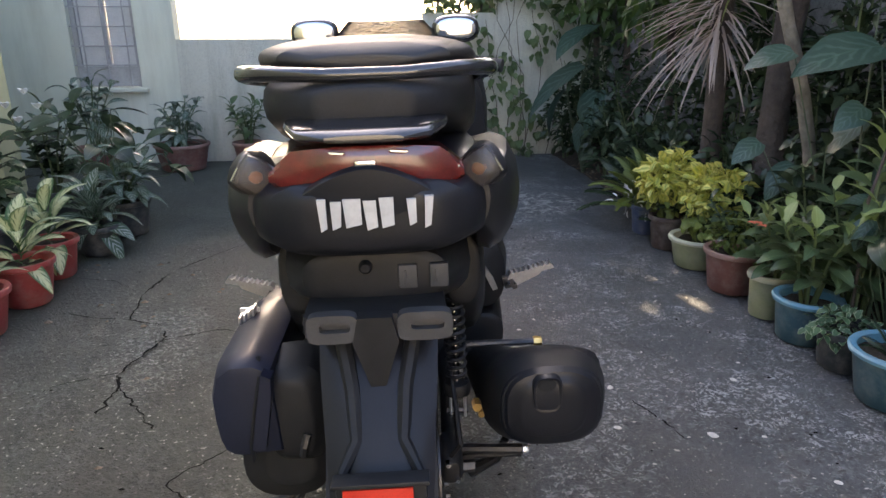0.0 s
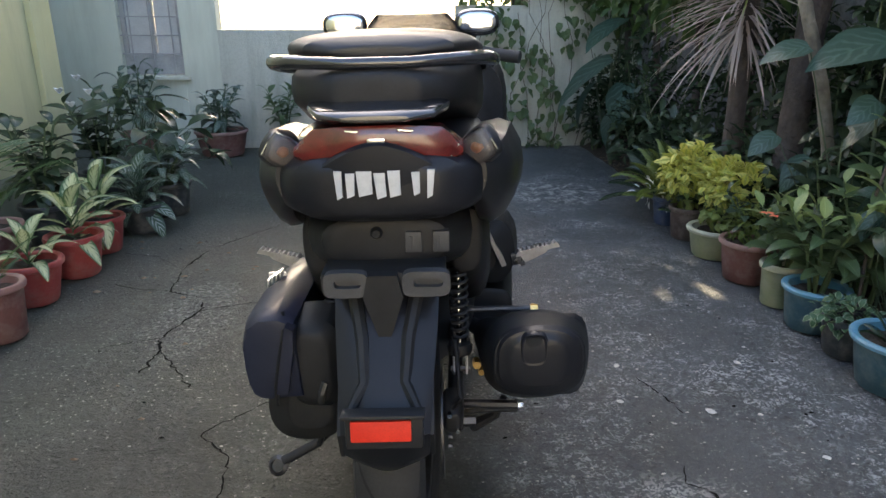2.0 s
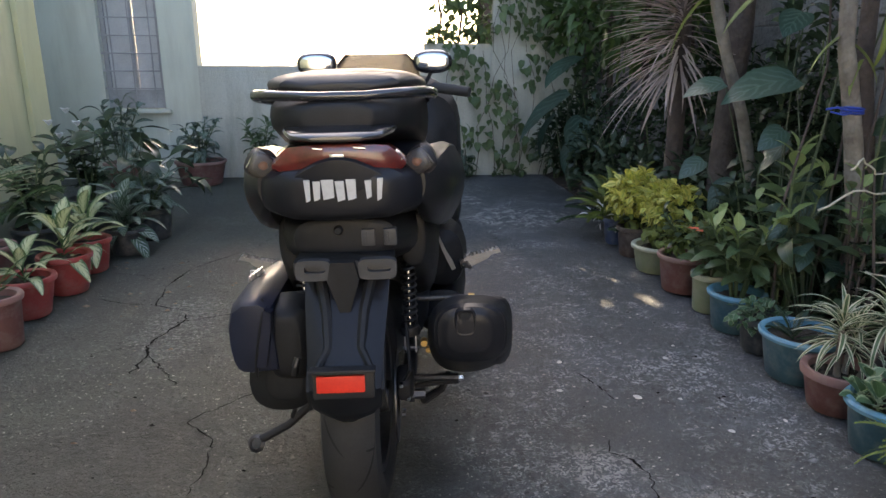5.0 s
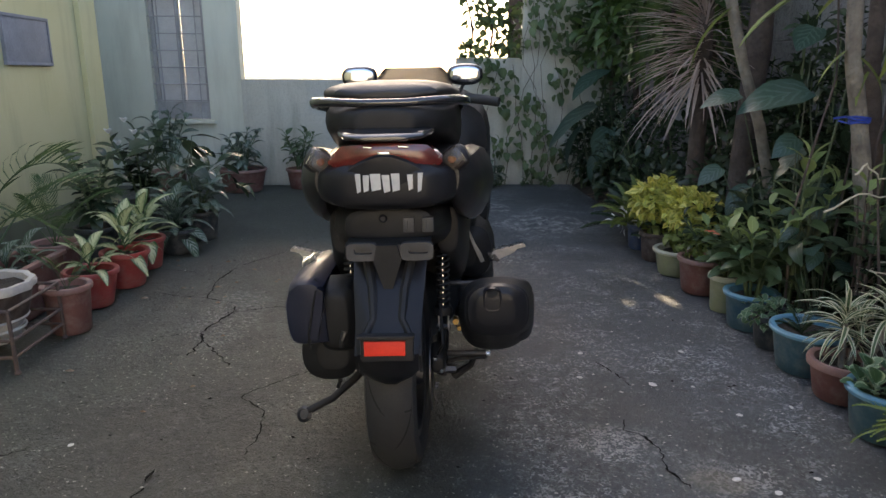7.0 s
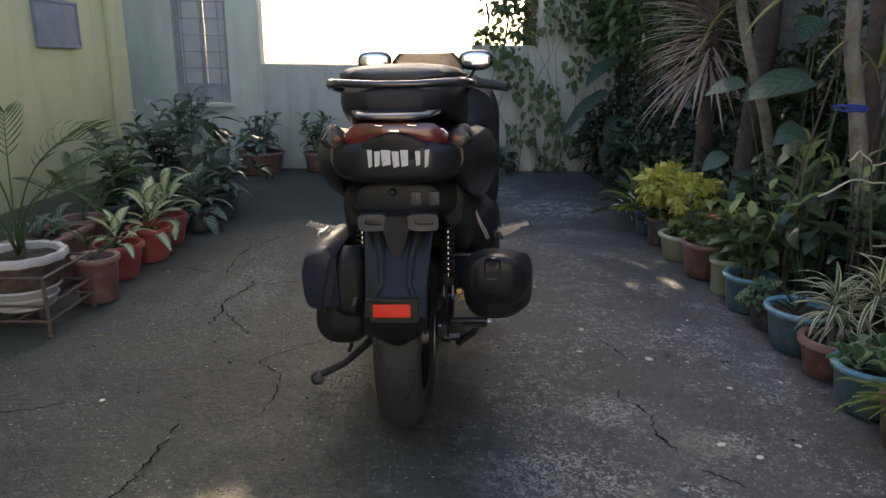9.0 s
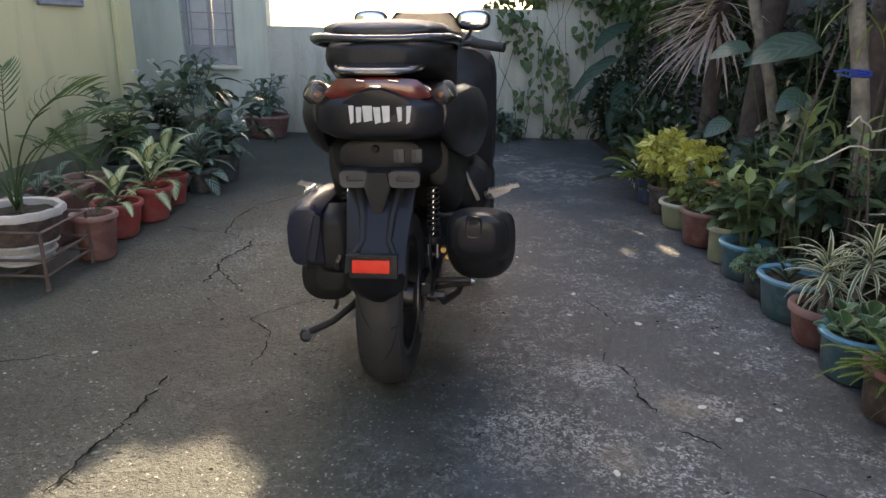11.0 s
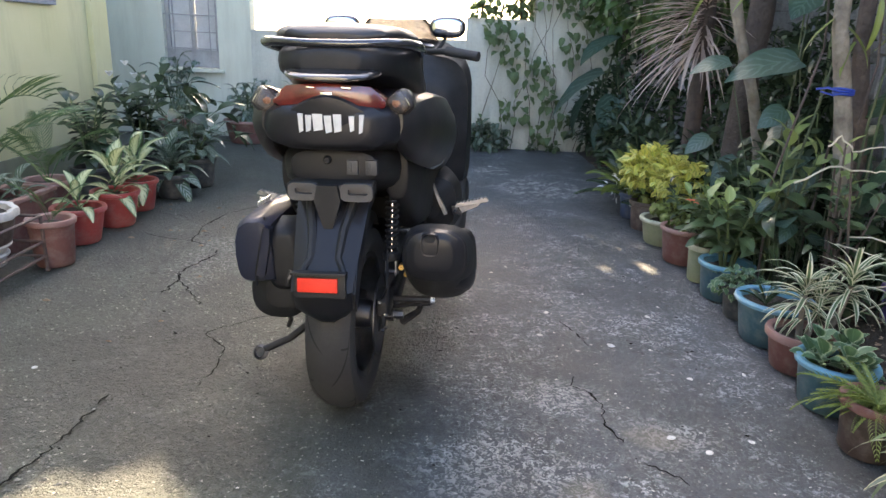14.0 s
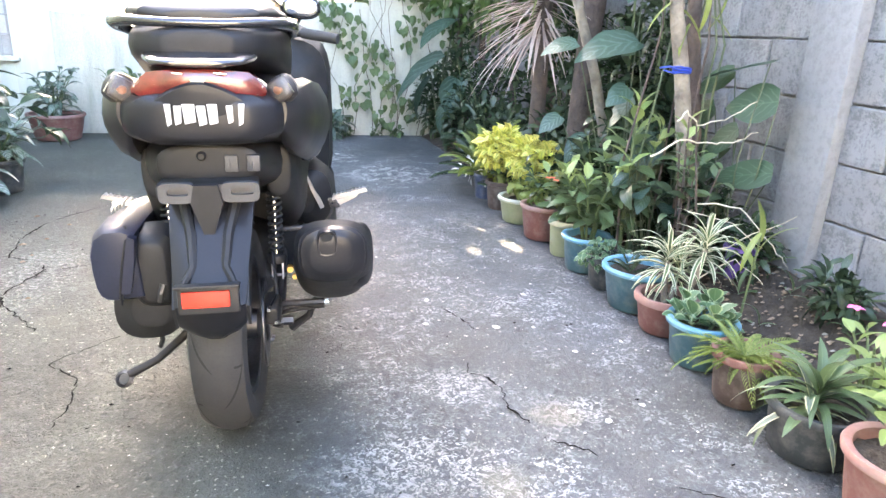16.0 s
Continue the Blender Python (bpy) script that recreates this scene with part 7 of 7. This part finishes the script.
    t, r, z = one("potted_foliage", -0.92, 5.42, 0.12, 0.095, 0.18, M_TERRA, M_TERRA_RIM, "leafy green plant in a terracotta pot", 12)
    bush(t, r, 6, 0.35, 0.16, L_BROAD, 9, z, 1.0)
    t, r, z = one("potted_foliage", -2.0, 5.2, 0.14, 0.11, 0.2, M_TERRA, M_TERRA_RIM, "pale-leaved shrub in a terracotta pot by the window", 13)
    bush(t, r, 6, 0.5, 0.2, L_SILVER, 9, z, 1.0)


left_side()

# ---- unseen trees added beyond the yard's end, whose crowns block the sun ----
# openings carved in the crowns to place sun patches on the slab
SUN_HOLES = [(-1.02, 6.0, 0.15, 0.5), (-1.27, 6.08, 0.12, 0.26), (-1.2, 6.36, 0.08, 0.2), (-0.87, 6.15, -0.02, 0.28),
        (-1.07, 6.72, 0.1, 0.17), (-1.19, 6.62, 0.05, 0.16), (-0.9, 6.58, 0.05, 0.2), (-1.28, 6.46, 0.0, 0.12), (0.6, 8.64, -0.048, 0.26), (0.73, 8.68, -0.045, 0.24), (0.66, 8.28, -0.045, 0.1), (0.46, 8.55, -0.045, 0.22), (0.84, 8.5, -0.05, 0.25), (0.3, 8.32, -0.03, 0.06), (0.2, 10.1, 0.02, 0.04)]


def unseen_shade_tree(u, v, h, label, seed, lobes, leaf=0.24):
    rnd = random.Random(seed)
    t = thing("unseen_shade_tree", at(u, v, -0.06), label, "tree", "trees beyond the yard wall")
    trunk(t, [(0, 0, 0), (0.05, 0.0, h * 0.35), (-0.05, 0.1, h * 0.7), (0, 0, h)], [0.16, 0.13, 0.1, 0.06], M_BARK, 14)
    for x, y, rx, ry, n in lobes:
        a, b = Vector((0, 0, h * 0.6)), Vector((x - u, y - v, 3.96))
        bm = bmesh.new()
        tube(bm, [a, a.lerp(b, 0.5) + Vector((0, 0, 0.25)), b], [0.07, 0.045, 0.02], 8)
        part("limb", bm, M_BARK, t)
        bm = bmesh.new()
        uv = bm.loops.layers.uv.verify()
        for _ in range(n):
            q, f = math.sqrt(rnd.random()), rnd.random() * TAU
            px, py = x + rx * q * math.cos(f), y + ry * q * math.sin(f)
            pz = 3.92 + 0.22 * (1 - q) + rnd.gauss(0, 0.07)
            yaw, size = rnd.random() * 360, leaf * rnd.uniform(0.7, 1.2)
            cx, cy = px - size / 2 * math.sin(radians(yaw)), py + size / 2 * math.cos(radians(yaw))
            tilt, bank = rnd.uniform(-35, 35), rnd.uniform(-30, 30)
            # slide the leaf along the sun's ray to the crown's middle height
            slide = (pz - 3.96) * 1.6
            gx, gy = cx + 0.1 * slide, cy - slide
            if any(((gx - gu) / (ru + 0.1)) ** 2 + ((gy - gv) / (rv + 0.1)) ** 2 < 1 for gu, gv, ru, rv in SUN_HOLES):
                continue
            blade(bm, aim((px - u, py - v, pz), yaw, tilt, bank), size, leaf * 0.55, 0.5, 0.2, "leaf", 3, uv)
        part("crown", bm, G_TREE, t)


unseen_shade_tree(-2.6, 9.0, 3.6, "unseen leafy tree added beyond the yard wall to block the sun", 3, [(-2.7, 6.6, 1.7, 2.0, 3400), (-1.6, 7.6, 0.7, 0.7, 500), (-1.3, 8.6, 1.7, 1.6, 3200), (-2.6, 10.2, 1.6, 1.6, 1800), (-1.0, 10.6, 1.4, 1.4, 1600)])
unseen_shade_tree(1.6, 9.3, 3.6, "unseen leafy tree added beyond the cement wall to block the sun", 4, [(0.4, 7.15, 0.5, 0.5, 320), (-0.72, 7.2, 0.45, 0.5, 620), (0.4, 6.6, 1.25, 1.7, 2200), (1.9, 6.8, 1.3, 1.9, 2200), (0.6, 8.9, 1.6, 1.5, 2400), (2.2, 9.2, 1.4, 1.8, 2000), (0.6, 10.8, 1.7, 1.4, 1800)])

# the wall's blocks, laid last
right_blocks()
